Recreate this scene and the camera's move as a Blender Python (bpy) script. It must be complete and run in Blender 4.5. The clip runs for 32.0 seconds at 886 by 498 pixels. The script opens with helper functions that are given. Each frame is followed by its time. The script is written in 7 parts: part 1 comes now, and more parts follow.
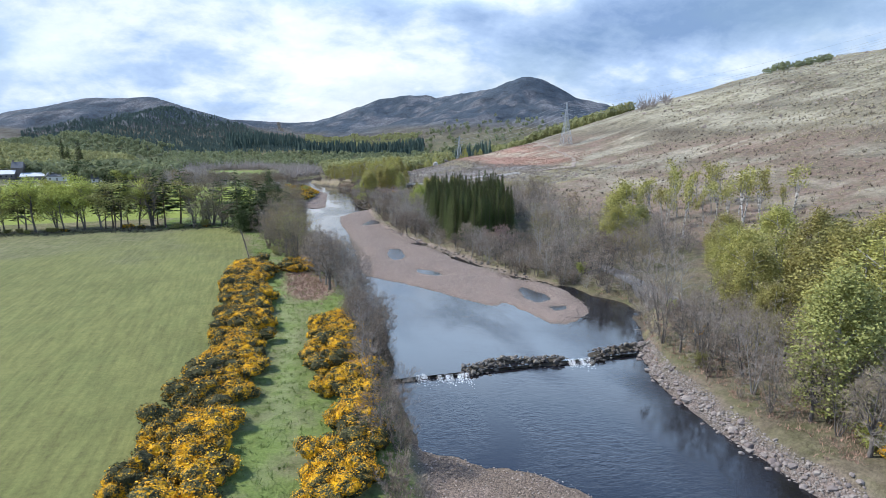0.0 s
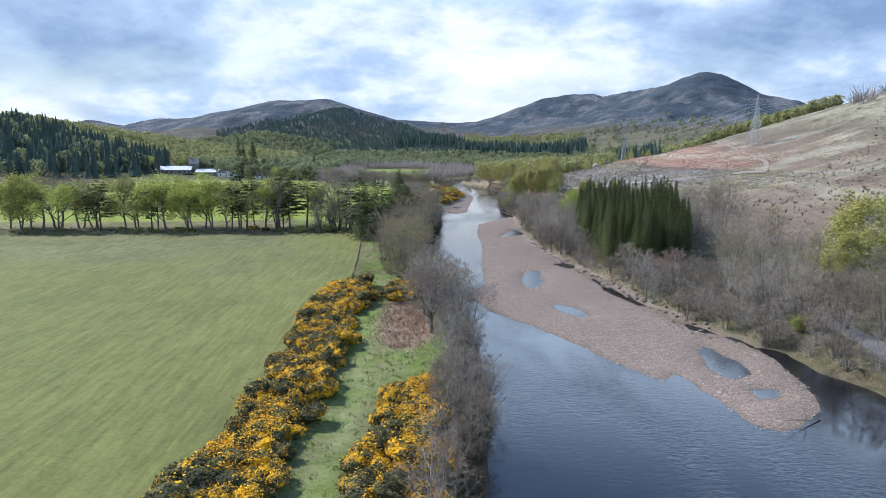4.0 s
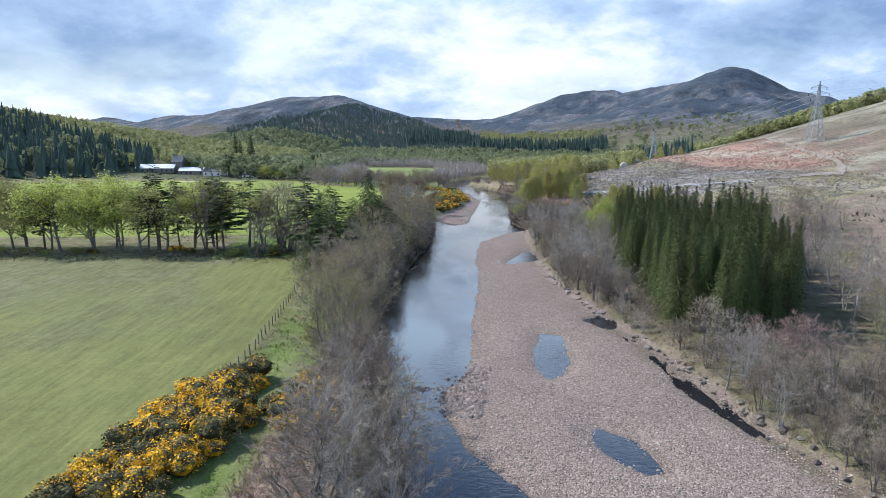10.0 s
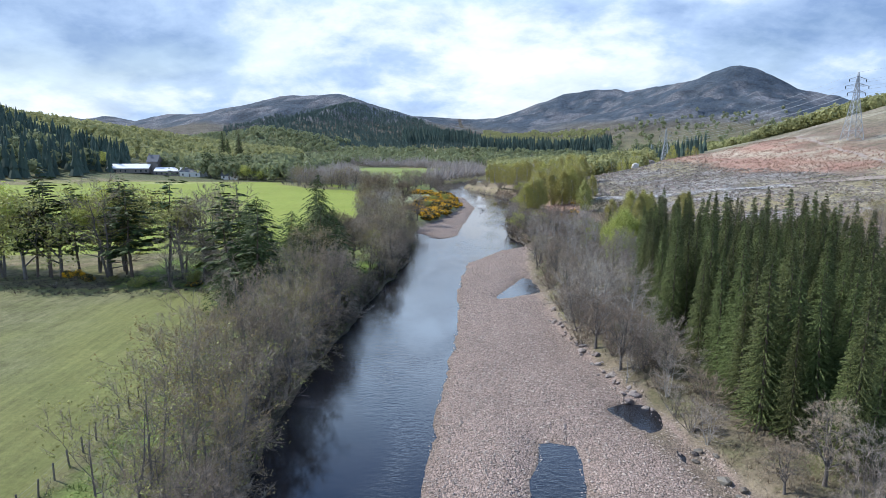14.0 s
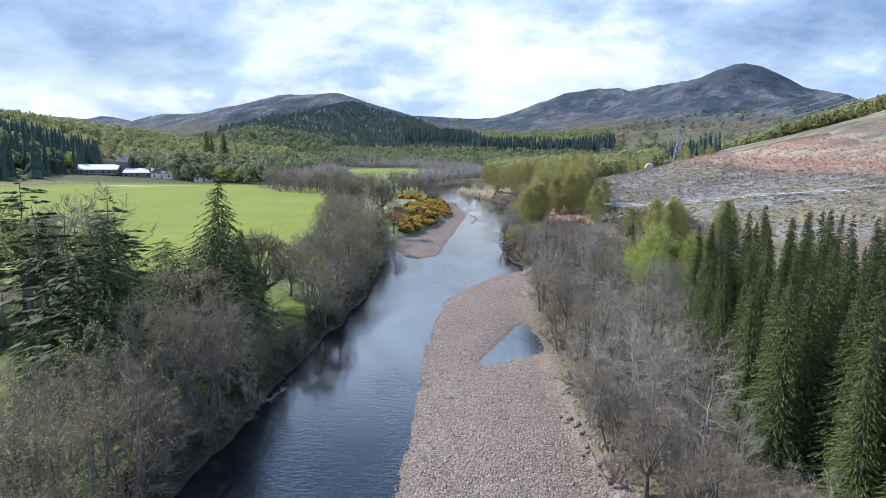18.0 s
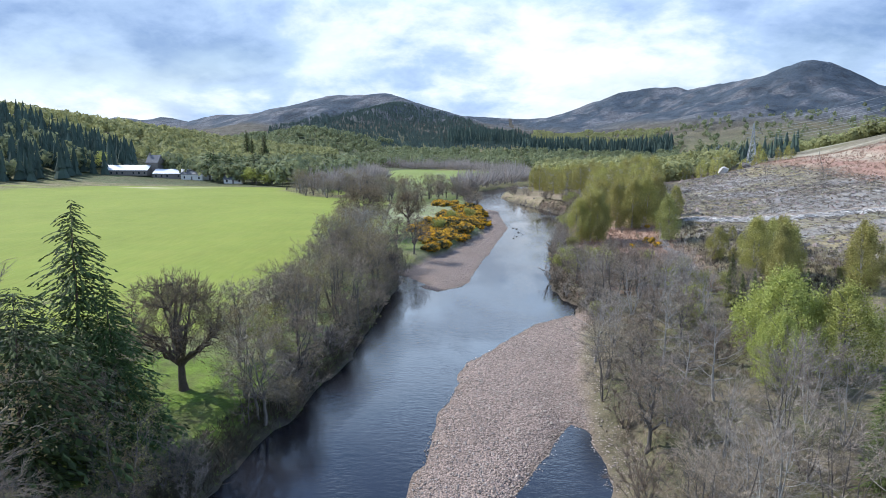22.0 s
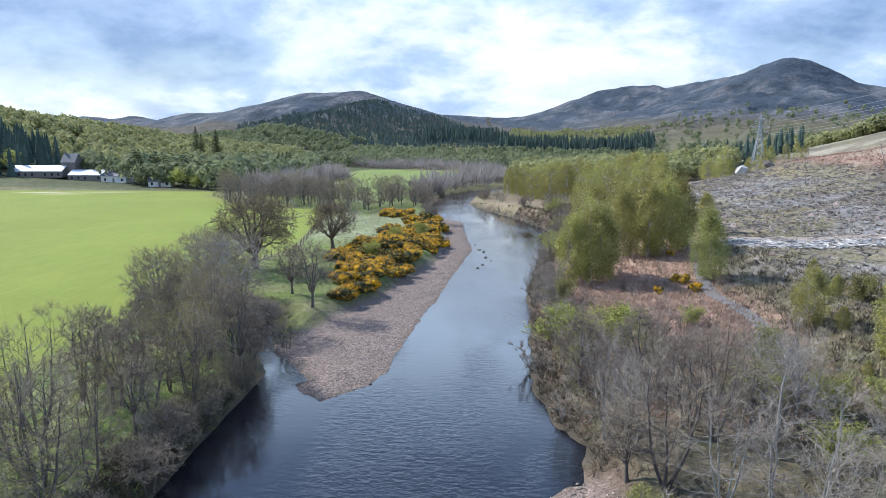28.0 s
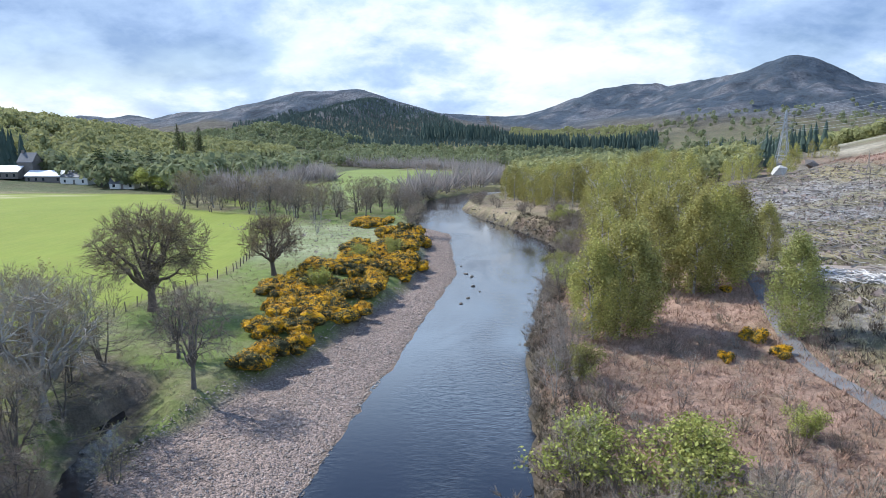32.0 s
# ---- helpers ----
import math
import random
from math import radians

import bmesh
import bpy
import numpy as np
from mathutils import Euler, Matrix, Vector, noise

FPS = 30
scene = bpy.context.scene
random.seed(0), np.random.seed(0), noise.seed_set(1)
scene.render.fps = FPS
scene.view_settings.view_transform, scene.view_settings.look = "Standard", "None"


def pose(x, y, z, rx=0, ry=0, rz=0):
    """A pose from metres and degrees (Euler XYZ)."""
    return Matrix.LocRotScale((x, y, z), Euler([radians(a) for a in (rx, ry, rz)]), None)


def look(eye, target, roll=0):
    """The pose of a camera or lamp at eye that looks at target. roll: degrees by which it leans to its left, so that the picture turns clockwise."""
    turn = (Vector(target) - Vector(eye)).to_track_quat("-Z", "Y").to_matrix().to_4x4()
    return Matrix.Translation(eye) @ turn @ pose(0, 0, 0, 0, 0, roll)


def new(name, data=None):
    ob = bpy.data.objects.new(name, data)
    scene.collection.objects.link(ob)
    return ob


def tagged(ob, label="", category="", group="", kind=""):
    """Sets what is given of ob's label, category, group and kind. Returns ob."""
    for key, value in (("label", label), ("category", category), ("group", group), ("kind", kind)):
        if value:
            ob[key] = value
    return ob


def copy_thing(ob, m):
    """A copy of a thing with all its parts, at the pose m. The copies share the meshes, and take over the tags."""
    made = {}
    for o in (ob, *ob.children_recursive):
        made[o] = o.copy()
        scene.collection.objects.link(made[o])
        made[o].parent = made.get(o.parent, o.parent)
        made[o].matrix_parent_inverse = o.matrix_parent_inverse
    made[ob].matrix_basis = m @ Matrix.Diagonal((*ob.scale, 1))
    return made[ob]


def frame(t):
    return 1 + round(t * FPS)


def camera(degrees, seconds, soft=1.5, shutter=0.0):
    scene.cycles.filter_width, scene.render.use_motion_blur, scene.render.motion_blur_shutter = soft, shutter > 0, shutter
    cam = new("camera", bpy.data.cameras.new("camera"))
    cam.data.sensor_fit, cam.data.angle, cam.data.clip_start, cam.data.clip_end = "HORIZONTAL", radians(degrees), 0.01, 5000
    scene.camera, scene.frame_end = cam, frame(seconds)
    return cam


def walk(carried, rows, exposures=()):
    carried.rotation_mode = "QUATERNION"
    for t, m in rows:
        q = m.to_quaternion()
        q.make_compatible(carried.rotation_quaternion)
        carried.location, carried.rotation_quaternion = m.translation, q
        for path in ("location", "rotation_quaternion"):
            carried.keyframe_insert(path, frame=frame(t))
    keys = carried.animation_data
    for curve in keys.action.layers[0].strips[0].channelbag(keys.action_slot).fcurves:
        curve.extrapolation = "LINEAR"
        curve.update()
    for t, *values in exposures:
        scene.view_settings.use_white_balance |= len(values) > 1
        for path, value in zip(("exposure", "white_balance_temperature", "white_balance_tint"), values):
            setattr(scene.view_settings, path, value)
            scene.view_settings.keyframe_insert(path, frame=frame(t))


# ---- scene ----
cam = camera(70, 32.0, soft=0.8)
# seconds, eye x y z, heading to the left of +y, tilt from straight down, roll
PATH = [
    (0, 0.07, -0.00, 27.12, -16.03, 80.48, 0.29),
    (0.5, 1.82, 3.57, 27.07, -14.40, 80.49, 0.24),
    (1, 3.49, 7.19, 27.02, -11.78, 80.50, 0.17),
    (1.5, 5.04, 10.82, 26.94, -8.88, 80.52, 0.10),
    (2, 6.43, 14.47, 26.84, -6.03, 80.54, 0.05),
    (2.5, 7.62, 18.14, 26.72, -3.91, 80.55, 0.03),
    (3, 8.62, 21.89, 26.61, -2.81, 80.56, 0.03),
    (3.5, 9.48, 25.71, 26.51, -2.11, 80.55, 0.03),
    (4, 10.23, 29.60, 26.40, -1.65, 80.54, 0.02),
    (4.5, 10.92, 33.53, 26.29, -1.32, 80.53, -0.00),
    (6.5, 13.43, 49.68, 25.96, -0.59, 80.45, -0.05),
    (7, 14.15, 53.88, 25.79, -0.48, 80.43, -0.04),
    (8, 15.62, 62.43, 25.47, -0.36, 80.39, -0.02),
    (9, 16.99, 70.74, 25.30, -0.25, 80.37, -0.02),
    (10, 18.32, 78.57, 25.27, -0.12, 80.34, -0.04),
    (11, 19.66, 86.16, 25.28, -0.04, 80.32, -0.05),
    (12, 20.97, 94.02, 25.26, 0.06, 80.31, -0.14),
    (13, 22.18, 102.29, 24.99, 0.09, 80.33, -0.22),
    (14, 23.32, 110.75, 24.56, 0.10, 80.32, -0.15),
    (14.5, 23.89, 114.98, 24.38, 0.10, 80.31, -0.09),
    (16.5, 26.10, 131.62, 23.99, 0.12, 80.29, -0.10),
    (17, 26.69, 135.61, 23.84, 0.11, 80.30, -0.09),
    (17.5, 27.30, 139.54, 23.72, 0.10, 80.32, -0.09),
    (18, 27.92, 143.42, 23.63, 0.21, 80.32, -0.08),
    (18.5, 28.52, 147.27, 23.57, 0.98, 80.33, -0.08),
    (19, 29.09, 151.11, 23.50, 2.05, 80.33, -0.08),
    (19.5, 29.60, 154.92, 23.41, 2.98, 80.35, -0.10),
    (20, 30.05, 158.68, 23.34, 3.63, 80.36, -0.11),
    (20.5, 30.41, 162.37, 23.30, 4.04, 80.37, -0.12),
    (21, 30.68, 165.99, 23.27, 4.28, 80.37, -0.13),
    (21.5, 30.88, 169.58, 23.26, 4.52, 80.37, -0.15),
    (22, 31.06, 173.22, 23.23, 4.69, 80.38, -0.16),
    (22.5, 31.26, 177.02, 23.18, 4.78, 80.37, -0.16),
    (23, 31.48, 180.97, 23.08, 3.22, 80.36, -0.15),
    (23.5, 31.72, 185.03, 22.93, 2.42, 80.34, -0.12),
    (24, 32.03, 189.12, 22.73, 2.18, 80.33, -0.09),
    (24.5, 32.38, 193.18, 22.54, 2.01, 80.32, -0.07),
    (26.5, 33.81, 209.17, 21.96, 2.47, 80.32, -0.08),
    (27, 34.24, 212.93, 21.80, 2.74, 80.32, -0.10),
    (28, 35.01, 220.17, 21.53, 2.81, 80.33, -0.09),
    (29, 35.62, 227.23, 21.31, 2.83, 80.32, -0.06),
    (30, 36.14, 234.25, 21.08, 2.84, 80.31, -0.05),
    (31, 36.70, 241.21, 20.88, 2.86, 80.29, -0.06),
    (32, 37.34, 248.00, 20.76, 2.84, 80.26, -0.04),
]
walk(cam, [(t, pose(x, y, z, 0, 0, yaw) @ pose(0, 0, 0, tilt) @ pose(0, 0, 0, 0, 0, -roll)) for t, x, y, z, yaw, tilt, roll in PATH], [(0, 0.36, 6080, 9), (9, 0.38, 6080, 9), (17, 0.44, 6060, 9), (32, 0.46, 6050, 9)])

# ---- world, sun ----
SUN_TO = Vector((-0.66, 0.34, 0.67)).normalized()
sun = new("sun", bpy.data.lights.new("sun", "SUN"))
sun.data.energy, sun.data.angle, sun.data.color = 5.0, radians(0.6), (1.0, 0.955, 0.88)
sun.matrix_world = look(SUN_TO * 100, (0, 0, 0))


def sky_world():
    world = bpy.data.worlds.new("sky")
    scene.world = world
    world.use_nodes = True
    nt = world.node_tree
    nt.nodes.clear()
    N, L = nt.nodes.new, nt.links.new
    out, bg = N("ShaderNodeOutputWorld"), N("ShaderNodeBackground")
    sky = N("ShaderNodeTexSky")
    sky.sky_type, sky.sun_disc = "NISHITA", False
    sky.sun_elevation, sky.sun_rotation = math.asin(SUN_TO.z), math.atan2(SUN_TO.x, SUN_TO.y)
    co = N("ShaderNodeTexCoord")
    sep = N("ShaderNodeSeparateXYZ")
    L(co.outputs["Generated"], sep.inputs[0])

    def m(op, a, b=None):
        n = N("ShaderNodeMath")
        n.operation = op
        for k, v in enumerate((a, b)):
            if v is not None:
                if isinstance(v, (int, float)):
                    n.inputs[k].default_value = v
                else:
                    L(v, n.inputs[k])
        return n.outputs[0]

    # the cloud layer: flat, overhead, seen in perspective
    zz = m("ADD", m("MAXIMUM", sep.outputs["Z"], 0.0), 0.40)
    u, v = m("DIVIDE", sep.outputs["X"], zz), m("DIVIDE", sep.outputs["Y"], zz)
    comb = N("ShaderNodeCombineXYZ")
    L(u, comb.inputs[0]), L(v, comb.inputs[1])
    comb.inputs[2].default_value = 3.7

    def noise_at(scale, detail, rough, distort, shift):
        mp = N("ShaderNodeMapping")
        mp.inputs["Location"].default_value = shift
        L(comb.outputs[0], mp.inputs["Vector"])
        n = N("ShaderNodeTexNoise")
        n.inputs["Scale"].default_value, n.inputs["Detail"].default_value = scale, detail
        n.inputs["Roughness"].default_value, n.inputs["Distortion"].default_value = rough, distort
        L(mp.outputs[0], n.inputs["Vector"])
        return n.outputs["Fac"]

    def ramp(fac, stops):
        r = N("ShaderNodeValToRGB")
        el = r.color_ramp.elements
        while len(el) < len(stops):
            el.new(0.5)
        for e, (p, c) in zip(el, stops):
            e.position, e.color = p, (*c, 1)
        L(fac, r.inputs[0])
        return r.outputs[0]

    # dark cloud banks high to the sides, a bright gap ahead
    def between(v, lo, hi):
        r = N("ShaderNodeMapRange")
        r.interpolation_type = "SMOOTHSTEP"
        r.inputs["From Min"].default_value, r.inputs["From Max"].default_value = lo, hi
        L(v, r.inputs["Value"])
        return r.outputs[0]

    sx, sz = sep.outputs["X"], sep.outputs["Z"]
    bank_right = m("MULTIPLY", between(sx, 0.36, 0.58), between(sz, 0.10, 0.17))
    bank_left = m("MULTIPLY", between(sx, -0.22, -0.46), between(sz, 0.05, 0.11))
    thick = m("ADD", m("MULTIPLY", noise_at(1.7, 9, 0.56, 0.25, (1.3, 2.1, 0)), 0.72), m("MULTIPLY", noise_at(6.2, 7, 0.6, 0.2, (4.0, 0.4, 1)), 0.28))
    thick = m("ADD", thick, m("ADD", m("MULTIPLY", bank_right, 0.15), m("MULTIPLY", bank_left, 0.17)))
    cloud = ramp(thick, [(0.38, (9.2, 9.4, 9.7)), (0.48, (7.2, 7.8, 8.6)), (0.56, (4.3, 5.5, 7.5)), (0.70, (2.0, 3.0, 5.0))])
    cover = ramp(noise_at(1.3, 7, 0.55, 0.2, (7.1, 5.3, 2)), [(0.34, (0.5, 0.5, 0.5)), (0.50, (1, 1, 1))])
    mix = N("ShaderNodeMix")
    mix.data_type = "RGBA"
    L(cover, mix.inputs["Factor"])
    L(sky.outputs[0], mix.inputs["A"])
    L(cloud, mix.inputs["B"])
    # unseen bluish sky: band added to brighten the water, dimmed overhead to deepen shade
    high = N("ShaderNodeMix")
    high.data_type = "RGBA"
    L(m("MULTIPLY", between(sz, 0.185, 0.31), 0.9), high.inputs["Factor"])
    L(mix.outputs["Result"], high.inputs["A"])
    high.inputs["B"].default_value = (13.6, 17.2, 22.0, 1)
    mid = N("ShaderNodeMix")
    mid.data_type = "RGBA"
    L(between(sz, 0.33, 0.52), mid.inputs["Factor"])
    L(high.outputs["Result"], mid.inputs["A"])
    mid.inputs["B"].default_value = (3.1, 5.2, 9.6, 1)
    top = N("ShaderNodeMix")
    top.data_type = "RGBA"
    L(between(sz, 0.52, 0.85), top.inputs["Factor"])
    L(mid.outputs["Result"], top.inputs["A"])
    top.inputs["B"].default_value = (0.9, 1.6, 3.4, 1)
    L(top.outputs["Result"], bg.inputs["Color"])
    bg.inputs["Strength"].default_value = 0.1
    L(bg.outputs[0], out.inputs[0])


sky_world()

# ---- materials ----


def material(name, base, rough=0.9, vary=0.25, scale=0.8, fine=9.0, bump=0.3, bump_scale=14.0, island=0.0, per_object=0.0, translucent=0.0, attr="", metal=0.0, tone2=None, tone_scale=0.2):
    """A surface with a base colour that varies at two scales, fine relief, and a tone of its own for each piece."""
    mat = bpy.data.materials.new(name)
    mat.use_nodes = True
    nt = mat.node_tree
    nt.nodes.clear()
    N, L = nt.nodes.new, nt.links.new
    out, bsdf = N("ShaderNodeOutputMaterial"), N("ShaderNodeBsdfPrincipled")
    bsdf.inputs["Roughness"].default_value, bsdf.inputs["Metallic"].default_value = rough, metal
    bsdf.inputs["Specular IOR Level"].default_value = 0.25
    geo = N("ShaderNodeNewGeometry")
    where = N("ShaderNodeTexCoord").outputs["Object"] if not attr else geo.outputs["Position"]

    def tex(sc, detail=4.0):
        n = N("ShaderNodeTexNoise")
        n.inputs["Scale"].default_value, n.inputs["Detail"].default_value = sc, detail
        L(where, n.inputs["Vector"])
        return n.outputs["Fac"]

    def math_node(op, a, b):
        n = N("ShaderNodeMath")
        n.operation = op
        for k, v in enumerate((a, b)):
            if isinstance(v, (int, float)):
                n.inputs[k].default_value = v
            else:
                L(v, n.inputs[k])
        return n.outputs[0]

    if attr:
        a = N("ShaderNodeAttribute")
        a.attribute_name = attr
        col = a.outputs["Color"]
    else:
        c = N("ShaderNodeRGB")
        c.outputs[0].default_value = (*base, 1)
        col = c.outputs[0]
    if tone2:
        mx = N("ShaderNodeMix")
        mx.data_type = "RGBA"
        L(col, mx.inputs["A"])
        mx.inputs["B"].default_value = (*tone2, 1)
        r = N("ShaderNodeMapRange")
        r.inputs["From Min"].default_value, r.inputs["From Max"].default_value = 0.42, 0.6
        L(tex(tone_scale, 6), r.inputs["Value"])
        L(r.outputs[0], mx.inputs["Factor"])
        col = mx.outputs["Result"]
    val = math_node("ADD", math_node("MULTIPLY", math_node("SUBTRACT", tex(scale, 6), 0.5), vary * 2.4), 1.0)
    val = math_node("ADD", val, math_node("MULTIPLY", math_node("SUBTRACT", tex(fine, 5), 0.5), vary * 1.6))
    if island:
        val = math_node("ADD", val, math_node("MULTIPLY", math_node("SUBTRACT", geo.outputs["Random Per Island"], 0.5), island))
    hue = 0.5
    if per_object:
        oi = N("ShaderNodeObjectInfo")
        val = math_node("ADD", val, math_node("MULTIPLY", math_node("SUBTRACT", oi.outputs["Random"], 0.5), per_object))
        hue = math_node("ADD", math_node("MULTIPLY", math_node("SUBTRACT", oi.outputs["Random"], 0.5), per_object * 0.06), 0.5)
    hsv = N("ShaderNodeHueSaturation")
    L(col, hsv.inputs["Color"])
    L(val, hsv.inputs["Value"])
    if not isinstance(hue, float):
        L(hue, hsv.inputs["Hue"])
    L(hsv.outputs[0], bsdf.inputs["Base Color"])
    if bump:
        b = N("ShaderNodeBump")
        b.inputs["Strength"].default_value, b.inputs["Distance"].default_value = bump, 0.15
        L(tex(bump_scale, 6), b.inputs["Height"])
        L(b.outputs[0], bsdf.inputs["Normal"])
    shade = bsdf.outputs[0]
    if translucent:
        tr = N("ShaderNodeBsdfTranslucent")
        L(hsv.outputs[0], tr.inputs["Color"])
        ms = N("ShaderNodeMixShader")
        ms.inputs[0].default_value = translucent
        L(shade, ms.inputs[1]), L(tr.outputs[0], ms.inputs[2])
        shade = ms.outputs[0]
    L(shade, out.inputs[0])
    return mat


def ground_material():
    """Ground whose base colour comes by region, mottled at three scales, with stones where it is stony and a mown lie
    where it is a field.
    """
    mat = bpy.data.materials.new("ground_cover")
    mat.use_nodes = True
    nt = mat.node_tree
    nt.nodes.clear()
    N, L = nt.nodes.new, nt.links.new
    out, bsdf = N("ShaderNodeOutputMaterial"), N("ShaderNodeBsdfPrincipled")
    bsdf.inputs["Roughness"].default_value = 0.95
    bsdf.inputs["Specular IOR Level"].default_value = 0.15
    pos = N("ShaderNodeNewGeometry").outputs["Position"]

    def att(name, out_name):
        a = N("ShaderNodeAttribute")
        a.attribute_name = name
        return a.outputs[out_name]

    def tex(sc, detail=5.0, rough=0.55, stretch=None):
        n = N("ShaderNodeTexNoise")
        n.inputs["Scale"].default_value, n.inputs["Detail"].default_value, n.inputs["Roughness"].default_value = sc, detail, rough
        if stretch:
            mp = N("ShaderNodeMapping")
            mp.inputs["Rotation"].default_value = (0, 0, radians(stretch[0]))
            mp.inputs["Scale"].default_value = (stretch[1], stretch[2], 1)
            L(pos, mp.inputs["Vector"])
            L(mp.outputs[0], n.inputs["Vector"])
        else:
            L(pos, n.inputs["Vector"])
        return n.outputs["Fac"]

    def mth(op, a, b):
        n = N("ShaderNodeMath")
        n.operation = op
        for k, v in enumerate((a, b)):
            if isinstance(v, (int, float)):
                n.inputs[k].default_value = v
            else:
                L(v, n.inputs[k])
        return n.outputs[0]

    def spread(fac, amount):
        return mth("MULTIPLY", mth("SUBTRACT", fac, 0.5), amount)

    stony, rough_land, field, mountain = att("stony", "Fac"), att("rough_land", "Fac"), att("field", "Fac"), att("mountain", "Fac")
    vo = N("ShaderNodeTexVoronoi")
    vo.inputs["Scale"].default_value = 6.5
    L(pos, vo.inputs["Vector"])
    vo2 = N("ShaderNodeTexVoronoi")
    vo2.inputs["Scale"].default_value = 15.0
    L(pos, vo2.inputs["Vector"])
    pebble = N("ShaderNodeSeparateColor")
    L(vo.outputs["Color"], pebble.inputs[0])
    pebble2 = N("ShaderNodeSeparateColor")
    L(vo2.outputs["Color"], pebble2.inputs[0])
    val = mth("ADD", 1.0, spread(tex(0.035, 4), 0.35))
    val = mth("ADD", val, mth("MULTIPLY", spread(tex(0.014, 9, 0.68), 1.5), rough_land))
    val = mth("ADD", val, mth("MULTIPLY", spread(tex(0.6, 6, 0.65), 1.7), rough_land))
    val = mth("ADD", val, mth("MULTIPLY", spread(tex(3.5, 5, 0.7), 1.5), rough_land))
    val = mth("ADD", val, mth("MULTIPLY", spread(tex(0.5, 6, 0.65, (8, 3.0, 0.25)), 1.15), field))
    val = mth("ADD", val, mth("MULTIPLY", spread(tex(2.2, 5, 0.75), 0.9), field))
    val = mth("ADD", val, mth("MULTIPLY", mth("SUBTRACT", mth("ADD", pebble.outputs[0], pebble2.outputs[1]), 1.0), mth("MULTIPLY", stony, 0.75)))
    val = mth("ADD", val, mth("MULTIPLY", spread(tex(0.045, 9, 0.75), 1.7), mountain))
    # worn, paler and mossier patches
    mx = N("ShaderNodeMix")
    mx.data_type = "RGBA"
    L(att("tint", "Color"), mx.inputs["A"])
    L(att("patch", "Color"), mx.inputs["B"])
    rr = N("ShaderNodeMapRange")
    rr.inputs["From Min"].default_value, rr.inputs["From Max"].default_value = 0.43, 0.62
    L(tex(0.16, 8, 0.68), rr.inputs["Value"])
    L(rr.outputs[0], mx.inputs["Factor"])
    hsv = N("ShaderNodeHueSaturation")
    L(mx.outputs["Result"], hsv.inputs["Color"])
    L(val, hsv.inputs["Value"])
    L(hsv.outputs[0], bsdf.inputs["Base Color"])
    h = mth("ADD", mth("MULTIPLY", mth("SUBTRACT", 0.6, vo.outputs["Distance"]), mth("MULTIPLY", stony, 0.5)), mth("MULTIPLY", tex(2.6, 6, 0.7), mth("ADD", mth("MULTIPLY", rough_land, 1.1), 0.12)))
    h = mth("ADD", h, mth("MULTIPLY", tex(0.022, 10, 0.68), mth("MULTIPLY", mountain, 75.0)))
    b = N("ShaderNodeBump")
    b.inputs["Strength"].default_value, b.inputs["Distance"].default_value = 0.8, 0.3
    L(h, b.inputs["Height"])
    L(b.outputs[0], bsdf.inputs["Normal"])
    L(bsdf.outputs[0], out.inputs[0])
    return mat


def water_material():
    mat = bpy.data.materials.new("peaty_water")
    mat.use_nodes = True
    nt = mat.node_tree
    bsdf = nt.nodes["Principled BSDF"]
    N, L = nt.nodes.new, nt.links.new
    bsdf.inputs["Base Color"].default_value = (0.011, 0.011, 0.014, 1)
    bsdf.inputs["Roughness"].default_value = 0.05
    bsdf.inputs["IOR"].default_value = 1.45
    pos = N("ShaderNodeNewGeometry").outputs["Position"]

    def tex(sc, detail, stretch):
        mp = N("ShaderNodeMapping")
        mp.inputs["Scale"].default_value = stretch
        L(pos, mp.inputs["Vector"])
        n = N("ShaderNodeTexNoise")
        n.inputs["Scale"].default_value, n.inputs["Detail"].default_value, n.inputs["Distortion"].default_value = sc, detail, 0.6
        L(mp.outputs[0], n.inputs["Vector"])
        return n.outputs["Fac"]

    # calm glides and broken riffles
    calm = N("ShaderNodeMapRange")
    calm.inputs["From Min"].default_value, calm.inputs["From Max"].default_value = 0.38, 0.66
    calm.inputs["To Min"].default_value, calm.inputs["To Max"].default_value = 0.02, 0.22
    L(tex(0.07, 4, (1.6, 0.7, 1)), calm.inputs["Value"])
    ad = N("ShaderNodeMath")
    ad.operation = "ADD"
    L(tex(1.3, 5, (1.0, 1.7, 1)), ad.inputs[0])
    mu = N("ShaderNodeMath")
    mu.operation = "MULTIPLY"
    mu.inputs[1].default_value = 0.35
    L(tex(5.0, 3, (1, 1.5, 1)), mu.inputs[0])
    L(mu.outputs[0], ad.inputs[1])
    b = N("ShaderNodeBump")
    b.inputs["Distance"].default_value = 0.25
    L(calm.outputs[0], b.inputs["Strength"])
    L(ad.outputs[0], b.inputs["Height"])
    L(b.outputs[0], bsdf.inputs["Normal"])
    return mat


GROUND, WATER = ground_material(), water_material()
BARK = material("grey_bark", (0.125, 0.11, 0.098), 0.9, 0.3, 1.5, 12, 0.4, 9, per_object=0.3)
PALE_BARK = material("lichened_bark", (0.27, 0.255, 0.235), 0.9, 0.35, 1.5, 12, 0.4, 9, per_object=0.3)
BIRCH_BARK = material("birch_bark", (0.48, 0.45, 0.41), 0.8, 0.35, 2.5, 14, 0.2, 9, tone2=(0.1, 0.09, 0.08), tone_scale=2.0)
DARK_BARK = material("conifer_bark", (0.11, 0.085, 0.07), 0.95, 0.3, 1.5, 12, 0.4, 9)
TWIG = material("bare_twigs", (0.26, 0.207, 0.155), 0.9, 0.1, 0.6, 6, 0, island=0.7, per_object=0.5)
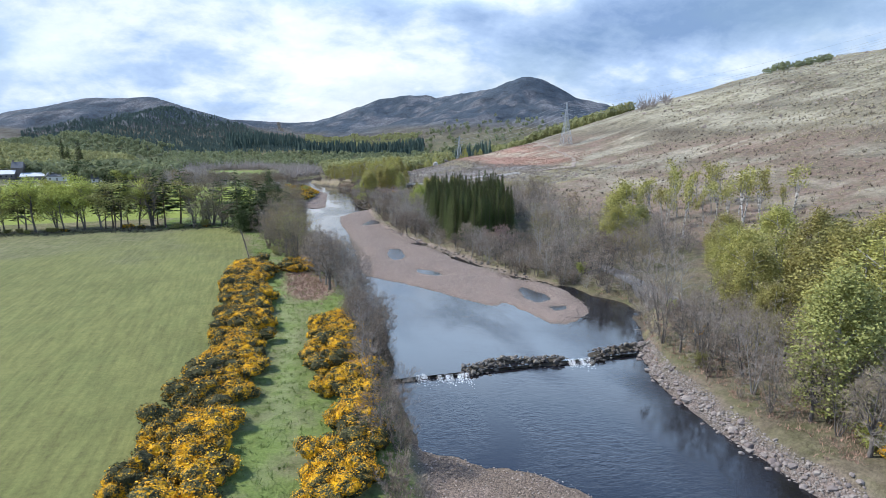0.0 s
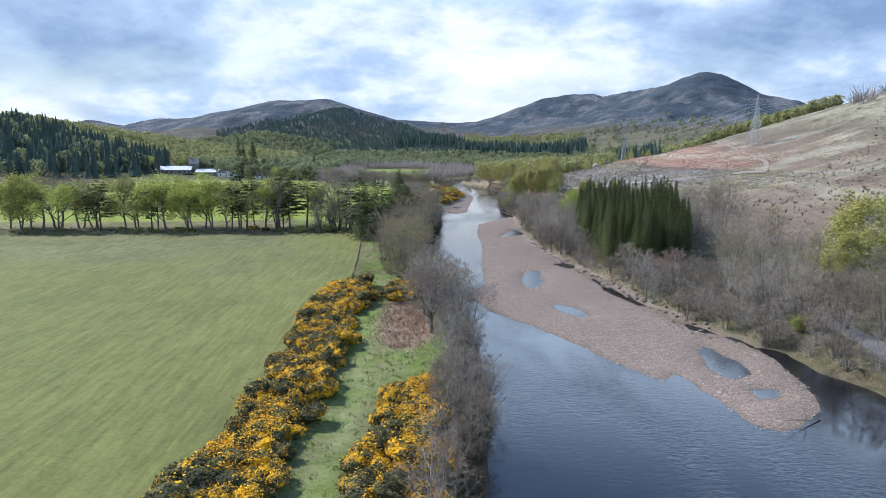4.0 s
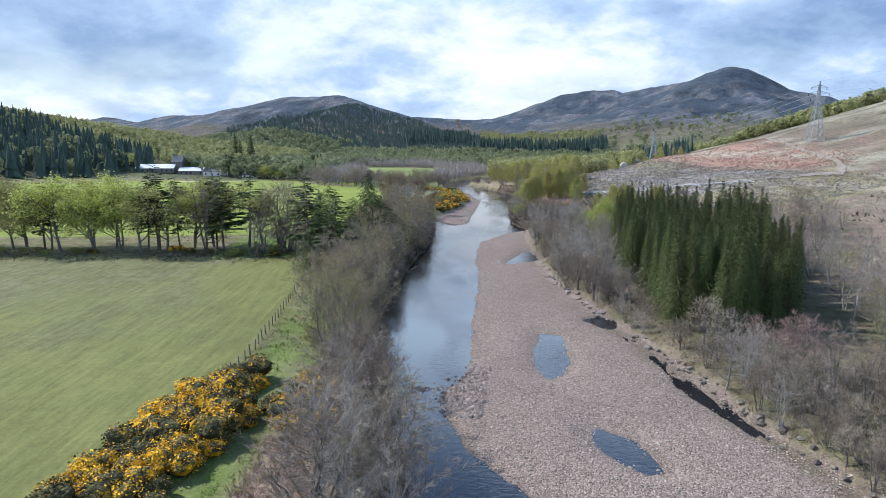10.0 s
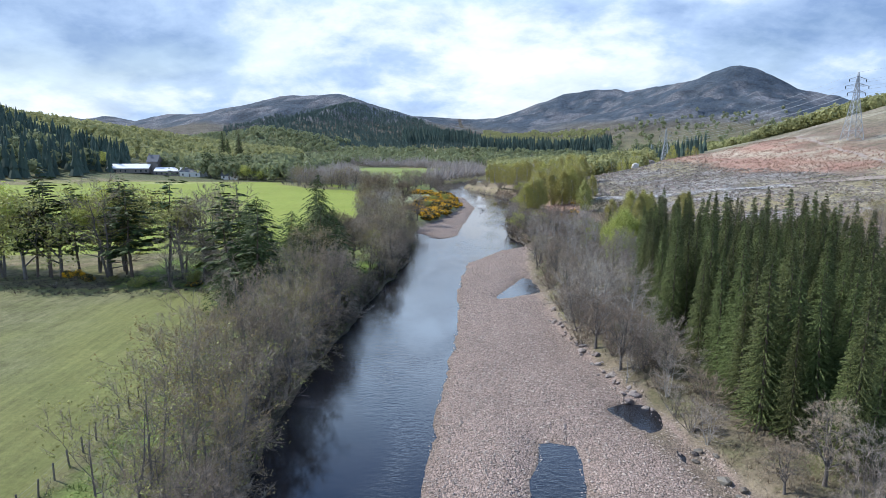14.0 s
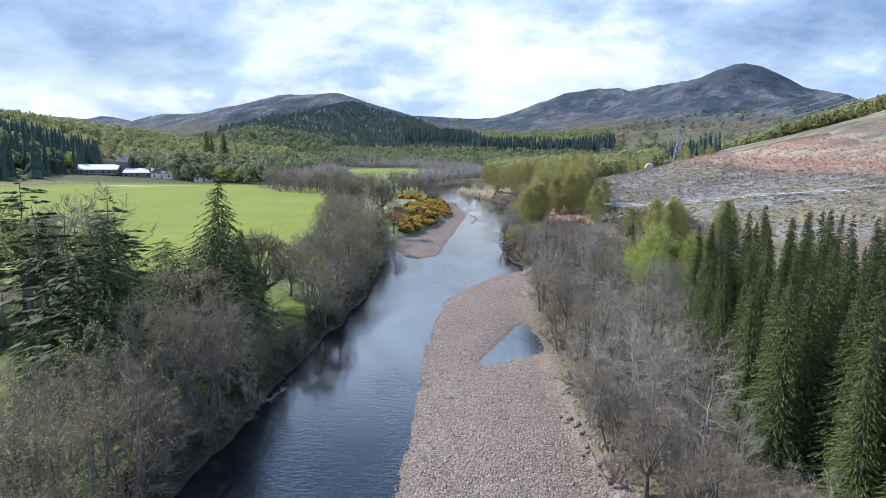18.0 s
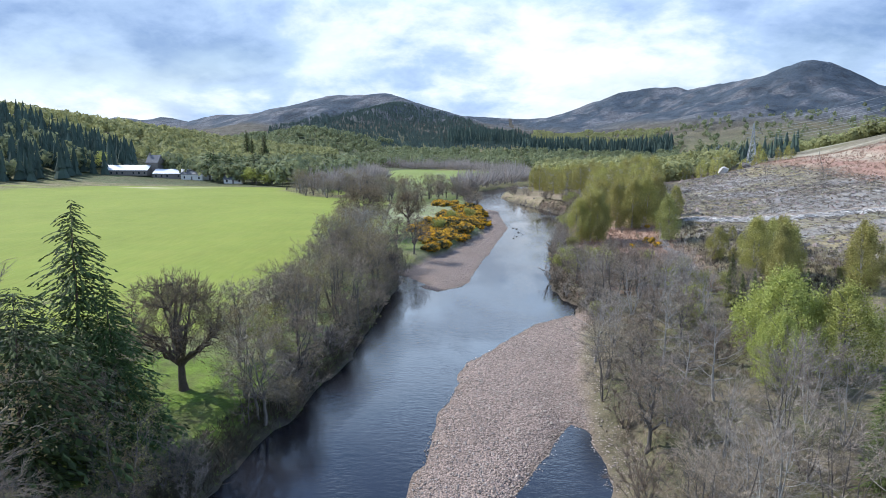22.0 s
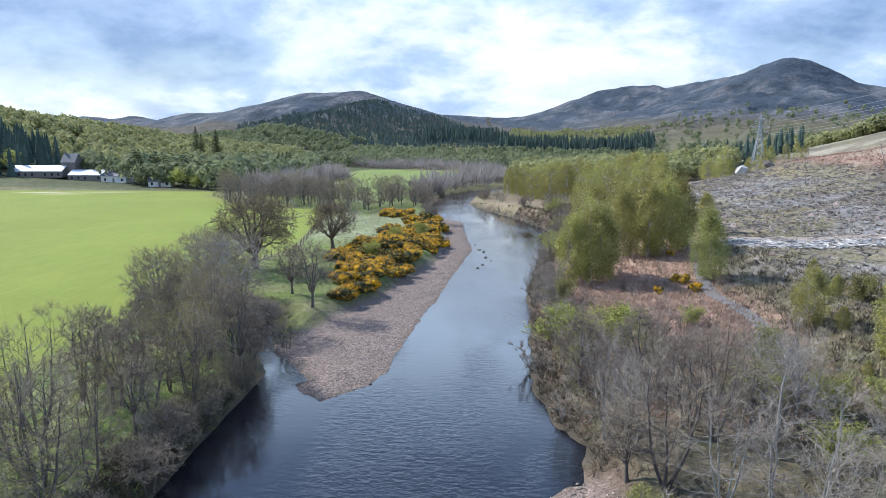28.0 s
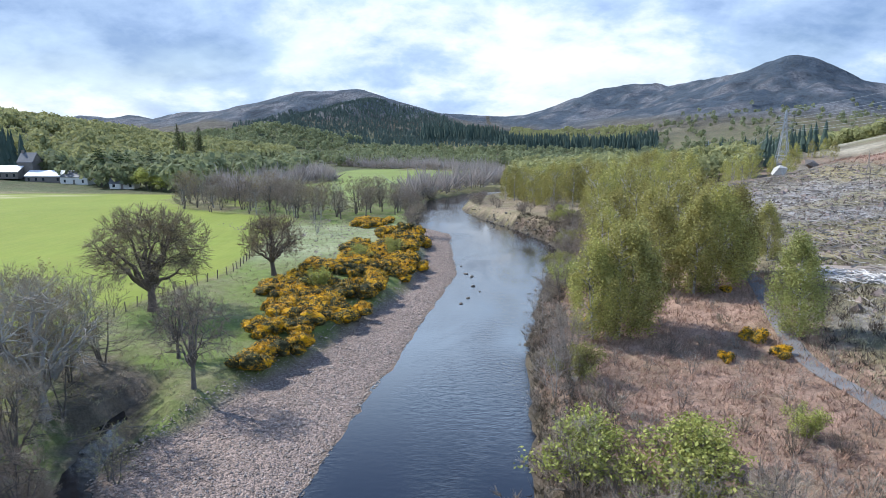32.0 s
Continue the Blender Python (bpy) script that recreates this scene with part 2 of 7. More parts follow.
TWIG_OAK = material("oak_twigs", (0.23, 0.175, 0.115), 0.9, 0.1, 0.6, 6, 0, island=0.7, per_object=0.2)
TWIG_PALE = material("lichened_twigs", (0.295, 0.25, 0.207), 0.9, 0.1, 0.6, 6, 0, island=0.7, per_object=0.4)
TWIG_RED = material("reddish_twigs", (0.25, 0.17, 0.148), 0.9, 0.1, 0.6, 6, 0, island=0.6, per_object=0.3)
LEAF_LIME = material("young_leaves", (0.36, 0.38, 0.095), 0.7, 0.15, 0.5, 5, 0, island=0.7, per_object=0.35, translucent=0.3)
LEAF_OLIVE = material("opening_leaves", (0.255, 0.25, 0.085), 0.7, 0.15, 0.5, 5, 0, island=0.7, per_object=0.4, translucent=0.3)
LEAF_BUD = material("bronze_buds", (0.25, 0.20, 0.09), 0.7, 0.15, 0.5, 5, 0, island=0.7, per_object=0.3, translucent=0.25)
LEAF_BIRCH = material("birch_leaves", (0.305, 0.282, 0.088), 0.7, 0.3, 0.35, 5, 0, island=0.8, per_object=0.4, translucent=0.28)
LEAF_BRIGHT = material("bright_leaves", (0.32, 0.335, 0.09), 0.7, 0.15, 0.5, 5, 0, island=0.6, per_object=0.3, translucent=0.3)
NEEDLE = material("spruce_needles", (0.07, 0.085, 0.024), 0.75, 0.2, 0.7, 6, 0, island=0.9, per_object=0.5)
NEEDLE_FIR = material("fir_needles", (0.046, 0.070, 0.018), 0.75, 0.2, 0.7, 6, 0, island=0.9, per_object=0.4, translucent=0.1)
GORSE_YELLOW = material("gorse_blossom", (0.7, 0.38, 0.01), 0.7, 0.12, 1.5, 8, 0, island=0.6, per_object=0.25)
STONE = material("river_stone", (0.27, 0.22, 0.19), 0.85, 0.3, 2.0, 15, 0.3, 20, island=0.9, per_object=0.5)
WET_STONE = material("wet_dark_stone", (0.105, 0.095, 0.085), 0.5, 0.35, 1.6, 12, 0.4, 14, per_object=0.7, tone2=(0.145, 0.12, 0.095), tone_scale=1.2)
FOAM = material("white_water_foam", (0.85, 0.87, 0.88), 0.6, 0.25, 2.5, 9, 0.6, 6)
WOOD_POST = material("weathered_post", (0.14, 0.12, 0.10), 0.9, 0.3, 4, 20, 0.3, 20, per_object=0.4)
WIRE = material("fence_wire", (0.22, 0.22, 0.22), 0.5, 0.1, 4, 20, 0, metal=0.7)
DRIFT = material("driftwood", (0.22, 0.195, 0.17), 0.9, 0.3, 2, 12, 0.3, 12, per_object=0.5)
STEEL = material("galvanised_steel", (0.36, 0.38, 0.40), 0.55, 0.12, 1, 6, 0, metal=0.4)
ASPHALT = material("worn_tarmac", (0.16, 0.155, 0.155), 0.9, 0.25, 0.4, 6, 0.3, 18)
TRACK = material("stony_track", (0.27, 0.225, 0.19), 0.95, 0.3, 0.4, 5, 0.4, 9)
# far woods: base colours paled and blued to stand in for distance haze
FAR_GREEN = material("hazed_far_foliage", (0.20, 0.222, 0.118), 0.85, 0.3, 0.02, 0.2, 0, island=0.2, translucent=0.42)
FAR_LIME = material("hazed_far_birch", (0.285, 0.288, 0.13), 0.85, 0.3, 0.02, 0.2, 0, island=0.2, translucent=0.42)
FAR_NEEDLE = material("hazed_far_conifers", (0.066, 0.098, 0.078), 0.85, 0.2, 0.02, 0.2, 0, island=0.32, translucent=0.25)
HAZED_NEEDLE = material("hazed_hill_pines", (0.085, 0.118, 0.098), 0.85, 0.3, 0.02, 0.2, 0, island=0.4, translucent=0.25)
FAR_BARE = material("hazed_far_bare_trees", (0.30, 0.262, 0.24), 0.9, 0.2, 0.02, 0.2, 0, island=0.32, translucent=0.25)
ROOF_PALE = material("pale_sheet_roof", (0.62, 0.63, 0.66), 0.6, 0.12, 0.3, 3, 0.1, 3)
ROOF_SLATE = material("slate_roof", (0.12, 0.125, 0.14), 0.7, 0.2, 0.8, 6, 0.2, 6)
HARL = material("pale_harling", (0.6, 0.58, 0.54), 0.9, 0.12, 0.5, 8, 0.2, 20)
STONE_WALL = material("dark_stone_wall", (0.17, 0.15, 0.135), 0.9, 0.25, 0.8, 6, 0.3, 6)
GLASS_DARK = material("window_glass", (0.03, 0.035, 0.04), 0.1, 0.1, 1, 4, 0)
PALE_ROCK = material("pale_boulder", (0.40, 0.38, 0.35), 0.9, 0.3, 0.8, 6, 0.4, 5)
BLEACHED = material("bleached_timber", (0.42, 0.40, 0.38), 0.9, 0.25, 1.2, 8, 0.2, 8, island=0.9)
RIPRAP = material("grey_bank_stone", (0.165, 0.14, 0.128), 0.85, 0.3, 2.0, 15, 0.3, 20, island=0.8, per_object=0.6)


def blossom_material(name, share):
    """Dense spiny foliage speckled with small yellow flowers, thick in some patches and thin in others."""
    mat = bpy.data.materials.new(name)
    mat.use_nodes = True
    nt = mat.node_tree
    bsdf = nt.nodes["Principled BSDF"]
    bsdf.inputs["Roughness"].default_value = 0.85
    bsdf.inputs["Specular IOR Level"].default_value = 0.15
    N, L = nt.nodes.new, nt.links.new
    co, oi = N("ShaderNodeTexCoord"), N("ShaderNodeObjectInfo")
    shift = N("ShaderNodeVectorMath")
    shift.operation = "ADD"
    grow = N("ShaderNodeMath")
    grow.operation = "MULTIPLY"
    grow.inputs[1].default_value = 40.0
    L(oi.outputs["Random"], grow.inputs[0])
    L(co.outputs["Object"], shift.inputs[0])
    L(grow.outputs[0], shift.inputs[1])

    def tex(sc, detail):
        n = N("ShaderNodeTexNoise")
        n.inputs["Scale"].default_value, n.inputs["Detail"].default_value = sc, detail
        L(shift.outputs[0], n.inputs["Vector"])
        return n.outputs["Fac"]

    a, b = N("ShaderNodeMath"), N("ShaderNodeMath")
    a.operation = b.operation = "MULTIPLY_ADD"
    L(tex(13.0, 4), a.inputs[0])
    a.inputs[1].default_value, a.inputs[2].default_value = 1.3, -0.65 + share
    L(tex(1.7, 3), b.inputs[0])
    b.inputs[1].default_value = 1.6
    L(a.outputs[0], b.inputs[2])
    r = N("ShaderNodeValToRGB")
    el = r.color_ramp.elements
    el.new(0.5), el.new(0.6)
    for e, (p, c) in zip(el, ((0.55, (0.045, 0.045, 0.02)), (0.72, (0.13, 0.12, 0.045)), (0.84, (0.42, 0.22, 0.012)), (1.0, (0.72, 0.39, 0.010)))):
        e.position, e.color = p, (*c, 1)
    L(b.outputs[0], r.inputs[0])
    L(r.outputs[0], bsdf.inputs["Base Color"])
    bump = N("ShaderNodeBump")
    bump.inputs["Strength"].default_value, bump.inputs["Distance"].default_value = 1.0, 0.25
    L(tex(9.0, 5), bump.inputs["Height"])
    L(bump.outputs[0], bsdf.inputs["Normal"])
    return mat


GORSE_FULL, GORSE_SPARSE = blossom_material("gorse_in_flower", -0.06), blossom_material("gorse_past_flower", -0.22)

# ---- the plan: river, banks, hills ----


def smooth(t):
    t = np.clip(t, 0, 1)
    return t * t * (3 - 2 * t)


def value_noise(x, y, seed=0):
    xi, yi = np.floor(x).astype(np.int64), np.floor(y).astype(np.int64)
    fx, fy = smooth(x - xi), smooth(y - yi)

    def h(a, b):
        n = (a * 374761393 + b * 668265263 + seed * 1442695041) & 0xFFFFFFFF
        n = ((n ^ (n >> 13)) * 1274126177) & 0xFFFFFFFF
        return ((n ^ (n >> 16)) & 0xFFFF) / 32767.5 - 1.0

    top = h(xi, yi) * (1 - fx) + h(xi + 1, yi) * fx
    low = h(xi, yi + 1) * (1 - fx) + h(xi + 1, yi + 1) * fx
    return top * (1 - fy) + low * fy


def fbm(x, y, scale, octaves=4, seed=0, gain=0.5):
    total, amp = 0.0, 1.0
    for k in range(octaves):
        total = total + amp * value_noise(x * scale + 17.3 * k, y * scale - 9.1 * k, seed + k)
        scale, amp = scale * 2.03, amp * gain
    return total


def inside(x, y, poly):
    """Metres inside a closed outline, negative outside it; far off it is -20."""
    poly = np.array(poly, float)
    out = np.full(np.shape(x), -20.0)
    near = (x > poly[:, 0].min() - 15) & (x < poly[:, 0].max() + 15) & (y > poly[:, 1].min() - 15) & (y < poly[:, 1].max() + 15)
    px, py = np.asarray(x)[near], np.asarray(y)[near]
    dist, odd = np.full(px.shape, 1e9), np.zeros(px.shape, bool)
    for (ax, ay), (bx, by) in zip(poly, np.roll(poly, -1, 0)):
        t = np.clip(((px - ax) * (bx - ax) + (py - ay) * (by - ay)) / ((bx - ax) ** 2 + (by - ay) ** 2), 0, 1)
        dist = np.minimum(dist, np.hypot(px - ax - t * (bx - ax), py - ay - t * (by - ay)))
        cross = ((ay > py) != (by > py)) & (px < (bx - ax) * (py - ay) / (by - ay + 1e-12) + ax)
        odd ^= cross
    out[near] = np.where(odd, dist, -dist)
    return out


def along(x, y, line):
    """Metres from an open line."""
    dist = np.full(np.shape(x), 1e9)
    for (ax, ay), (bx, by) in zip(line, line[1:]):
        t = np.clip(((x - ax) * (bx - ax) + (y - ay) * (by - ay)) / ((bx - ax) ** 2 + (by - ay) ** 2), 0, 1)
        dist = np.minimum(dist, np.hypot(x - ax - t * (bx - ax), y - ay - t * (by - ay)))
    return dist


LEFT_Y = [-400, 15, 52, 69, 91, 110, 122, 135, 150, 165, 180, 195, 208, 220, 240, 262, 275, 284, 289, 297, 305, 318, 330, 345, 363, 380, 391, 397, 434, 470, 495, 530, 600, 5000]
LEFT_X = [8, 9, 12.3, 13.8, 16.5, 16.8, 15.5, 12.5, 9.3, 8.5, 9.2, 11, 11.6, 13.5, 15.8, 15.2, 15.6, 15.0, 17.2, 19, 22.6, 25, 28.2, 29.4, 28.8, 26.8, 25, 23.5, 20.5, 21, 33, 52, 80, 80]
RIGHT_Y = [-400, 20, 38, 50, 56, 63, 70, 79, 88, 100, 112, 120, 130, 145, 155, 165, 175, 190, 210, 235, 257, 263, 267, 273, 288, 305, 322, 340, 360, 371, 379, 390, 409, 416, 434, 442, 478, 500, 530, 600, 5000]
RIGHT_X = [41, 41, 40.8, 41.7, 42.4, 44, 47.3, 54, 57, 56, 52.5, 49.5, 47.3, 45.6, 44.4, 42.7, 40.6, 38.6, 38.4, 39.6, 42.8, 43, 41.3, 40.9, 41.5, 42.6, 44.9, 48, 52, 53.4, 52.8, 49.7, 43.2, 40.5, 35, 33.4, 36.4, 46, 64, 92, 92]
BAR_MAIN = [(43.3, 83.2), (41.3, 84.4), (40.7, 88.9), (40.2, 94.9), (39.4, 99.2), (38.2, 98), (37.1, 95.8), (35.4, 98.5), (32.9, 103.4), (29.8, 111.3), (25, 119.6), (20.9, 126), (18.6, 134), (18.5, 140), (21, 145), (21.7, 152), (22.4, 164), (23.9, 180), (25.2, 195), (25.6, 210), (26.2, 221), (27.4, 231), (28.2, 238), (31, 242), (36.3, 253), (41.9, 258), (46, 252), (44, 235), (42, 215), (41.5, 200), (41, 188), (41.2, 178), (42.6, 170), (44.8, 158), (46.2, 146), (46.9, 138), (47.9, 130), (49.3, 123), (51.6, 116), (53, 112), (53.4, 108), (53, 101), (52.4, 94), (51.6, 91), (49.2, 87.8), (45.9, 84.8)]
BAR_UPPER = [(22.3, 270), (20.2, 271.5), (17, 276), (13, 284), (15, 290), (17, 298), (20, 306), (23, 319), (26.5, 331), (27.5, 345), (27, 363), (25, 380), (23.5, 391), (26, 397), (32, 388), (33.1, 369.5), (34.8, 345), (31.7, 321), (30, 305), (28.6, 295), (27.4, 283), (27.2, 277), (25.3, 272.5)]
BAR_LOWER = [(12.0, 53), (15.4, 50.2), (17.2, 47.7), (21, 45.6), (23, 43.2), (24.1, 40.7), (27, 30), (30, 10), (6, 10), (6, 40), (9, 54)]
BAR_FAR = [(39, 418), (45, 402), (49, 391), (51, 392), (47, 404), (42, 418), (37, 434), (34, 438)]
POOLS = [
    [(31.1, 160.1), (34.2, 159.1), (33.7, 152.3), (32.3, 145.3), (29.6, 143.3), (28.8, 147.5), (29.8, 153)],
    [(31.8, 132), (34.4, 129.8), (35.9, 125.9), (35.7, 123.6), (34.1, 123.4), (31.9, 126.6), (31.1, 129.2)],
    [(37.4, 223.4), (39.2, 222), (39.3, 213), (37.4, 210.8), (34.5, 209.0), (31.9, 207.9), (31.6, 209.0), (33.2, 212.7), (34.8, 217.2)],
    [(46.9, 109.6), (48.4, 103), (48.4, 98.4), (44.6, 96.8), (43.9, 101.1), (45.2, 106)],
    [(45, 94.2), (48.8, 94), (47.6, 91.6), (45.2, 90.8)],
]
BACKWATER = [(40.6, 166), (42.3, 156), (43.2, 150), (44.0, 141), (45.2, 133), (46.4, 128), (47.6, 122), (49, 117.5), (51.5, 113), (54.5, 105), (56, 96), (55, 88)]
SIDE_BURN = [(3, 299), (8, 295), (11.6, 288), (13.4, 282), (16, 277.5), (19, 274.5)]
FIELD_NEAR = [(-7.5, 207), (-30, 208), (-57, 211), (-85, 212), (-130, 214), (-220, 216), (-220, -300), (-12, -300), (-10.6, 48), (-9.2, 58), (-7.2, 75), (-5.8, 95), (-6, 118), (-3.8, 140), (-4, 160), (-5.5, 184)]
FIELD_GREEN = [(-2, 240), (-3, 260), (-4.5, 287), (-3, 318), (1, 336), (-4, 372), (-8, 404), (-24, 414), (-46, 425), (-64, 455), (-72, 482), (-130, 478), (-160, 470), (-185, 440), (-230, 380), (-260, 300), (-200, 236), (-90, 238), (-40, 240)]
FIELD_FAR = [(-46, 455), (-18, 455), (2, 470), (12, 505), (30, 560), (45, 660), (40, 740), (-60, 800), (-70, 700), (-40, 610), (-60, 520)]

# heights of the land: x, y, z
LAND_LEFT = [(-10, -300, 1.5), (-200, -300, 2), (-10, 50, 1.7), (-60, 50, 1.9), (-150, 60, 2.5), (0, 130, 1.7), (-60, 140, 1.6), (-150, 150, 2), (0, 205, 1.7), (-60, 215, 1.2), (-160, 215, 1.5), (0, 260, 1.6), (-80, 300, 1.7), (-200, 320, 2.2), (5, 340, 1.8), (-70, 420, 1.9), (10, 420, 1.4), (-170, 500, 2.2), (-235, 470, 4), (-300, 560, 22), (-410, 724, 46), (-420, 560, 48), (-260, 690, 9), (-340, 420, 20), (-400, 250, 22), (-188, 735, 0), (-350, 930, 26), (-120, 850, -3)]
LAND_RIGHT = [(60, -250, 3), (160, -200, 18), (46, 40, 1.7), (58, 60, 2.6), (72, 60, 4.5), (110, 80, 10), (60, 110, 1.8), (80, 128, 2.6), (72, 170, 2.0), (100, 170, 6), (48, 180, 1.7), (50, 240, 1.8), (85, 240, 4.5), (46, 300, 2.2), (66, 300, 3), (77, 320, 6.2), (92, 312, 7.5), (56, 350, 2.4), (85, 360, 7), (109, 400, 12.2), (138, 322, 13.4), (172, 196, 19), (153, 286, 14.5), (172, 336, 19.4), (184, 406, 26), (200, 391, 28.3), (146, 387, 19)]
LAND_FAR = [(268, 401, 51), (273, 474, 45), (352, 417, 71), (393, 415, 81), (543, 523, 108), (300, 280, 52), (400, 200, 82), (300, 100, 58), (280, 700, 13), (290, 610, 30), (300, 540, 42), (148, 498, 5), (70, 480, 1.2), (100, 640, -1), (30, 520, 0.6), (0, 800, -3), (150, 900, -5), (376, 970, 6), (560, 760, 48), (0, 1300, -9), (250, 1300, -8), (-200, 1150, 3), (500, 1250, 2), (-700, 900, 70), (-900, 1500, 40), (900, 900, 90), (0, 4500, 0), (-3000, 4500, 0), (3000, 4500, 0), (-3000, -300, 60), (3000, -300, 140)]
# ridges of the hills round the valley
RIDGE_LEFT = [(-1243, 2700, 94), (-1038, 2600, 125), (-870, 2500, 122), (-710, 2400, 145), (-610, 2300, 157), (-506, 2230, 170), (-388, 2200, 171), (-312, 2180, 173), (-224, 2050, 143), (-131, 1950, 110), (-63, 1880, 86), (-15, 1800, 55), (43, 1700, 27), (95, 1600, 6)]
RIDGE_FAR = [(-2992, 3600, 170), (-2380, 3600, 168), (-2258, 3600, 163), (-2139, 3600, 125), (-2359, 4100, 173), (-2203, 4100, 152), (-2067, 4100, 174), (-1975, 4100, 138), (-1819, 4100, 137), (-1300, 4000, 120)]
RIDGE_GAP = [(-600, 2850, 98), (-185, 2850, 117), (-99, 2850, 129), (33, 2850, 126), (170, 2850, 116), (260, 2850, 122), (330, 2800, 122), (403, 2780, 120)]
RIDGE_MAIN = [(216, 2700, 88), (307, 2700, 118), (416, 2680, 179), (501, 2660, 210), (609, 2650, 224), (684, 2640, 227), (728, 2600, 213), (783, 2500, 221), (843, 2380, 225), (850, 2200, 224), (860, 2100, 239), (898, 2070, 252), (936, 2070, 247), (975, 2080, 224), (1046, 2100, 186), (1147, 2150, 138), (1297, 2200, 111), (1594, 2300, 57)]
RIDGE_SPUR = [(-224, 2050, 140), (-250, 1850, 118), (-300, 1650, 84), (-330, 1450, 48), (-330, 1250, 24)]

CONTROL = np.array(LAND_LEFT + LAND_RIGHT + LAND_FAR, float)


def surface_weights():
    p, z = CONTROL[:, :2], CONTROL[:, 2]
    k = np.sqrt(((p[:, None] - p[None]) ** 2).sum(-1) + 9.0)
    one = np.c_[np.ones(len(p)), p / 1000]
    a = np.block([[k, one], [one.T, np.zeros((3, 3))]])
    return np.linalg.solve(a, np.r_[z, 0, 0, 0])


WEIGHTS = surface_weights()


def land(x, y):
    z = WEIGHTS[-3] + WEIGHTS[-2] * x / 1000 + WEIGHTS[-1] * y / 1000
    for w, (cx, cy, _) in zip(WEIGHTS, CONTROL):
        z = z + w * np.sqrt((x - cx) ** 2 + (y - cy) ** 2 + 9.0)
    return z


def ridge(x, y, line, fall, crest):
    """The height of a ridge with falling flanks; crest gathers how near its top line a spot is."""
    best = np.full(np.shape(x), -1e3)
    for (ax, ay, az), (bx, by, bz) in zip(line, line[1:]):
        t = np.clip(((x - ax) * (bx - ax) + (y - ay) * (by - ay)) / ((bx - ax) ** 2 + (by - ay) ** 2), 0, 1)
        d = np.sqrt((x - ax - t * (bx - ax)) ** 2 + (y - ay - t * (by - ay)) ** 2 + 900.0) - 30.0
        zr = az + t * (bz - az)
        best = np.maximum(best, zr * np.maximum(0, (np.exp(-((d / fall) ** 0.92)) - 0.14) / 0.86))
        np.maximum(crest, np.exp(-((d / 110) ** 2)), out=crest)
    return best


def height(x, y):
    x, y = np.asarray(x, float), np.asarray(y, float)
    z = land(x, y)
    far = smooth((y - 900) / 500)
    if np.any(y > 800):
        crest = np.zeros(x.shape)
        hills = np.maximum.reduce([ridge(x, y, line, fall, crest) for line, fall in ((RIDGE_LEFT, 420), (RIDGE_FAR, 900), (RIDGE_GAP, 620), (RIDGE_MAIN, 520), (RIDGE_SPUR, 260))])
        amp = np.clip(hills - 12, 0, 110)
        rough = (0.5 - np.abs(fbm(x, y, 1 / 330, 5, 3, 0.55))) * amp * 0.26 + (0.42 - np.abs(fbm(x, y, 1 / 105, 4, 8, 0.6))) * amp * 0.15 - amp * 0.05
        rough = rough * (1 - 0.8 * crest)
        z = np.where(far > 0, np.maximum(z * (1 - far) + (-9) * far, (hills + rough) * far - 9 * (1 - smooth(hills / 25))), z)
    hill = smooth((x - 75) / 60) + smooth((-230 - x) / 60)
    z = z + hill * (fbm(x, y, 1 / 45, 4, 11) * 1.4 + fbm(x, y, 1 / 7.0, 2, 12) * 0.35) + 0.05 * fbm(x, y, 0.35, 2, 5) + 0.12 * fbm(x, y, 0.05, 2, 6)
    # river
    wig = 0.5 * fbm(x, y, 0.22, 3, 21)
    left, right = np.interp(y, LEFT_Y, LEFT_X), np.interp(y, RIGHT_Y, RIGHT_X)
    out = np.maximum(left - x, x - right) + wig + 60 * smooth((y - 1000) / 200)
    z = np.where(out > 0, z * np.clip(out / 2.6, 0, 1) ** 0.8, -1.0 * np.clip(-out / 4.0, 0, 1))
    near = (out < 8) & (y < 600) & (y > -60)
    if np.any(near):
        nx, ny, nz, no = x[near], y[near], z[near], out[near]
        w = 0.35 * fbm(nx, ny, 0.5, 3, 31)
        bar = np.maximum.reduce([inside(nx, ny, b) for b in (BAR_MAIN, BAR_UPPER, BAR_LOWER, BAR_FAR)]) + w
        hb = np.where(bar > 0, 0.5 * (1 - np.exp(-bar / 4.0)) + 0.05 * fbm(nx, ny, 0.25, 3, 33), 0.22 * bar)
        nz = np.maximum(nz, hb)
        pool = np.maximum.reduce([inside(nx, ny, p) for p in POOLS]) + w
        nz = np.where(pool > -3, np.minimum(nz, -0.22 * pool), nz)
        side = 0.45 - along(nx, ny, BACKWATER) + 1.7 * fbm(nx, ny, 0.12, 3, 35) + smooth((118 - ny) / 15) * 1.6
        nz = np.where(side > -3, np.minimum(nz, -0.3 * side), nz)
        burn = 1.0 - along(nx, ny, SIDE_BURN) + 1.4 * w
        nz = np.where(burn > -3, np.minimum(nz, -0.3 * burn), nz)
        shoal = (1 - np.clip(np.abs(ny - 141 + 0.2 * (nx - 15)) / 4.5, 0, 1)) * smooth((nx - 10) / 3) * smooth((23 - nx) / 3)
        nz = np.where(shoal > 0.05, np.maximum(nz, -0.5 + 0.48 * shoal + 0.14 * w), nz)
        nz = np.maximum(nz, 0.42 - 0.5 * along(nx, ny, [(23, 69.6), (28.4, 71), (33.3, 70), (35.4, 69.6)]))
        nz = np.maximum(nz, 0.5 - 0.5 * along(nx, ny, [(40.3, 69.8), (44, 70.8), (49, 71.4)]))
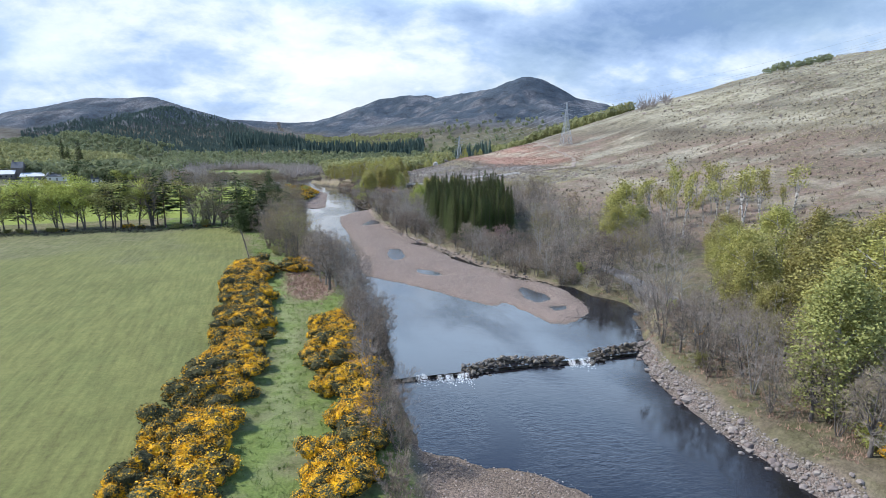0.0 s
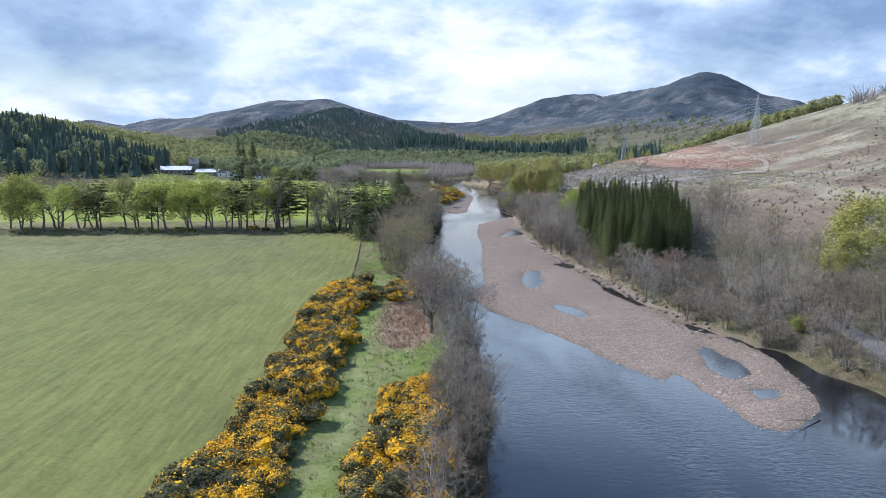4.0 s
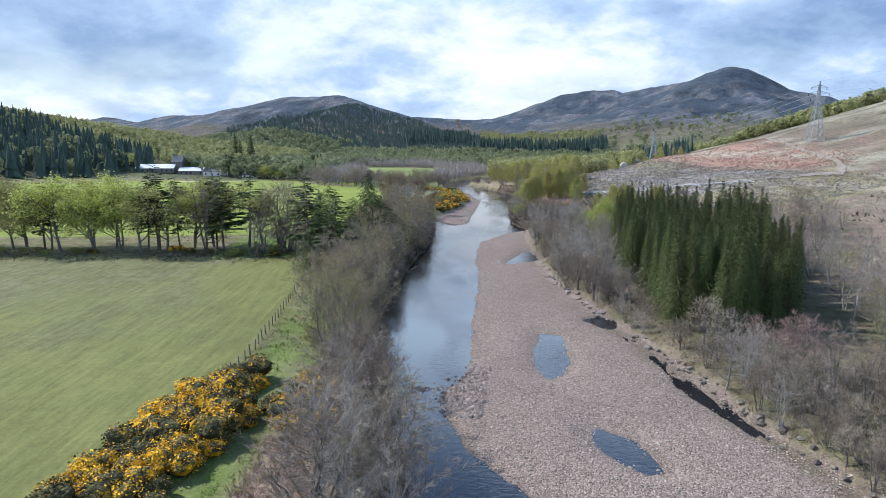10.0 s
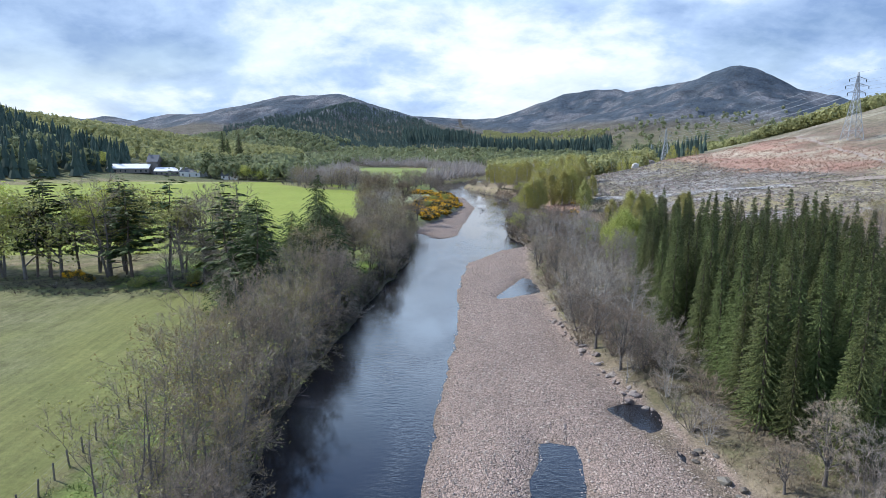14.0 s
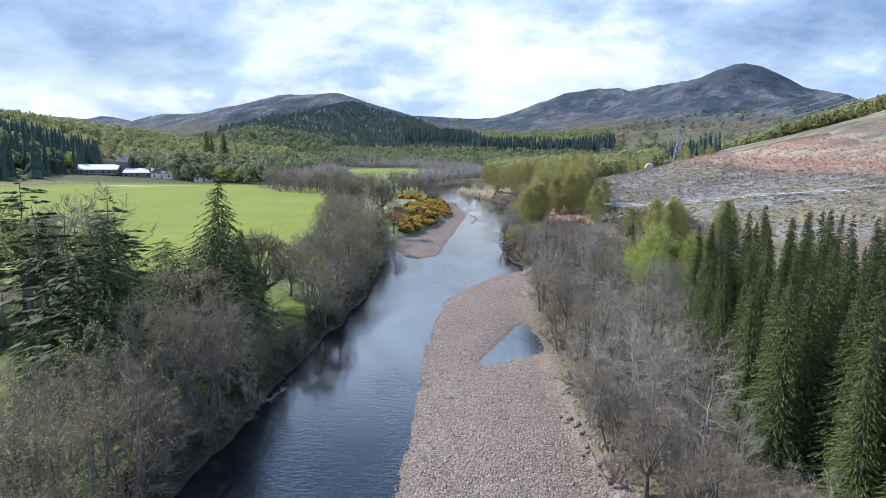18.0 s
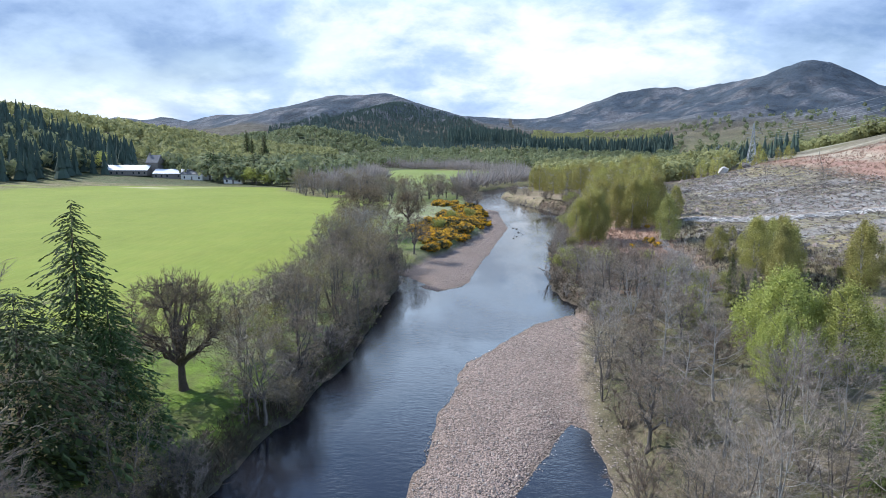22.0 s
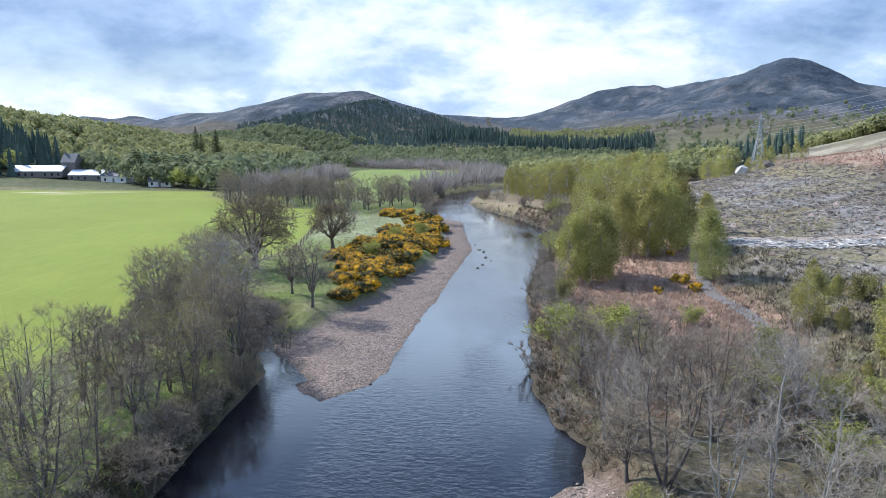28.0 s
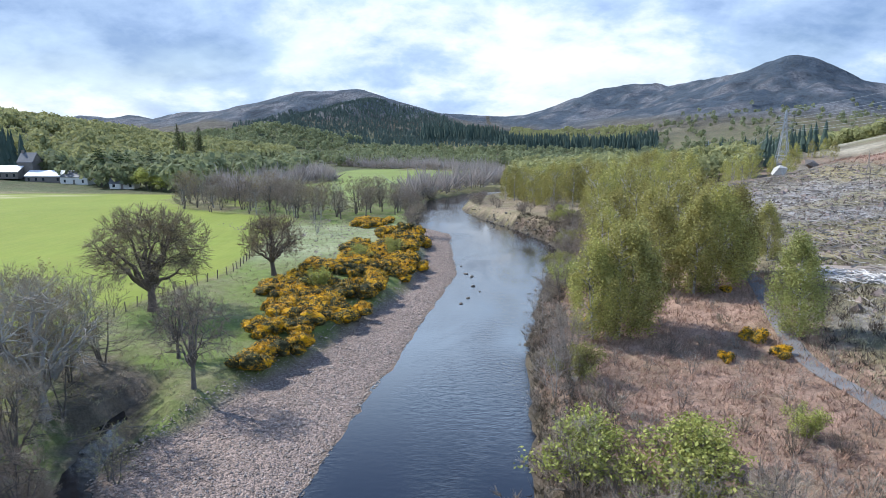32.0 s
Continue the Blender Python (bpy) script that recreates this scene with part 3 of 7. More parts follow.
        nz = nz - 0.35 * smooth((70.5 - ny) / 3.0) * smooth((3 - no) / 3)
        z[near] = nz
    return z


GRID = {}


def ground_at(x, y):
    """The height of the built ground sheet at a spot."""
    xs, ys, z = GRID["x"], GRID["y"], GRID["z"]
    i, j = int(np.searchsorted(xs, x)) - 1, int(np.searchsorted(ys, y)) - 1
    u, v = (x - xs[i]) / (xs[i + 1] - xs[i]), (y - ys[j]) / (ys[j + 1] - ys[j])
    return float((z[j, i] * (1 - u) + z[j, i + 1] * u) * (1 - v) + (z[j + 1, i] * (1 - u) + z[j + 1, i + 1] * u) * v)


def spaced(dense_from, dense_to, step, lo, hi, grow, most):
    c = list(np.arange(dense_from, dense_to + 0.01, step))
    s, p = step, c[-1]
    while p < hi:
        s = min(s * grow, most if p < 2600 else most * 4)
        p += s
        c.append(p)
    s, p = step, c[0]
    while p > lo:
        s = min(s * grow, most if p > -1900 else most * 4)
        p -= s
        c.insert(0, p)
    return np.array(c)


def mesh_object(name, verts, faces, mat, parent=None, shade_smooth=False):
    me = bpy.data.meshes.new(name)
    me.from_pydata(verts, [], faces)
    me.materials.append(mat)
    if shade_smooth:
        me.polygons.foreach_set("use_smooth", np.ones(len(me.polygons), bool))
    ob = new(name, me)
    if parent:
        ob.parent = parent
    return ob


def colour_attr(me, name, rgb):
    a = me.attributes.new(name, "FLOAT_COLOR", "POINT")
    a.data.foreach_set("color", np.c_[np.clip(rgb, 0, 1), np.ones(len(rgb))].astype(np.float32).ravel())


def number_attr(me, name, v):
    a = me.attributes.new(name, "FLOAT", "POINT")
    a.data.foreach_set("value", np.clip(v, 0, 1).astype(np.float32))


def build_ground():
    xs = spaced(-14, 74, 1.1, -4200, 4200, 1.09, 22)
    ys = spaced(26, 402, 1.15, -420, 4850, 1.075, 20)
    gx, gy = [a.ravel() for a in np.meshgrid(xs, ys)]
    gz = height(gx, gy)
    nx, ny = len(xs), len(ys)
    GRID.update(x=xs, y=ys, z=gz.reshape(ny, nx))
    i = (np.arange(ny - 1)[:, None] * nx + np.arange(nx - 1)[None]).ravel()
    quads = np.stack([i, i + 1, i + nx + 1, i + nx], 1)
    me = bpy.data.meshes.new("ground")
    me.vertices.add(len(gx))
    me.vertices.foreach_set("co", np.stack([gx, gy, gz], 1).astype(np.float32).ravel())
    me.loops.add(quads.size)
    me.loops.foreach_set("vertex_index", quads.astype(np.int32).ravel())
    me.polygons.add(len(quads))
    me.polygons.foreach_set("loop_start", (np.arange(len(quads)) * 4).astype(np.int32))
    me.update(calc_edges=True)
    me.polygons.foreach_set("use_smooth", np.ones(len(quads), bool))
    # what covers it, region by region
    left, right = np.interp(gy, LEFT_Y, LEFT_X), np.interp(gy, RIGHT_Y, RIGHT_X)
    out = np.maximum(left - gx, gx - right)
    n1, n2, n3 = fbm(gx, gy, 1 / 14, 4, 41), fbm(gx, gy, 1 / 60, 4, 43), fbm(gx, gy, 1 / 240, 4, 47)
    tint = np.tile((0.125, 0.125, 0.05), (len(gx), 1))
    patch = np.tile((0.20, 0.165, 0.10), (len(gx), 1))
    rough = np.ones(len(gx))
    stony = np.zeros(len(gx))
    field = np.zeros(len(gx))

    def lay(mask, c, p=None, r=None, s=None, f=None):
        m = np.clip(mask, 0, 1)
        tint[:] = tint * (1 - m[:, None]) + np.array(c) * m[:, None]
        patch[:] = patch * (1 - m[:, None]) + np.array(p or c) * m[:, None]
        for arr, v in ((rough, r), (stony, s), (field, f)):
            if v is not None:
                arr[:] = arr * (1 - m) + v * m

    on_right = smooth((gx - right) / 1.3) * (gy < 900)
    # right bank: withered bracken, heath, felled slopes
    lay(on_right, (0.155, 0.128, 0.088), (0.118, 0.115, 0.056), 1.0)
    lay(on_right * smooth((gy - 276) / 6 + n1) * smooth((372 - gy) / 8) * smooth((72 - gx) / 5), (0.33, 0.22, 0.165), (0.25, 0.175, 0.12), 1.0)
    slope = smooth((gx - 88) / 25)
    lay(on_right * slope, (0.20, 0.175, 0.125), (0.11, 0.095, 0.065), 1.0)
    heath = smooth((gx - 80) / 20 + n1 * 0.5) * smooth((230 - gx + 35 * n2) / 40) * smooth((gy - 60) / 60)
    lay(on_right * heath * 0.8, (0.18, 0.122, 0.098), (0.15, 0.125, 0.085), 1.0)
    felled = inside(gx, gy, [(70, 286), (88, 262), (120, 250), (160, 262), (150, 296), (140, 330), (130, 372), (118, 408), (100, 414), (84, 385), (76, 345)])
    lay(smooth((felled + 4 * n1 + 3) / 8), (0.245, 0.212, 0.155), (0.17, 0.155, 0.09), 1.0, 0.35)
    fell = smooth((felled + 4 * n1 + 3) / 8)
    lay(fell * smooth((fbm(gx, gy, 1 / 16, 4, 83) - 0.02) / 0.18) * 0.85, (0.15, 0.14, 0.075), (0.12, 0.10, 0.065), 1.0, 0.2)
    lay(fell * smooth((fbm(gx, gy, 1 / 9, 4, 84) - 0.14) / 0.12) * 0.8, (0.085, 0.07, 0.055), (0.11, 0.09, 0.07), 1.0, 0.2)
    lay(fell * smooth((fbm(gx, gy, 1 / 20, 4, 85) - 0.05) / 0.15) * 0.85, (0.285, 0.27, 0.265), (0.20, 0.185, 0.17), 1.0, 0.6)
    lay(fell * smooth((fbm(gx, gy, 1 / 24, 4, 86) - 0.12) / 0.15) * 0.85, (0.26, 0.215, 0.125), (0.19, 0.17, 0.085), 0.8, 0.1)
    bend_bank = on_right * smooth((gy - 366) / 8) * smooth((470 - gy) / 20) * smooth((70 - gx) / 6)
    lay(bend_bank, (0.21, 0.165, 0.115), (0.155, 0.14, 0.08), 1.0)
    lay(smooth((inside(gx, gy, [(130, 330), (160, 300), (182, 330), (182, 400), (150, 420), (122, 412)]) + 6 * n1) / 6), (0.26, 0.155, 0.12), (0.29, 0.19, 0.14), 1.0)
    straw = smooth((gx - 235 + 30 * n2) / 40) * (gy < 640)
    lay(straw, (0.255, 0.235, 0.165), (0.115, 0.10, 0.07), 1.0)
    lay(smooth((gy - 520) / 60) * smooth((gx - 60) / 30) * (gy < 1500), (0.10, 0.105, 0.05), (0.14, 0.11, 0.075), 1.0)
    lines = smooth((np.abs(fbm(gx * 0.25 + gy * 0.1, gz * 6.0, 1 / 14, 4, 77)) - 0.12) / 0.2)
    lay(on_right * smooth((gx - 110) / 40) * (1 - lines) * 0.7, (0.35, 0.325, 0.245), (0.27, 0.25, 0.19), 1.0)
    lay(on_right * smooth((gx - 150) / 60) * smooth((fbm(gx * 0.3, gz * 5, 1 / 18, 4, 79) - 0.25) / 0.25) * 0.9, (0.105, 0.092, 0.068), (0.14, 0.115, 0.08), 1.0)
    # left: woodland floor and pasture
    lay(smooth((-20 - gx) / 10) * smooth((gy - 480) / 10), (0.075, 0.09, 0.04), (0.10, 0.095, 0.05), 1.0)
    f1 = inside(gx, gy, FIELD_NEAR)
    f1 = np.where(f1 < -15, np.where((gx < -30) & (gy < 200), 20, -20), f1)
    lay(smooth((f1 + 0.8) / 1.6), (0.150, 0.154, 0.052), (0.128, 0.138, 0.046), 0.22, 0.0, 1.0)
    worn = smooth((f1) / 3) * smooth((gy - 150 + 12 * n1) / 30) * smooth((-8 - gx + 8 * n1) / 20)
    lay(worn * 0.8, (0.118, 0.122, 0.056), (0.165, 0.158, 0.085), 0.7)
    f2 = inside(gx, gy, FIELD_GREEN)
    f2 = np.where(f2 < -15, np.where((gx < -30) & (gx > -205) & (gy > 255) & (gy < 455), 20, -20), f2)
    lay(smooth((f2 + 1) / 2), (0.178, 0.215, 0.036), (0.195, 0.222, 0.04), 0.04, 0.0, 0.45)
    f3 = inside(gx, gy, FIELD_FAR)
    lay(smooth((f3 + 3) / 4), (0.165, 0.21, 0.055), (0.18, 0.205, 0.065), 0.1, 0.0, 0.5)
    for px, py in ((-138, 466), (-120, 470), (-108, 474), (-126, 462)):
        lay(smooth((3.5 - np.hypot((gx - px) / 2.2, gy - py)) / 2), (0.46, 0.40, 0.28))
    bank_green = smooth(out / 2) * (gx < left) * smooth((-0.5 - f1) / 1.5) * smooth((-0.5 - f2) / 1.5) * (gy < 470) * (gx > -30)
    lay(bank_green, (0.135, 0.175, 0.048), (0.17, 0.165, 0.085), 0.8)
    lay(bank_green * smooth((1.6 - np.abs(gx - np.interp(gy, [40, 55, 72, 92, 110, 135], [-2.6, -0.2, 2.1, 3.4, 2.2, 0.5]))) / 1.0) * (gy < 150), (0.14, 0.185, 0.05), (0.20, 0.215, 0.10), 0.6)
    lay(smooth((inside(gx, gy, [(4.6, 107), (8.5, 103), (11, 110), (11.6, 119), (9.5, 129), (5.6, 130), (3.8, 119)]) + 2.2 * n1) / 1.5), (0.285, 0.205, 0.155), (0.23, 0.165, 0.12), 1.0)
    lay(bank_green * smooth((gy - 340) / 15) * smooth((395 - gy) / 8), (0.25, 0.265, 0.15), (0.17, 0.195, 0.085), 0.5)
    lay(bank_green * smooth((gy - 192) / 8) * smooth((238 - gy) / 8), (0.125, 0.185, 0.03), (0.10, 0.10, 0.045), 0.8)
    # bank earth, its colour darkened further for the shade under overhanging trees
    shaded_earth = smooth((3.2 - out + 0.8 * n1) / 1.2) * (out > -1.6) * (gx < left + 1.6) * (gy > 70) * (gy < 288)
    lay(shaded_earth * 0.95, (0.052, 0.043, 0.032), (0.07, 0.068, 0.032), 1.0, 0.1, 0)
    red_bank = smooth((2.2 - out + 0.6 * n1) / 1.0) * (out > 0) * (gx > right) * (gy > 250) * (gy < 400)
    lay(red_bank * 0.9, (0.125, 0.088, 0.07), (0.09, 0.075, 0.05), 1.0, 0.5)
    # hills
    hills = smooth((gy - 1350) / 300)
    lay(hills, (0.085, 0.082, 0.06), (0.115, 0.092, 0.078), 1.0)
    # heather slopes, with distance haze put into the blue of the tint
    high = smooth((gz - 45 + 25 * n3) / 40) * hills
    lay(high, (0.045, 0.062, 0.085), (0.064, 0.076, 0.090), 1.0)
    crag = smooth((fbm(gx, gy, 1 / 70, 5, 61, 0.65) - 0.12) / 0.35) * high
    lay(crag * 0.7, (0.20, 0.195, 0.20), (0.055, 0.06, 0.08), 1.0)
    lay(hills * smooth((95 - gz) / 45) * smooth((gx - 300) / 120) * smooth(n3 + 0.6), (0.15, 0.118, 0.092), (0.105, 0.11, 0.065), 1.0)
    # shingle and river bed
    bars = np.maximum.reduce([inside(gx, gy, b) for b in (BAR_MAIN, BAR_UPPER, BAR_LOWER)])
    shingle = smooth((bars + 1.6) / 1.5) * smooth((1.2 - out) / 1.2)
    lay(np.where(out < 0.3, 1.0, 0.0), (0.062, 0.052, 0.04), (0.08, 0.068, 0.05), 0.6, 0.15, 0)
    lay(shingle, (0.245, 0.188, 0.16), (0.22, 0.17, 0.145), 0.12, 1.0, 0)
    lay(smooth((2.0 - out + 0.6 * n1) / 0.8) * smooth((out + 1) / 1) * (gx > right - 1.5) * (gy < 73), (0.17, 0.135, 0.118), (0.13, 0.11, 0.095), 0.3, 1.0)
    wet = smooth((0.10 - gz) / 0.14) * (bars > -3) * (out < 1)
    lay(wet * 0.75, (0.15, 0.115, 0.085), None, 0.2, 1.0, 0)
    silt = smooth((2.0 - along(gx, gy, BACKWATER)) / 1.5) * (gz > 0.02) * (out < 4)
    mud = smooth((3.4 - along(gx, gy, SIDE_BURN) + 1.2 * n1) / 1.2)
    lay(mud * 0.9, (0.10, 0.078, 0.065), (0.13, 0.105, 0.088), 0.8, 0.3, 0)
    lay(silt * 0.7, (0.13, 0.105, 0.075), (0.12, 0.11, 0.06), 0.6, 0.6)
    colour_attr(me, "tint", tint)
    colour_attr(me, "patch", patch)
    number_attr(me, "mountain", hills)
    number_attr(me, "rough_land", rough)
    number_attr(me, "stony", stony)
    number_attr(me, "field", field)
    me.materials.append(GROUND)
    ob = new("ground", me)
    return tagged(ob, "valley floor of pasture, shingle, bracken slopes and heather hills", "ground", kind="structure")


build_ground()


def water_sheet(name, x0, x1, y0, y1, z, label):
    xs, ys = np.arange(x0, x1 + 0.1, 6.0), np.arange(y0, y1 + 0.1, 6.0)
    v = [(x, y, z) for y in ys for x in xs]
    nx = len(xs)
    f = [(j * nx + i, j * nx + i + 1, (j + 1) * nx + i + 1, (j + 1) * nx + i) for j in range(len(ys) - 1) for i in range(nx - 1)]
    return tagged(mesh_object(name, v, f, WATER), label, "water", kind="structure")


water_sheet("water", -2, 70, 69, 507, 0.0, "dark peaty river with riffles, reflecting a cloudy sky")
water_sheet("water", 0, 54, -45, 69, -0.35, "dark peaty pool below a low weir")


def draped_strip(name, line, width, mat, label, lift=0.06, step=2.0, category="track"):
    pts = []
    for (ax, ay), (bx, by) in zip(line, line[1:]):
        n = max(1, int(math.hypot(bx - ax, by - ay) / step))
        pts += [(ax + (bx - ax) * k / n, ay + (by - ay) * k / n) for k in range(n)]
    pts.append(line[-1])
    p = np.array(pts, float)
    for _ in range(6):
        p[1:-1] = (p[:-2] + 2 * p[1:-1] + p[2:]) / 4
    d = np.gradient(p, axis=0)
    d /= np.linalg.norm(d, axis=1)[:, None]
    side = np.c_[d[:, 1], -d[:, 0]]
    rows, cross = [], np.linspace(-0.5, 0.5, 5)
    for c in cross:
        q = p + side * (c * width + 0.12 * fbm(p[:, 0], p[:, 1], 0.4, 2, 5)[:, None] * (abs(c) > 0.4))
        rows.append(np.c_[q, height(q[:, 0], q[:, 1]) + lift + 0.03 * (0.5 - abs(c))])
    n = len(p)
    v = np.concatenate(rows)
    f = [(r * n + i, r * n + i + 1, (r + 1) * n + i + 1, (r + 1) * n + i) for r in range(4) for i in range(n - 1)]
    return tagged(mesh_object(name, v.tolist(), f, mat, shade_smooth=True), label, category, kind="structure")


draped_strip("road", [(57, 10), (58, 44), (58.6, 63), (59.4, 74), (62, 90), (66, 112), (70, 140)], 3.0, ASPHALT, "grey single-track road among roadside trees", category="road", lift=0.12)
draped_strip("road", [(60, 262), (65.5, 288), (64.6, 294), (64.4, 299), (66, 306), (69, 318), (71, 330)], 1.6, ASPHALT, "worn grey tarmac lane beside bracken", category="road", lift=0.12)
draped_strip("track", [(74, 324), (77, 321), (84, 316.5), (93, 313.5), (104, 311), (125, 304), (150, 290)], 3.0, TRACK, "pale stony forest track across felled ground", lift=0.15)
draped_strip("track", [(150, 288), (158, 300), (166, 318), (172, 336), (177, 356), (181, 380), (184, 406), (196, 420)], 1.9, TRACK, "pale hill track cut across a bracken slope", lift=0.18)

# ---- trees and bushes ----


class Shape:
    """Collects the corners and faces of one mesh."""

    def __init__(self):
        self.v, self.f, self.n = [], [], 0

    def add(self, verts, faces):
        self.v.append(np.asarray(verts, float).reshape(-1, 3))
        self.f += [tuple(int(i) + self.n for i in f) for f in faces]
        self.n += len(self.v[-1])

    def tube(self, pts, radii, sides):
        pts = np.asarray(pts, float)
        d = np.gradient(pts, axis=0)
        d /= np.linalg.norm(d, axis=1)[:, None] + 1e-9
        ref = np.where(np.abs(d[:, 2:3]) > 0.9, [[1.0, 0, 0]], [[0, 0, 1.0]])
        a = np.cross(d, ref)
        a /= np.linalg.norm(a, axis=1)[:, None] + 1e-9
        b = np.cross(d, a)
        ang = np.arange(sides) * 2 * math.pi / sides
        ring = pts[:, None] + np.asarray(radii)[:, None, None] * (np.cos(ang)[None, :, None] * a[:, None] + np.sin(ang)[None, :, None] * b[:, None])
        f = [(k * sides + s, k * sides + (s + 1) % sides, (k + 1) * sides + (s + 1) % sides, (k + 1) * sides + s) for k in range(len(pts) - 1) for s in range(sides)]
        self.add(ring.reshape(-1, 3), f)

    def slivers(self, base, tip, width, rng):
        """Thin tapering twigs."""
        d = tip - base
        side = np.cross(d, rng.normal(size=d.shape))
        side *= (width / (np.linalg.norm(side, axis=1) + 1e-9))[:, None]
        v = np.stack([base - side / 2, base + side / 2, tip], 1).reshape(-1, 3)
        self.add(v, np.arange(len(v)).reshape(-1, 3))

    def leaves(self, at, size, rng, face=None, spread=1.0):
        """Small kite-shaped leaf sprays, facing at random or about outwards."""
        n = len(at)
        nrm = rng.normal(size=(n, 3)) * spread
        if face is not None:
            nrm = nrm + face
        nrm /= np.linalg.norm(nrm, axis=1)[:, None] + 1e-9
        a = np.cross(nrm, rng.normal(size=(n, 3)))
        a /= np.linalg.norm(a, axis=1)[:, None] + 1e-9
        b = np.cross(nrm, a)
        s = (size * rng.uniform(0.6, 1.35, n))[:, None]
        v = np.stack([at - a * s * 0.6, at + b * s * 0.38, at + a * s * 0.6, at - b * s * 0.38], 1).reshape(-1, 3)
        self.add(v, np.arange(len(v)).reshape(-1, 4))

    def mesh(self, name, mat, shade_smooth=False):
        me = bpy.data.meshes.new(name)
        me.from_pydata(np.concatenate(self.v).tolist(), [], self.f)
        me.materials.append(mat)
        if shade_smooth:
            me.polygons.foreach_set("use_smooth", np.ones(len(me.polygons), bool))
        return me


def thing(name, label, category, parts, group="", kind=""):
    """An empty at the base with its parts; parts are (name, mesh, label)."""
    top = tagged(new(name), label, category, group, kind)
    top.empty_display_size = 0.2
    for pname, me, plabel in parts:
        ob = new(pname, me)
        ob.parent = top
        if plabel:
            tagged(ob, plabel)
    return top


def unit(v):
    return v / (np.linalg.norm(v) + 1e-9)


def skeleton_of(rng, stems, trunk, kids, ratio, lift, wander, angle, lean=0.12):
    """Branching limbs for a tree of height about 1: tubes by level, and the ends that carry twigs."""
    tubes, ends = [], []

    def grow(p, d, length, radius, level):
        n = (4, 4, 3, 2)[level]
        pts, rad = [p], [radius]
        for k in range(n):
            d = unit(d + rng.normal(size=3) * wander + np.array([0, 0, lift[level]]))
            p = p + d * length / n
            pts.append(p)
            rad.append(max(radius * (1 - 0.6 * (k + 1) / n), 0.002))
        tubes.append((np.array(pts), np.array(rad), level))
        if level == len(kids):
            ends.extend((pts[k], unit(pts[k] - pts[k - 1])) for k in range(1, n + 1))
            return
        if level == len(kids) - 1:
            ends.append((pts[n], d))
        m = kids[level]
        for k in range(m):
            t = 0.38 + 0.62 * (k + rng.uniform(0, 1)) / m if level else (trunk + (1 - trunk) * (k + rng.uniform(0, 0.9)) / m)
            s = min(int(t * n), n - 1)
            q = pts[s] + (pts[s + 1] - pts[s]) * (t * n - s)
            axis = unit(pts[s + 1] - pts[s])
            turn = unit(np.cross(axis, rng.normal(size=3)))
            a = radians(rng.uniform(*angle))
            grow(q, unit(axis * math.cos(a) + turn * math.sin(a)), length * rng.uniform(*ratio) * (1.12 - 0.35 * t), radius * (0.62 - 0.28 * t), level + 1)

    for s in range(stems):
        a = rng.uniform(0, 6.28)
        off = np.array([math.cos(a), math.sin(a), 0]) * (0.03 if stems > 1 else 0)
        d = unit(np.array([math.cos(a) * lean, math.sin(a) * lean, 1.0]))
        grow(off, d, rng.uniform(0.6, 0.72), 0.012 / math.sqrt(stems) + 0.004, 0)
    return tubes, ends


def finish(tubes, ends, h):
    top = max(e[0][2] for e in ends)
    k = 1.0 / (top * 1.06)
    return [(p * k * h, r * h, lv) for p, r, lv in tubes], [(e * k * h, d) for e, d in ends]


def limbs(tubes, thick=1.0, most=2):
    s = Shape()
    for p, r, lv in tubes:
        if lv <= most:
            s.tube(p, r * thick, (7, 5, 3)[lv])
    return s


def bare_tree(seed, h, twig=TWIG, bark=BARK, stems=1, wide=1.0, dense=7, kids=(6, 5, 4), name="bare_tree", label="", leaf=None, leaf_n=4, leaf_size=0.3, width=0.021, droop=0.0, trunk=0.3, angle=(28, 62)):
    rng = np.random.default_rng(seed)
    tubes, ends = finish(*skeleton_of(rng, stems, trunk, kids, (0.5, 0.72), (0.0, 0.10, 0.07 - droop * 0.1, 0.02 - droop * 0.25), 0.11, angle), h)
    tubes = [(p * (wide, wide, 1), r, lv) for p, r, lv in tubes]
    ends = [(e * (wide, wide, 1), d) for e, d in ends]
    at, dr = np.array([e for e, _ in ends]), np.array([d for _, d in ends])
    at, dr = np.repeat(at, dense, 0), np.repeat(dr, dense, 0)
    out = rng.normal(size=at.shape) * 0.55 + dr + np.array([0, 0, 0.15 - droop])
    out /= np.linalg.norm(out, axis=1)[:, None]
    tip = at + out * (h * rng.uniform(0.04, 0.11, len(at)))[:, None]
    crown = Shape()
    fine = [p for p, r, lv in tubes if lv == 3]
    crown.slivers(np.array([p[0] for p in fine]), np.array([p[1] for p in fine]) * 1.0, np.full(len(fine), 0.0034 * h), rng)
    crown.slivers(np.array([p[1] for p in fine]), np.array([p[2] for p in fine]), np.full(len(fine), 0.0026 * h), rng)
    crown.slivers(at, tip, np.full(len(at), width) * rng.uniform(0.6, 1.3, len(at)), rng)
    parts = [("trunk", limbs(tubes).mesh("trunk", bark, True), ""), ("crown", crown.mesh("crown", twig), "")]
    if leaf:
        fol = Shape()
        src = tip[:: max(1, dense // leaf_n)]
        fol.leaves(src + rng.normal(size=src.shape) * h * 0.022, np.full(len(src), leaf_size), rng)
        parts.append(("foliage", fol.mesh("foliage", leaf), ""))
    return thing(name, label, "tree", parts)


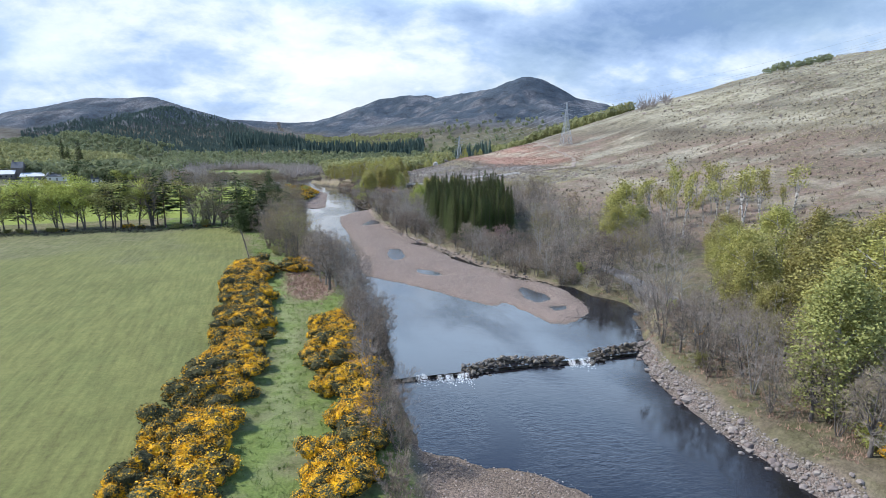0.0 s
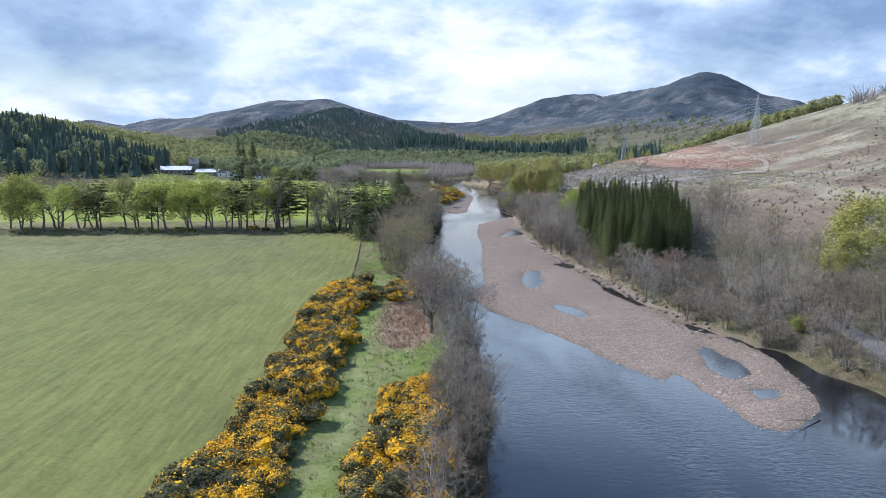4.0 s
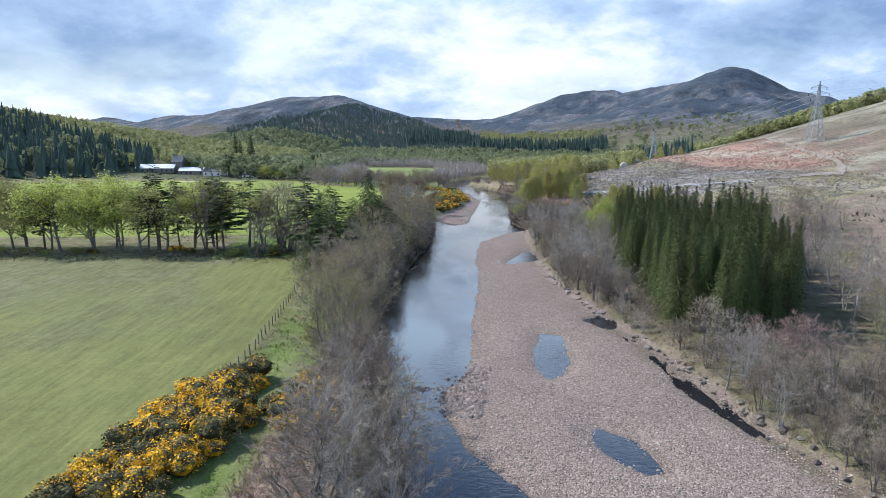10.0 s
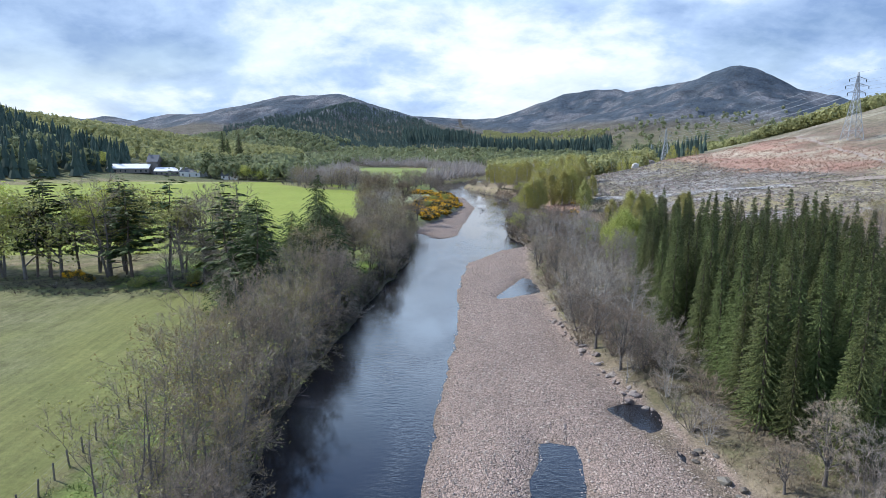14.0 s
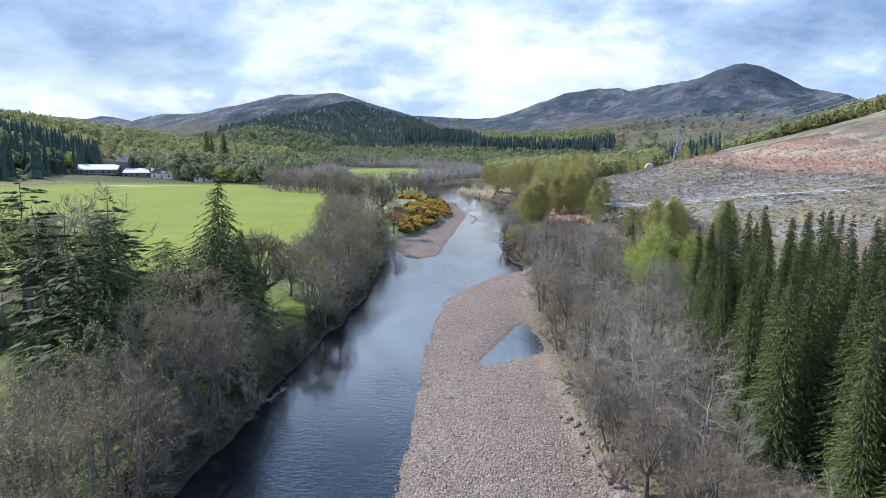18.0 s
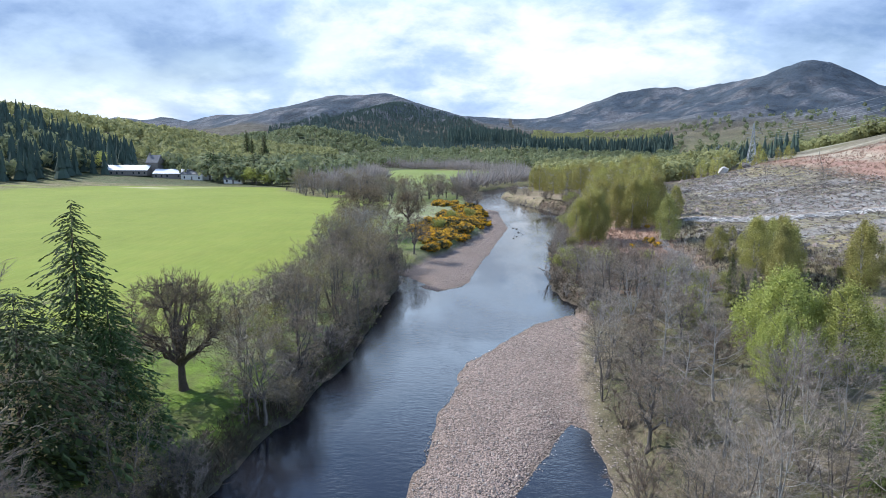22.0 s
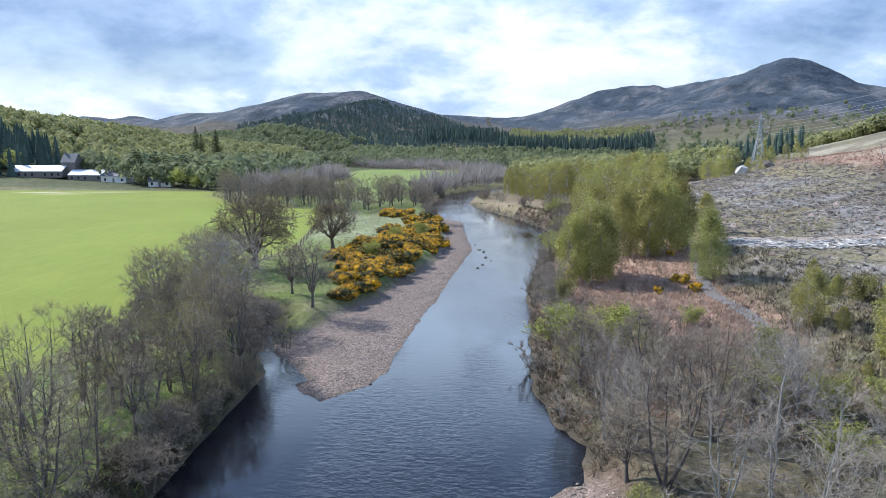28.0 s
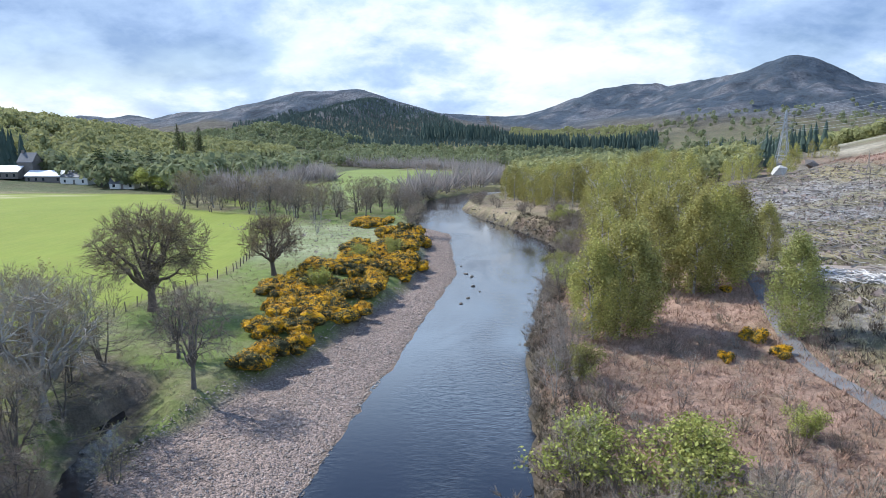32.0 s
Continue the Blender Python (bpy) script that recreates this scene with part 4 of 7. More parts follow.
def crowned_tree(seed, h, twig=TWIG, bark=BARK, stems=1, wide=0.36, low=0.18, fork=0.24, mains=9, mids=60, ends=330, per=9, width=0.03, girth=0.016, name="bare_tree", label="", leaf=None, leaf_share=0.3, leaf_size=0.2, shell=0.62):
    """A leafless tree: forked limbs that fill a rounded crown, ever finer, out to the twigs."""
    rng = np.random.default_rng(seed)
    mid_z, tall = (low + 1) / 2 * h, (1 - low) / 2 * h
    size = np.array([wide * h, wide * h, tall])
    lumps = rng.normal(size=(5, 3))
    lumps /= np.linalg.norm(lumps, axis=1)[:, None]

    def in_crown(n, a, b):
        d = rng.normal(size=(n, 3))
        d /= np.linalg.norm(d, axis=1)[:, None]
        d[:, 2] = np.where(d[:, 2] < -0.65, -d[:, 2], d[:, 2])
        swell = 0.82 + 0.22 * np.clip((d @ lumps.T).max(1), 0, 1)
        return np.array([0, 0, mid_z]) + d * size * (rng.uniform(a, b, n) * swell)[:, None]

    def bend(p, q, n, up, wiggle):
        t = np.linspace(0, 1, n)[:, None]
        via = (p + q) / 2 + np.array([0, 0, up * np.linalg.norm(q - p)])
        pts = (1 - t) ** 2 * p + 2 * t * (1 - t) * via + t * t * q
        return pts + rng.normal(size=pts.shape) * wiggle * np.sin(t * math.pi) ** 0.5

    wood, crown = Shape(), Shape()
    joints, thick = [], []
    forks = []
    for s in range(stems):
        a = s * 6.283 / stems + rng.uniform(-0.4, 0.4)
        foot = np.array([math.cos(a), math.sin(a), 0]) * (0.0 if stems == 1 else 0.035 * h)
        top = foot * (1 if stems == 1 else 2.4) + np.array([rng.normal() * 0.012, rng.normal() * 0.012, fork * rng.uniform(0.85, 1.1)]) * h
        pts = bend(foot, top, 4, 0, 0.006 * h)
        r = girth * h / math.sqrt(stems)
        wood.tube(pts, [r * 1.45, r * 1.1, r, r * 0.9], 8)
        forks.append((top, r))
    for k in range(mains):
        q = in_crown(1, shell * 0.85, shell * 1.2)[0]
        if k < stems:
            q = np.array([forks[k][0][0] * 1.5, forks[k][0][1] * 1.5, mid_z + tall * rng.uniform(0.45, 0.7)])
        top, r = forks[k % stems]
        pts = bend(top, q, 7, 0.10, 0.017 * h)
        rad = np.linspace(0.66 * r, 0.16 * r, 7)
        wood.tube(pts, rad, 5)
        joints += list(pts[1:])
        thick += list(rad[1:])
    joints, thick = np.array(joints), np.array(thick)
    j2, t2 = [], []
    for q in in_crown(mids, 0.55, 0.92):
        lower = joints[:, 2] < q[2] + 0.02 * h
        dist = np.linalg.norm(joints - q, axis=1) + np.where(lower, 0, 0.15 * h)
        i = int(dist.argmin())
        pts = bend(joints[i], q, 4, 0.06, 0.012 * h)
        r = min(thick[i] * 0.75, 0.0045 * h)
        rad = np.linspace(r, 0.4 * r, 4)
        wood.tube(pts, rad, 4)
        j2 += list(pts[1:])
        t2 += list(rad[1:])
    j2, t2 = np.array(j2), np.array(t2)
    at, out = [], []
    for q in in_crown(ends, 0.45, 1.0):
        i = int(np.linalg.norm(j2 - q, axis=1).argmin())
        pts = bend(j2[i], q, 3, 0.05, 0.012 * h)
        wood.tube(pts, np.array([0.8, 0.65, 0.4]) * min(t2[i], 0.0026 * h), 3)
        d = unit(q - j2[i]) * 0.9 + unit((q - [0, 0, mid_z]) / size) * 0.5
        for p in (pts[1], (pts[1] + pts[2]) / 2, pts[2]):
            at.append(p)
            out.append(d)
    at, out = np.repeat(np.array(at), per // 3, 0), np.repeat(np.array(out), per // 3, 0)
    out = out + rng.normal(size=at.shape) * 0.45 + [0, 0, 0.08]
    out /= np.linalg.norm(out, axis=1)[:, None]
    tip = at + out * (h * rng.uniform(0.035, 0.085, len(at)))[:, None]
    crown.slivers(at, tip, np.full(len(at), width) * rng.uniform(0.6, 1.3, len(at)), rng)
    parts = [("trunk", wood.mesh("trunk", bark, True), ""), ("crown", crown.mesh("crown", twig), "")]
    if leaf:
        src = tip[rng.uniform(size=len(tip)) < leaf_share]
        src = np.repeat(src, 2, 0)
        fol = Shape()
        fol.leaves(src + rng.normal(size=src.shape) * h * 0.014, np.full(len(src), leaf_size), rng)
        parts.append(("foliage", fol.mesh("foliage", leaf), ""))
    return thing(name, label, "tree", parts)


def stemmed_tree(seed, h, twig=TWIG, bark=BARK, stems=3, spread=0.3, branches=10, subs=6, per=8, reach=0.27, bare=0.28, girth=0.017, width=0.018, name="bare_tree", label="", leaf=None, leaf_share=0.3, leaf_size=0.15):
    """A leafless tree of several rising stems with ascending branches, ever finer, out to the twigs."""
    rng = np.random.default_rng(seed)
    wood, crown = Shape(), Shape()
    at, out = [], []
    for s in range(stems):
        a = s * 6.283 / stems + rng.uniform(-0.6, 0.6)
        side = np.array([math.cos(a), math.sin(a), 0])
        lean = spread * rng.uniform(0.35, 1.0) if stems > 1 else 0.05
        tall = h * (rng.uniform(0.72, 0.97) if s else 0.95)
        t = np.linspace(0, 1, 8)[:, None]
        pts = side * (0.02 * h * (stems > 1) + lean * h * (0.75 * t - 0.25 * t * t)) + np.array([0, 0, tall]) * t
        pts = pts + np.cumsum(rng.normal(size=(8, 3)) * [0.010, 0.010, 0.0], axis=0) * h * (t > 0)
        r = girth * h / stems ** 0.45 * rng.uniform(0.8, 1.1)
        rad = r * (1.25 - 1.13 * t[:, 0] ** 0.8)
        wood.tube(pts, rad, 6)
        turn = rng.uniform(0, 6.28)
        for k in range(branches):
            u = bare + (0.97 - bare) * (k + rng.uniform(0, 0.9)) / branches
            i = min(int(u * 7), 6)
            p = pts[i] + (pts[i + 1] - pts[i]) * (u * 7 - i)
            turn += 2.4 + rng.uniform(-0.5, 0.5)
            flat = np.array([math.cos(turn), math.sin(turn), 0]) + side * 0.35 * (stems > 1)
            rise = (u - bare) / (0.97 - bare)
            length = reach * h * (0.3 + 0.75 * math.sin(math.pi * min(0.2 + 0.72 * rise, 1.0))) * rng.uniform(0.65, 1.15)
            d = unit(flat + [0, 0, 0.05 + 0.8 * rise + rng.uniform(-0.15, 0.3)])
            q = [p]
            for _ in range(4):
                d = unit(d + rng.normal(size=3) * 0.2 + [0, 0, 0.06])
                q.append(q[-1] + d * length / 4)
            q = np.array(q)
            br = np.interp(u, np.linspace(0, 1, 8), rad) * 0.5
            wood.tube(q, np.linspace(br, 0.25 * br, 5), 4)
            for m in range(subs):
                v = 0.25 + 0.75 * (m + rng.uniform(0, 0.9)) / subs
                j = min(int(v * 4), 3)
                f = q[j] + (q[j + 1] - q[j]) * (v * 4 - j)
                axis = unit(q[j + 1] - q[j])
                e = unit(axis + unit(np.cross(axis, rng.normal(size=3))) * rng.uniform(0.5, 0.95) + [0, 0, 0.15])
                l = length * rng.uniform(0.25, 0.5) * (1.15 - 0.5 * v)
                g = f + e * l * 0.5 + rng.normal(size=3) * 0.05 * l
                w = f + e * l + [0, 0, 0.06 * l]
                wood.tube([f, g, w], np.array([0.5, 0.36, 0.2]) * min(br, 0.0032 * h), 3)
                for c in np.linspace(0.25, 1.0, per):
                    at.append(f + (w - f) * c)
                    out.append(e)
    at, out = np.array(at), np.array(out)
    out = out + rng.normal(size=at.shape) * 0.5 + [0, 0, 0.06]
    out /= np.linalg.norm(out, axis=1)[:, None]
    tip = at + out * (h * rng.uniform(0.03, 0.095, len(at)))[:, None]
    crown.slivers(at, tip, np.full(len(at), width) * rng.uniform(0.6, 1.35, len(at)), rng)
    parts = [("trunk", wood.mesh("trunk", bark, True), ""), ("crown", crown.mesh("crown", twig), "")]
    if leaf:
        src = np.repeat(tip[rng.uniform(size=len(tip)) < leaf_share], 3, 0)
        fol = Shape()
        fol.leaves(src + rng.normal(size=src.shape) * h * 0.013, np.full(len(src), leaf_size), rng)
        parts.append(("foliage", fol.mesh("foliage", leaf), ""))
    return thing(name, label, "tree", parts)


def leafy_tree(seed, h, leaf, bark=BARK, stems=1, wide=1.0, kids=(7, 5, 3), per=7, size=0.34, droop=0.0, trunk=0.3, name="broadleaf_tree", label="", angle=(30, 65), puff=0.035):
    rng = np.random.default_rng(seed)
    tubes, ends = finish(*skeleton_of(rng, stems, trunk, kids, (0.5, 0.7), (0.0, 0.12, 0.05, 0.0 - droop * 0.3), 0.1, angle), h)
    tubes = [(p * (wide, wide, 1), r, lv) for p, r, lv in tubes]
    at = np.array([e for e, _ in ends]) * (wide, wide, 1)
    at = np.repeat(at, per, 0)
    at = at + rng.normal(size=at.shape) * h * puff
    if droop:
        at[:, 2] -= np.abs(rng.normal(size=len(at))) * h * droop
    at = at[at[:, 2] > 0.06 * h]
    fol = Shape()
    mid = np.array([0, 0, 0.55 * h])
    face = (at - mid) / (np.linalg.norm(at - mid, axis=1)[:, None] + 1e-9)
    fol.leaves(at, np.full(len(at), size), rng, face * 0.8)
    return thing(name, label, "tree", [("trunk", limbs(tubes).mesh("trunk", bark, True), ""), ("crown", fol.mesh("crown", leaf), "")])


def weeping_birch(seed, h, leaf=LEAF_BIRCH, wide=0.27, stems=1, clumps=100, per=150, size=0.172, label="", low=0.05, name="birch_tree", bark=BIRCH_BARK, bark_label="pale birch bark"):
    """A tree with an upright egg-shaped crown of hanging sprays."""
    rng = np.random.default_rng(seed)
    wood, fol = Shape(), Shape()
    for k in range(stems):
        a, lean = rng.uniform(0, 6.28), (0.02 if stems == 1 else 0.10) * h
        top = np.array([math.cos(a) * lean, math.sin(a) * lean, h * rng.uniform(0.84, 0.95)])
        foot = np.array([math.cos(a), math.sin(a), 0]) * (0.0 if stems == 1 else 0.35)
        ts = np.linspace(0, 1, 6)[:, None]
        pts = foot + (top - foot) * ts + rng.normal(size=(6, 3)) * 0.008 * h * (ts > 0)
        wood.tube(pts, np.linspace(0.014 * h, 0.003 * h, 6) / math.sqrt(stems), 6)
        for _ in range(22 // stems):
            t = rng.uniform(0.2, 0.9)
            p = foot + (top - foot) * t
            b = rng.uniform(0, 6.28)
            r = wide * h * (1 - abs(t - 0.45)) * rng.uniform(0.5, 0.9)
            q = p + np.array([math.cos(b) * r, math.sin(b) * r, r * rng.uniform(0.5, 1.1)])
            wood.tube([p, (p + q) / 2 + [0, 0, 0.05 * r], q], [0.005 * h, 0.0035 * h, 0.001 * h], 3)
    t = rng.uniform(0, 1, clumps) ** 0.85
    z = low * h + t * (1 - low) * h * 0.95
    prof = np.sin(np.clip(t * 0.88 + 0.12, 0, 1) * math.pi) ** 0.7
    ang = np.arange(clumps) * 2.399 + rng.uniform(-0.5, 0.5, clumps)
    rad = wide * h * prof * np.sqrt(rng.uniform(0.2, 1, clumps))
    mid = np.c_[rad * np.cos(ang), rad * np.sin(ang), z]
    at = np.repeat(mid, per, 0) + rng.normal(size=(clumps * per, 3)) * np.array([0.029, 0.029, 0.06]) * h
    at[:, 2] -= np.abs(rng.normal(size=len(at))) * 0.03 * h
    at = at[at[:, 2] > 0.5]
    out = at - [0, 0, 0.5 * h]
    out /= np.linalg.norm(out, axis=1)[:, None]
    fol.leaves(at, np.full(len(at), size), rng, out * 0.8)
    return thing(name, label, "tree", [("trunk", wood.mesh("trunk", bark, True), bark_label), ("crown", fol.mesh("crown", leaf), "")])


def conifer(seed, h, leaf=NEEDLE, levels=70, around=12, wide=0.17, skirt=0.05, droop=0.6, ragged=0.2, name="spruce", label="", power=0.85, frond=0.096, bark=DARK_BARK):
    rng = np.random.default_rng(seed)
    tr = Shape()
    zs = np.linspace(0, h * 0.99, 6)
    tr.tube(np.c_[rng.normal(size=6) * 0.004 * h, rng.normal(size=6) * 0.004 * h, zs], 0.014 * h * (1 - zs / h) + 0.012, 6)
    fol = Shape()
    at, axis, size = [], [], []
    for k in range(levels):
        t = skirt + (0.985 - skirt) * (k / (levels - 1)) ** 0.92
        reach = wide * h * (1 - t) ** power + 0.012 * h
        for j in range(around if t < 0.8 else max(4, around - 3)):
            a = 6.283 * (j + rng.uniform(-0.35, 0.35)) / around + k * 0.7
            r = reach * rng.uniform(1 - ragged * 1.6, 1 + ragged)
            z = t * h + rng.uniform(-1.6, 1.6) * h / levels
            d = np.array([math.cos(a), math.sin(a), 0])
            fall = droop * r * rng.uniform(0.7, 1.3)
            for q in (0.25, 0.42, 0.57, 0.70, 0.82, 0.92, 1.0):
                at.append(np.array([0, 0, z]) + d * r * q - [0, 0, fall * q * q - 0.12 * r * q])
                axis.append(d + np.array([-d[1], d[0], 0]) * rng.uniform(-0.8, 0.8) - [0, 0, 0.25 + 1.1 * droop * q])
                size.append((0.28 - 0.08 * q) * r + 0.018 * h)
    at, axis, size = np.array(at), np.array(axis), np.array(size)[:, None] * frond / 0.17
    axis /= np.linalg.norm(axis, axis=1)[:, None]
    wing = np.cross(axis, [0, 0, 1.0]) + rng.normal(size=axis.shape) * 0.35
    wing /= np.linalg.norm(wing, axis=1)[:, None]
    v = np.stack([at - axis * size * 0.45, at + wing * size * 0.27 - [0, 0, 0.05], at + axis * size * 0.6, at - wing * size * 0.27 - [0, 0, 0.05]], 1).reshape(-1, 3)
    fol.add(v, np.arange(len(v)).reshape(-1, 4))
    return thing(name, label, "tree", [("trunk", tr.mesh("trunk", bark, True), ""), ("crown", fol.mesh("crown", leaf), "")])


def gorse(seed, blossom, mat, label=""):
    """A lumpy spiny bush, about two metres across, with flowering sprays standing off it."""
    rng = np.random.default_rng(seed)
    body, yellow, stems = Shape(), Shape(), Shape()
    bm = bmesh.new()
    bmesh.ops.create_icosphere(bm, subdivisions=2, radius=1.0)
    ball, tris = np.array([v.co[:] for v in bm.verts]), [tuple(v.index for v in f.verts) for f in bm.faces]
    bm.free()
    for k in range(9):
        c = np.array([rng.uniform(-0.75, 0.75), rng.uniform(-0.75, 0.75), rng.uniform(0.25, 1.0)])
        r = rng.uniform(0.38, 0.66)
        body.add(c + ball * r * rng.uniform(0.72, 1.08, (len(ball), 1)) * [1, 1, 0.9], tris)
        n = 130
        d = rng.normal(size=(n, 3))
        d /= np.linalg.norm(d, axis=1)[:, None]
        d[:, 2] = np.where(d[:, 2] < -0.4, -d[:, 2], d[:, 2])
        p = c + d * r * rng.uniform(0.9, 1.12, (n, 1))
        p[:, 2] = np.abs(p[:, 2])
        f = rng.uniform(size=n) < blossom * rng.uniform(0.5, 1.2)
        if f.any():
            yellow.leaves(p[f], np.full(f.sum(), 0.085), rng, d[f])
        if (~f).any():
            body.leaves(p[~f], np.full((~f).sum(), 0.10), rng, d[~f])
    for _ in range(7):
        a, r = rng.uniform(0, 6.28), rng.uniform(0.2, 0.8)
        stems.tube([(0.1 * math.cos(a), 0.1 * math.sin(a), 0), (r * 0.5 * math.cos(a), r * 0.5 * math.sin(a), 0.4), (r * math.cos(a), r * math.sin(a), 0.9)], [0.04, 0.03, 0.015], 4)
    for sh in (body, yellow):
        for v in sh.v:
            v[:, 2] = np.maximum(v[:, 2], 0.0)
    parts = [("woody_base", stems.mesh("woody_base", BARK), ""), ("foliage", body.mesh("foliage", mat), "")]
    if yellow.n:
        parts.append(("blossom", yellow.mesh("blossom", GORSE_YELLOW), "golden yellow flowers"))
    return thing("gorse_bush", label, "bush", parts)


def scrub(seed, twig=TWIG, leaf=None, label="", h=2.5, n=900, name="bare_bush", wide=0.75):
    """A many-stemmed thicket bush."""
    rng = np.random.default_rng(seed)
    stems, crown, parts = Shape(), Shape(), []
    tips = []
    for _ in range(16):
        a, lean = rng.uniform(0, 6.28), rng.uniform(0.1, wide)
        d = unit(np.array([math.cos(a) * lean, math.sin(a) * lean, 1]))
        pts = [np.array([math.cos(a), math.sin(a), 0]) * rng.uniform(0, 0.35)]
        for k in range(3):
            d = unit(d + rng.normal(size=3) * 0.16)
            pts.append(pts[-1] + d * h * rng.uniform(0.2, 0.36))
        stems.tube(pts, [0.02, 0.015, 0.01, 0.004], 3)
        tips += [(pts[k] + (pts[k + 1] - pts[k]) * rng.uniform(), unit(pts[k + 1] - pts[k])) for k in (0, 1, 1, 2, 2, 2) ]
    idx = rng.integers(0, len(tips), n)
    at, d = np.array([tips[i][0] for i in idx]), np.array([tips[i][1] for i in idx])
    o = d + rng.normal(size=d.shape) * 0.6 + [0, 0, 0.2]
    o /= np.linalg.norm(o, axis=1)[:, None]
    tip = at + o * rng.uniform(0.2, 0.6, (n, 1)) * h / 2.5
    crown.slivers(at, tip, np.full(n, 0.026), rng)
    parts = [("woody_base", stems.mesh("woody_base", BARK), ""), ("crown", crown.mesh("crown", twig), "")]
    if leaf:
        fol = Shape()
        fol.leaves(np.repeat(tip, 5, 0) + rng.normal(size=(5 * n, 3)) * 0.12, np.full(5 * n, 0.11), rng)
        parts.append(("foliage", fol.mesh("foliage", leaf), ""))
    return thing(name, label, "bush", parts)


class Kind:
    """Several builds of one kind of tree; each placing uses one, turned and scaled to a height."""

    def __init__(self, builds, height_of, group):
        self.builds, self.h, self.used, self.k = builds, height_of, set(), 0
        for b in builds:
            tagged(b, group=group)

    def put(self, rng, x, y, h, widen=1.0, sink=0.08, which=None):
        b = self.builds[(rng.integers(len(self.builds)) if which is None else which)]
        s = h / self.h
        z = ground_at(x, y) - sink
        m = pose(x, y, z, rng.uniform(-2.5, 2.5), rng.uniform(-2.5, 2.5), rng.uniform(0, 360)) @ Matrix.Diagonal((s * widen, s * widen, s, 1))
        if b not in self.used:
            self.used.add(b)
            b.matrix_basis = m
            return b
        keep = b.matrix_basis.copy()
        b.matrix_basis = Matrix()
        c = copy_thing(b, m)
        b.matrix_basis = keep
        return c


def scatter(rng, n, area, gap, test=None):
    """Up to n spots inside an outline, at least gap metres apart."""
    poly = np.array(area, float)
    lo, hi = poly.min(0), poly.max(0)
    cand = rng.uniform(lo, hi, (n * 14, 2))
    cand = cand[inside(cand[:, 0], cand[:, 1], area) > 0] if (hi - lo).max() < 900 else cand
    got = []
    for x, y in cand:
        if test is not None and not test(x, y):
            continue
        if all((x - a) ** 2 + (y - b) ** 2 > gap * gap for a, b in got):
            got.append((x, y))
            if len(got) >= n:
                break
    return got


ALDER_LABEL = "leafless grey-brown alder on the river bank"
ALDER = Kind(
    [stemmed_tree(100 + k, 10, stems=(3, 4)[k], spread=(0.34, 0.42)[k], branches=(12, 11)[k], subs=7, per=12, reach=0.36, bare=0.14, girth=0.02, label=ALDER_LABEL, name="alder_tree") for k in range(2)]
    + [crowned_tree(106 + k, 10, stems=(1, 3, 2, 1)[k], wide=(0.38, 0.44, 0.40, 0.34)[k], low=(0.1, 0.06, 0.08, 0.12)[k], mids=80, ends=430, per=15, width=0.021, girth=0.02, label=ALDER_LABEL, name="alder_tree") for k in range(4)], 10, "riverside alders")
BIG_BARE = Kind([crowned_tree(150 + k, 11, twig=TWIG, bark=PALE_BARK, stems=(1, 2)[k], wide=(0.52, 0.46)[k], low=0.1, fork=0.16, mains=15, mids=130, ends=650, per=12, width=0.02, girth=(0.03, 0.024)[k], label="wide-crowned bare tree with stout pale limbs", name="bare_tree") for k in range(2)], 11, "big bare trees by the burn")
SALLOW = Kind([stemmed_tree(110 + k, 6, twig=TWIG_PALE, stems=(6, 5)[k], spread=0.55, branches=8, subs=6, per=9, reach=0.4, bare=0.18, width=0.015, label="leafless many-stemmed sallow in a riverside thicket", name="sallow_tree") for k in range(2)], 6, "sallow thicket")
LICHEN = Kind([stemmed_tree(120 + k, 8, twig=TWIG_PALE, bark=PALE_BARK, stems=(1, 4, 2)[k], spread=(0.1, 0.34, 0.28)[k], branches=(18, 10, 13)[k], subs=7, per=11, reach=(0.44, 0.38, 0.42)[k], bare=0.16, width=0.017, label="leafless tree with pale lichened stems and twigs", name="bare_tree") for k in range(3)], 8, "pale bare trees")
BUDDING = Kind([stemmed_tree(140 + k, 10, stems=(2, 4)[k], leaf=(LEAF_OLIVE, LEAF_BUD)[k], leaf_share=(0.3, 0.36)[k], leaf_size=0.12, subs=7, per=11, reach=0.4, bare=0.15, label="riverside tree coming into olive-green leaf", name="budding_tree") for k in range(2)], 10, "budding trees")
OAK = Kind([crowned_tree(160 + k, 12, twig=TWIG_OAK, bark=DARK_BARK, wide=(0.60, 0.56)[k], low=0.12, fork=0.2, mains=17, mids=200, ends=(1600, 1400)[k], per=15, width=0.027, girth=0.036, label="broad spreading oak with bare twiggy crown at the field edge", name="oak_tree") for k in range(2)], 12, "field oaks")
RED_TREE = Kind([bare_tree(180, 6, twig=TWIG_RED, stems=3, wide=1.35, dense=6, width=0.03, kids=(7, 5, 4), trunk=0.15, label="rounded bare tree with reddish twigs", name="red_twigged_tree")], 6, "")
LIME_TREE = Kind([leafy_tree(200 + k, 13, LEAF_LIME, wide=(1.0, 1.15, 0.9)[k], stems=(1, 1, 2)[k], per=16, size=0.28, trunk=0.16, label="tall broadleaf tree in fresh yellow-green leaf", name="broadleaf_tree") for k in range(3)], 13, "trees beyond the near field")
OLIVE_TREE = Kind([leafy_tree(220 + k, 12, LEAF_OLIVE, wide=1.05, per=12, size=0.25, trunk=0.18, label="broadleaf tree in sparse olive spring leaf", name="broadleaf_tree") for k in range(3)], 12, "trees beyond the near field")
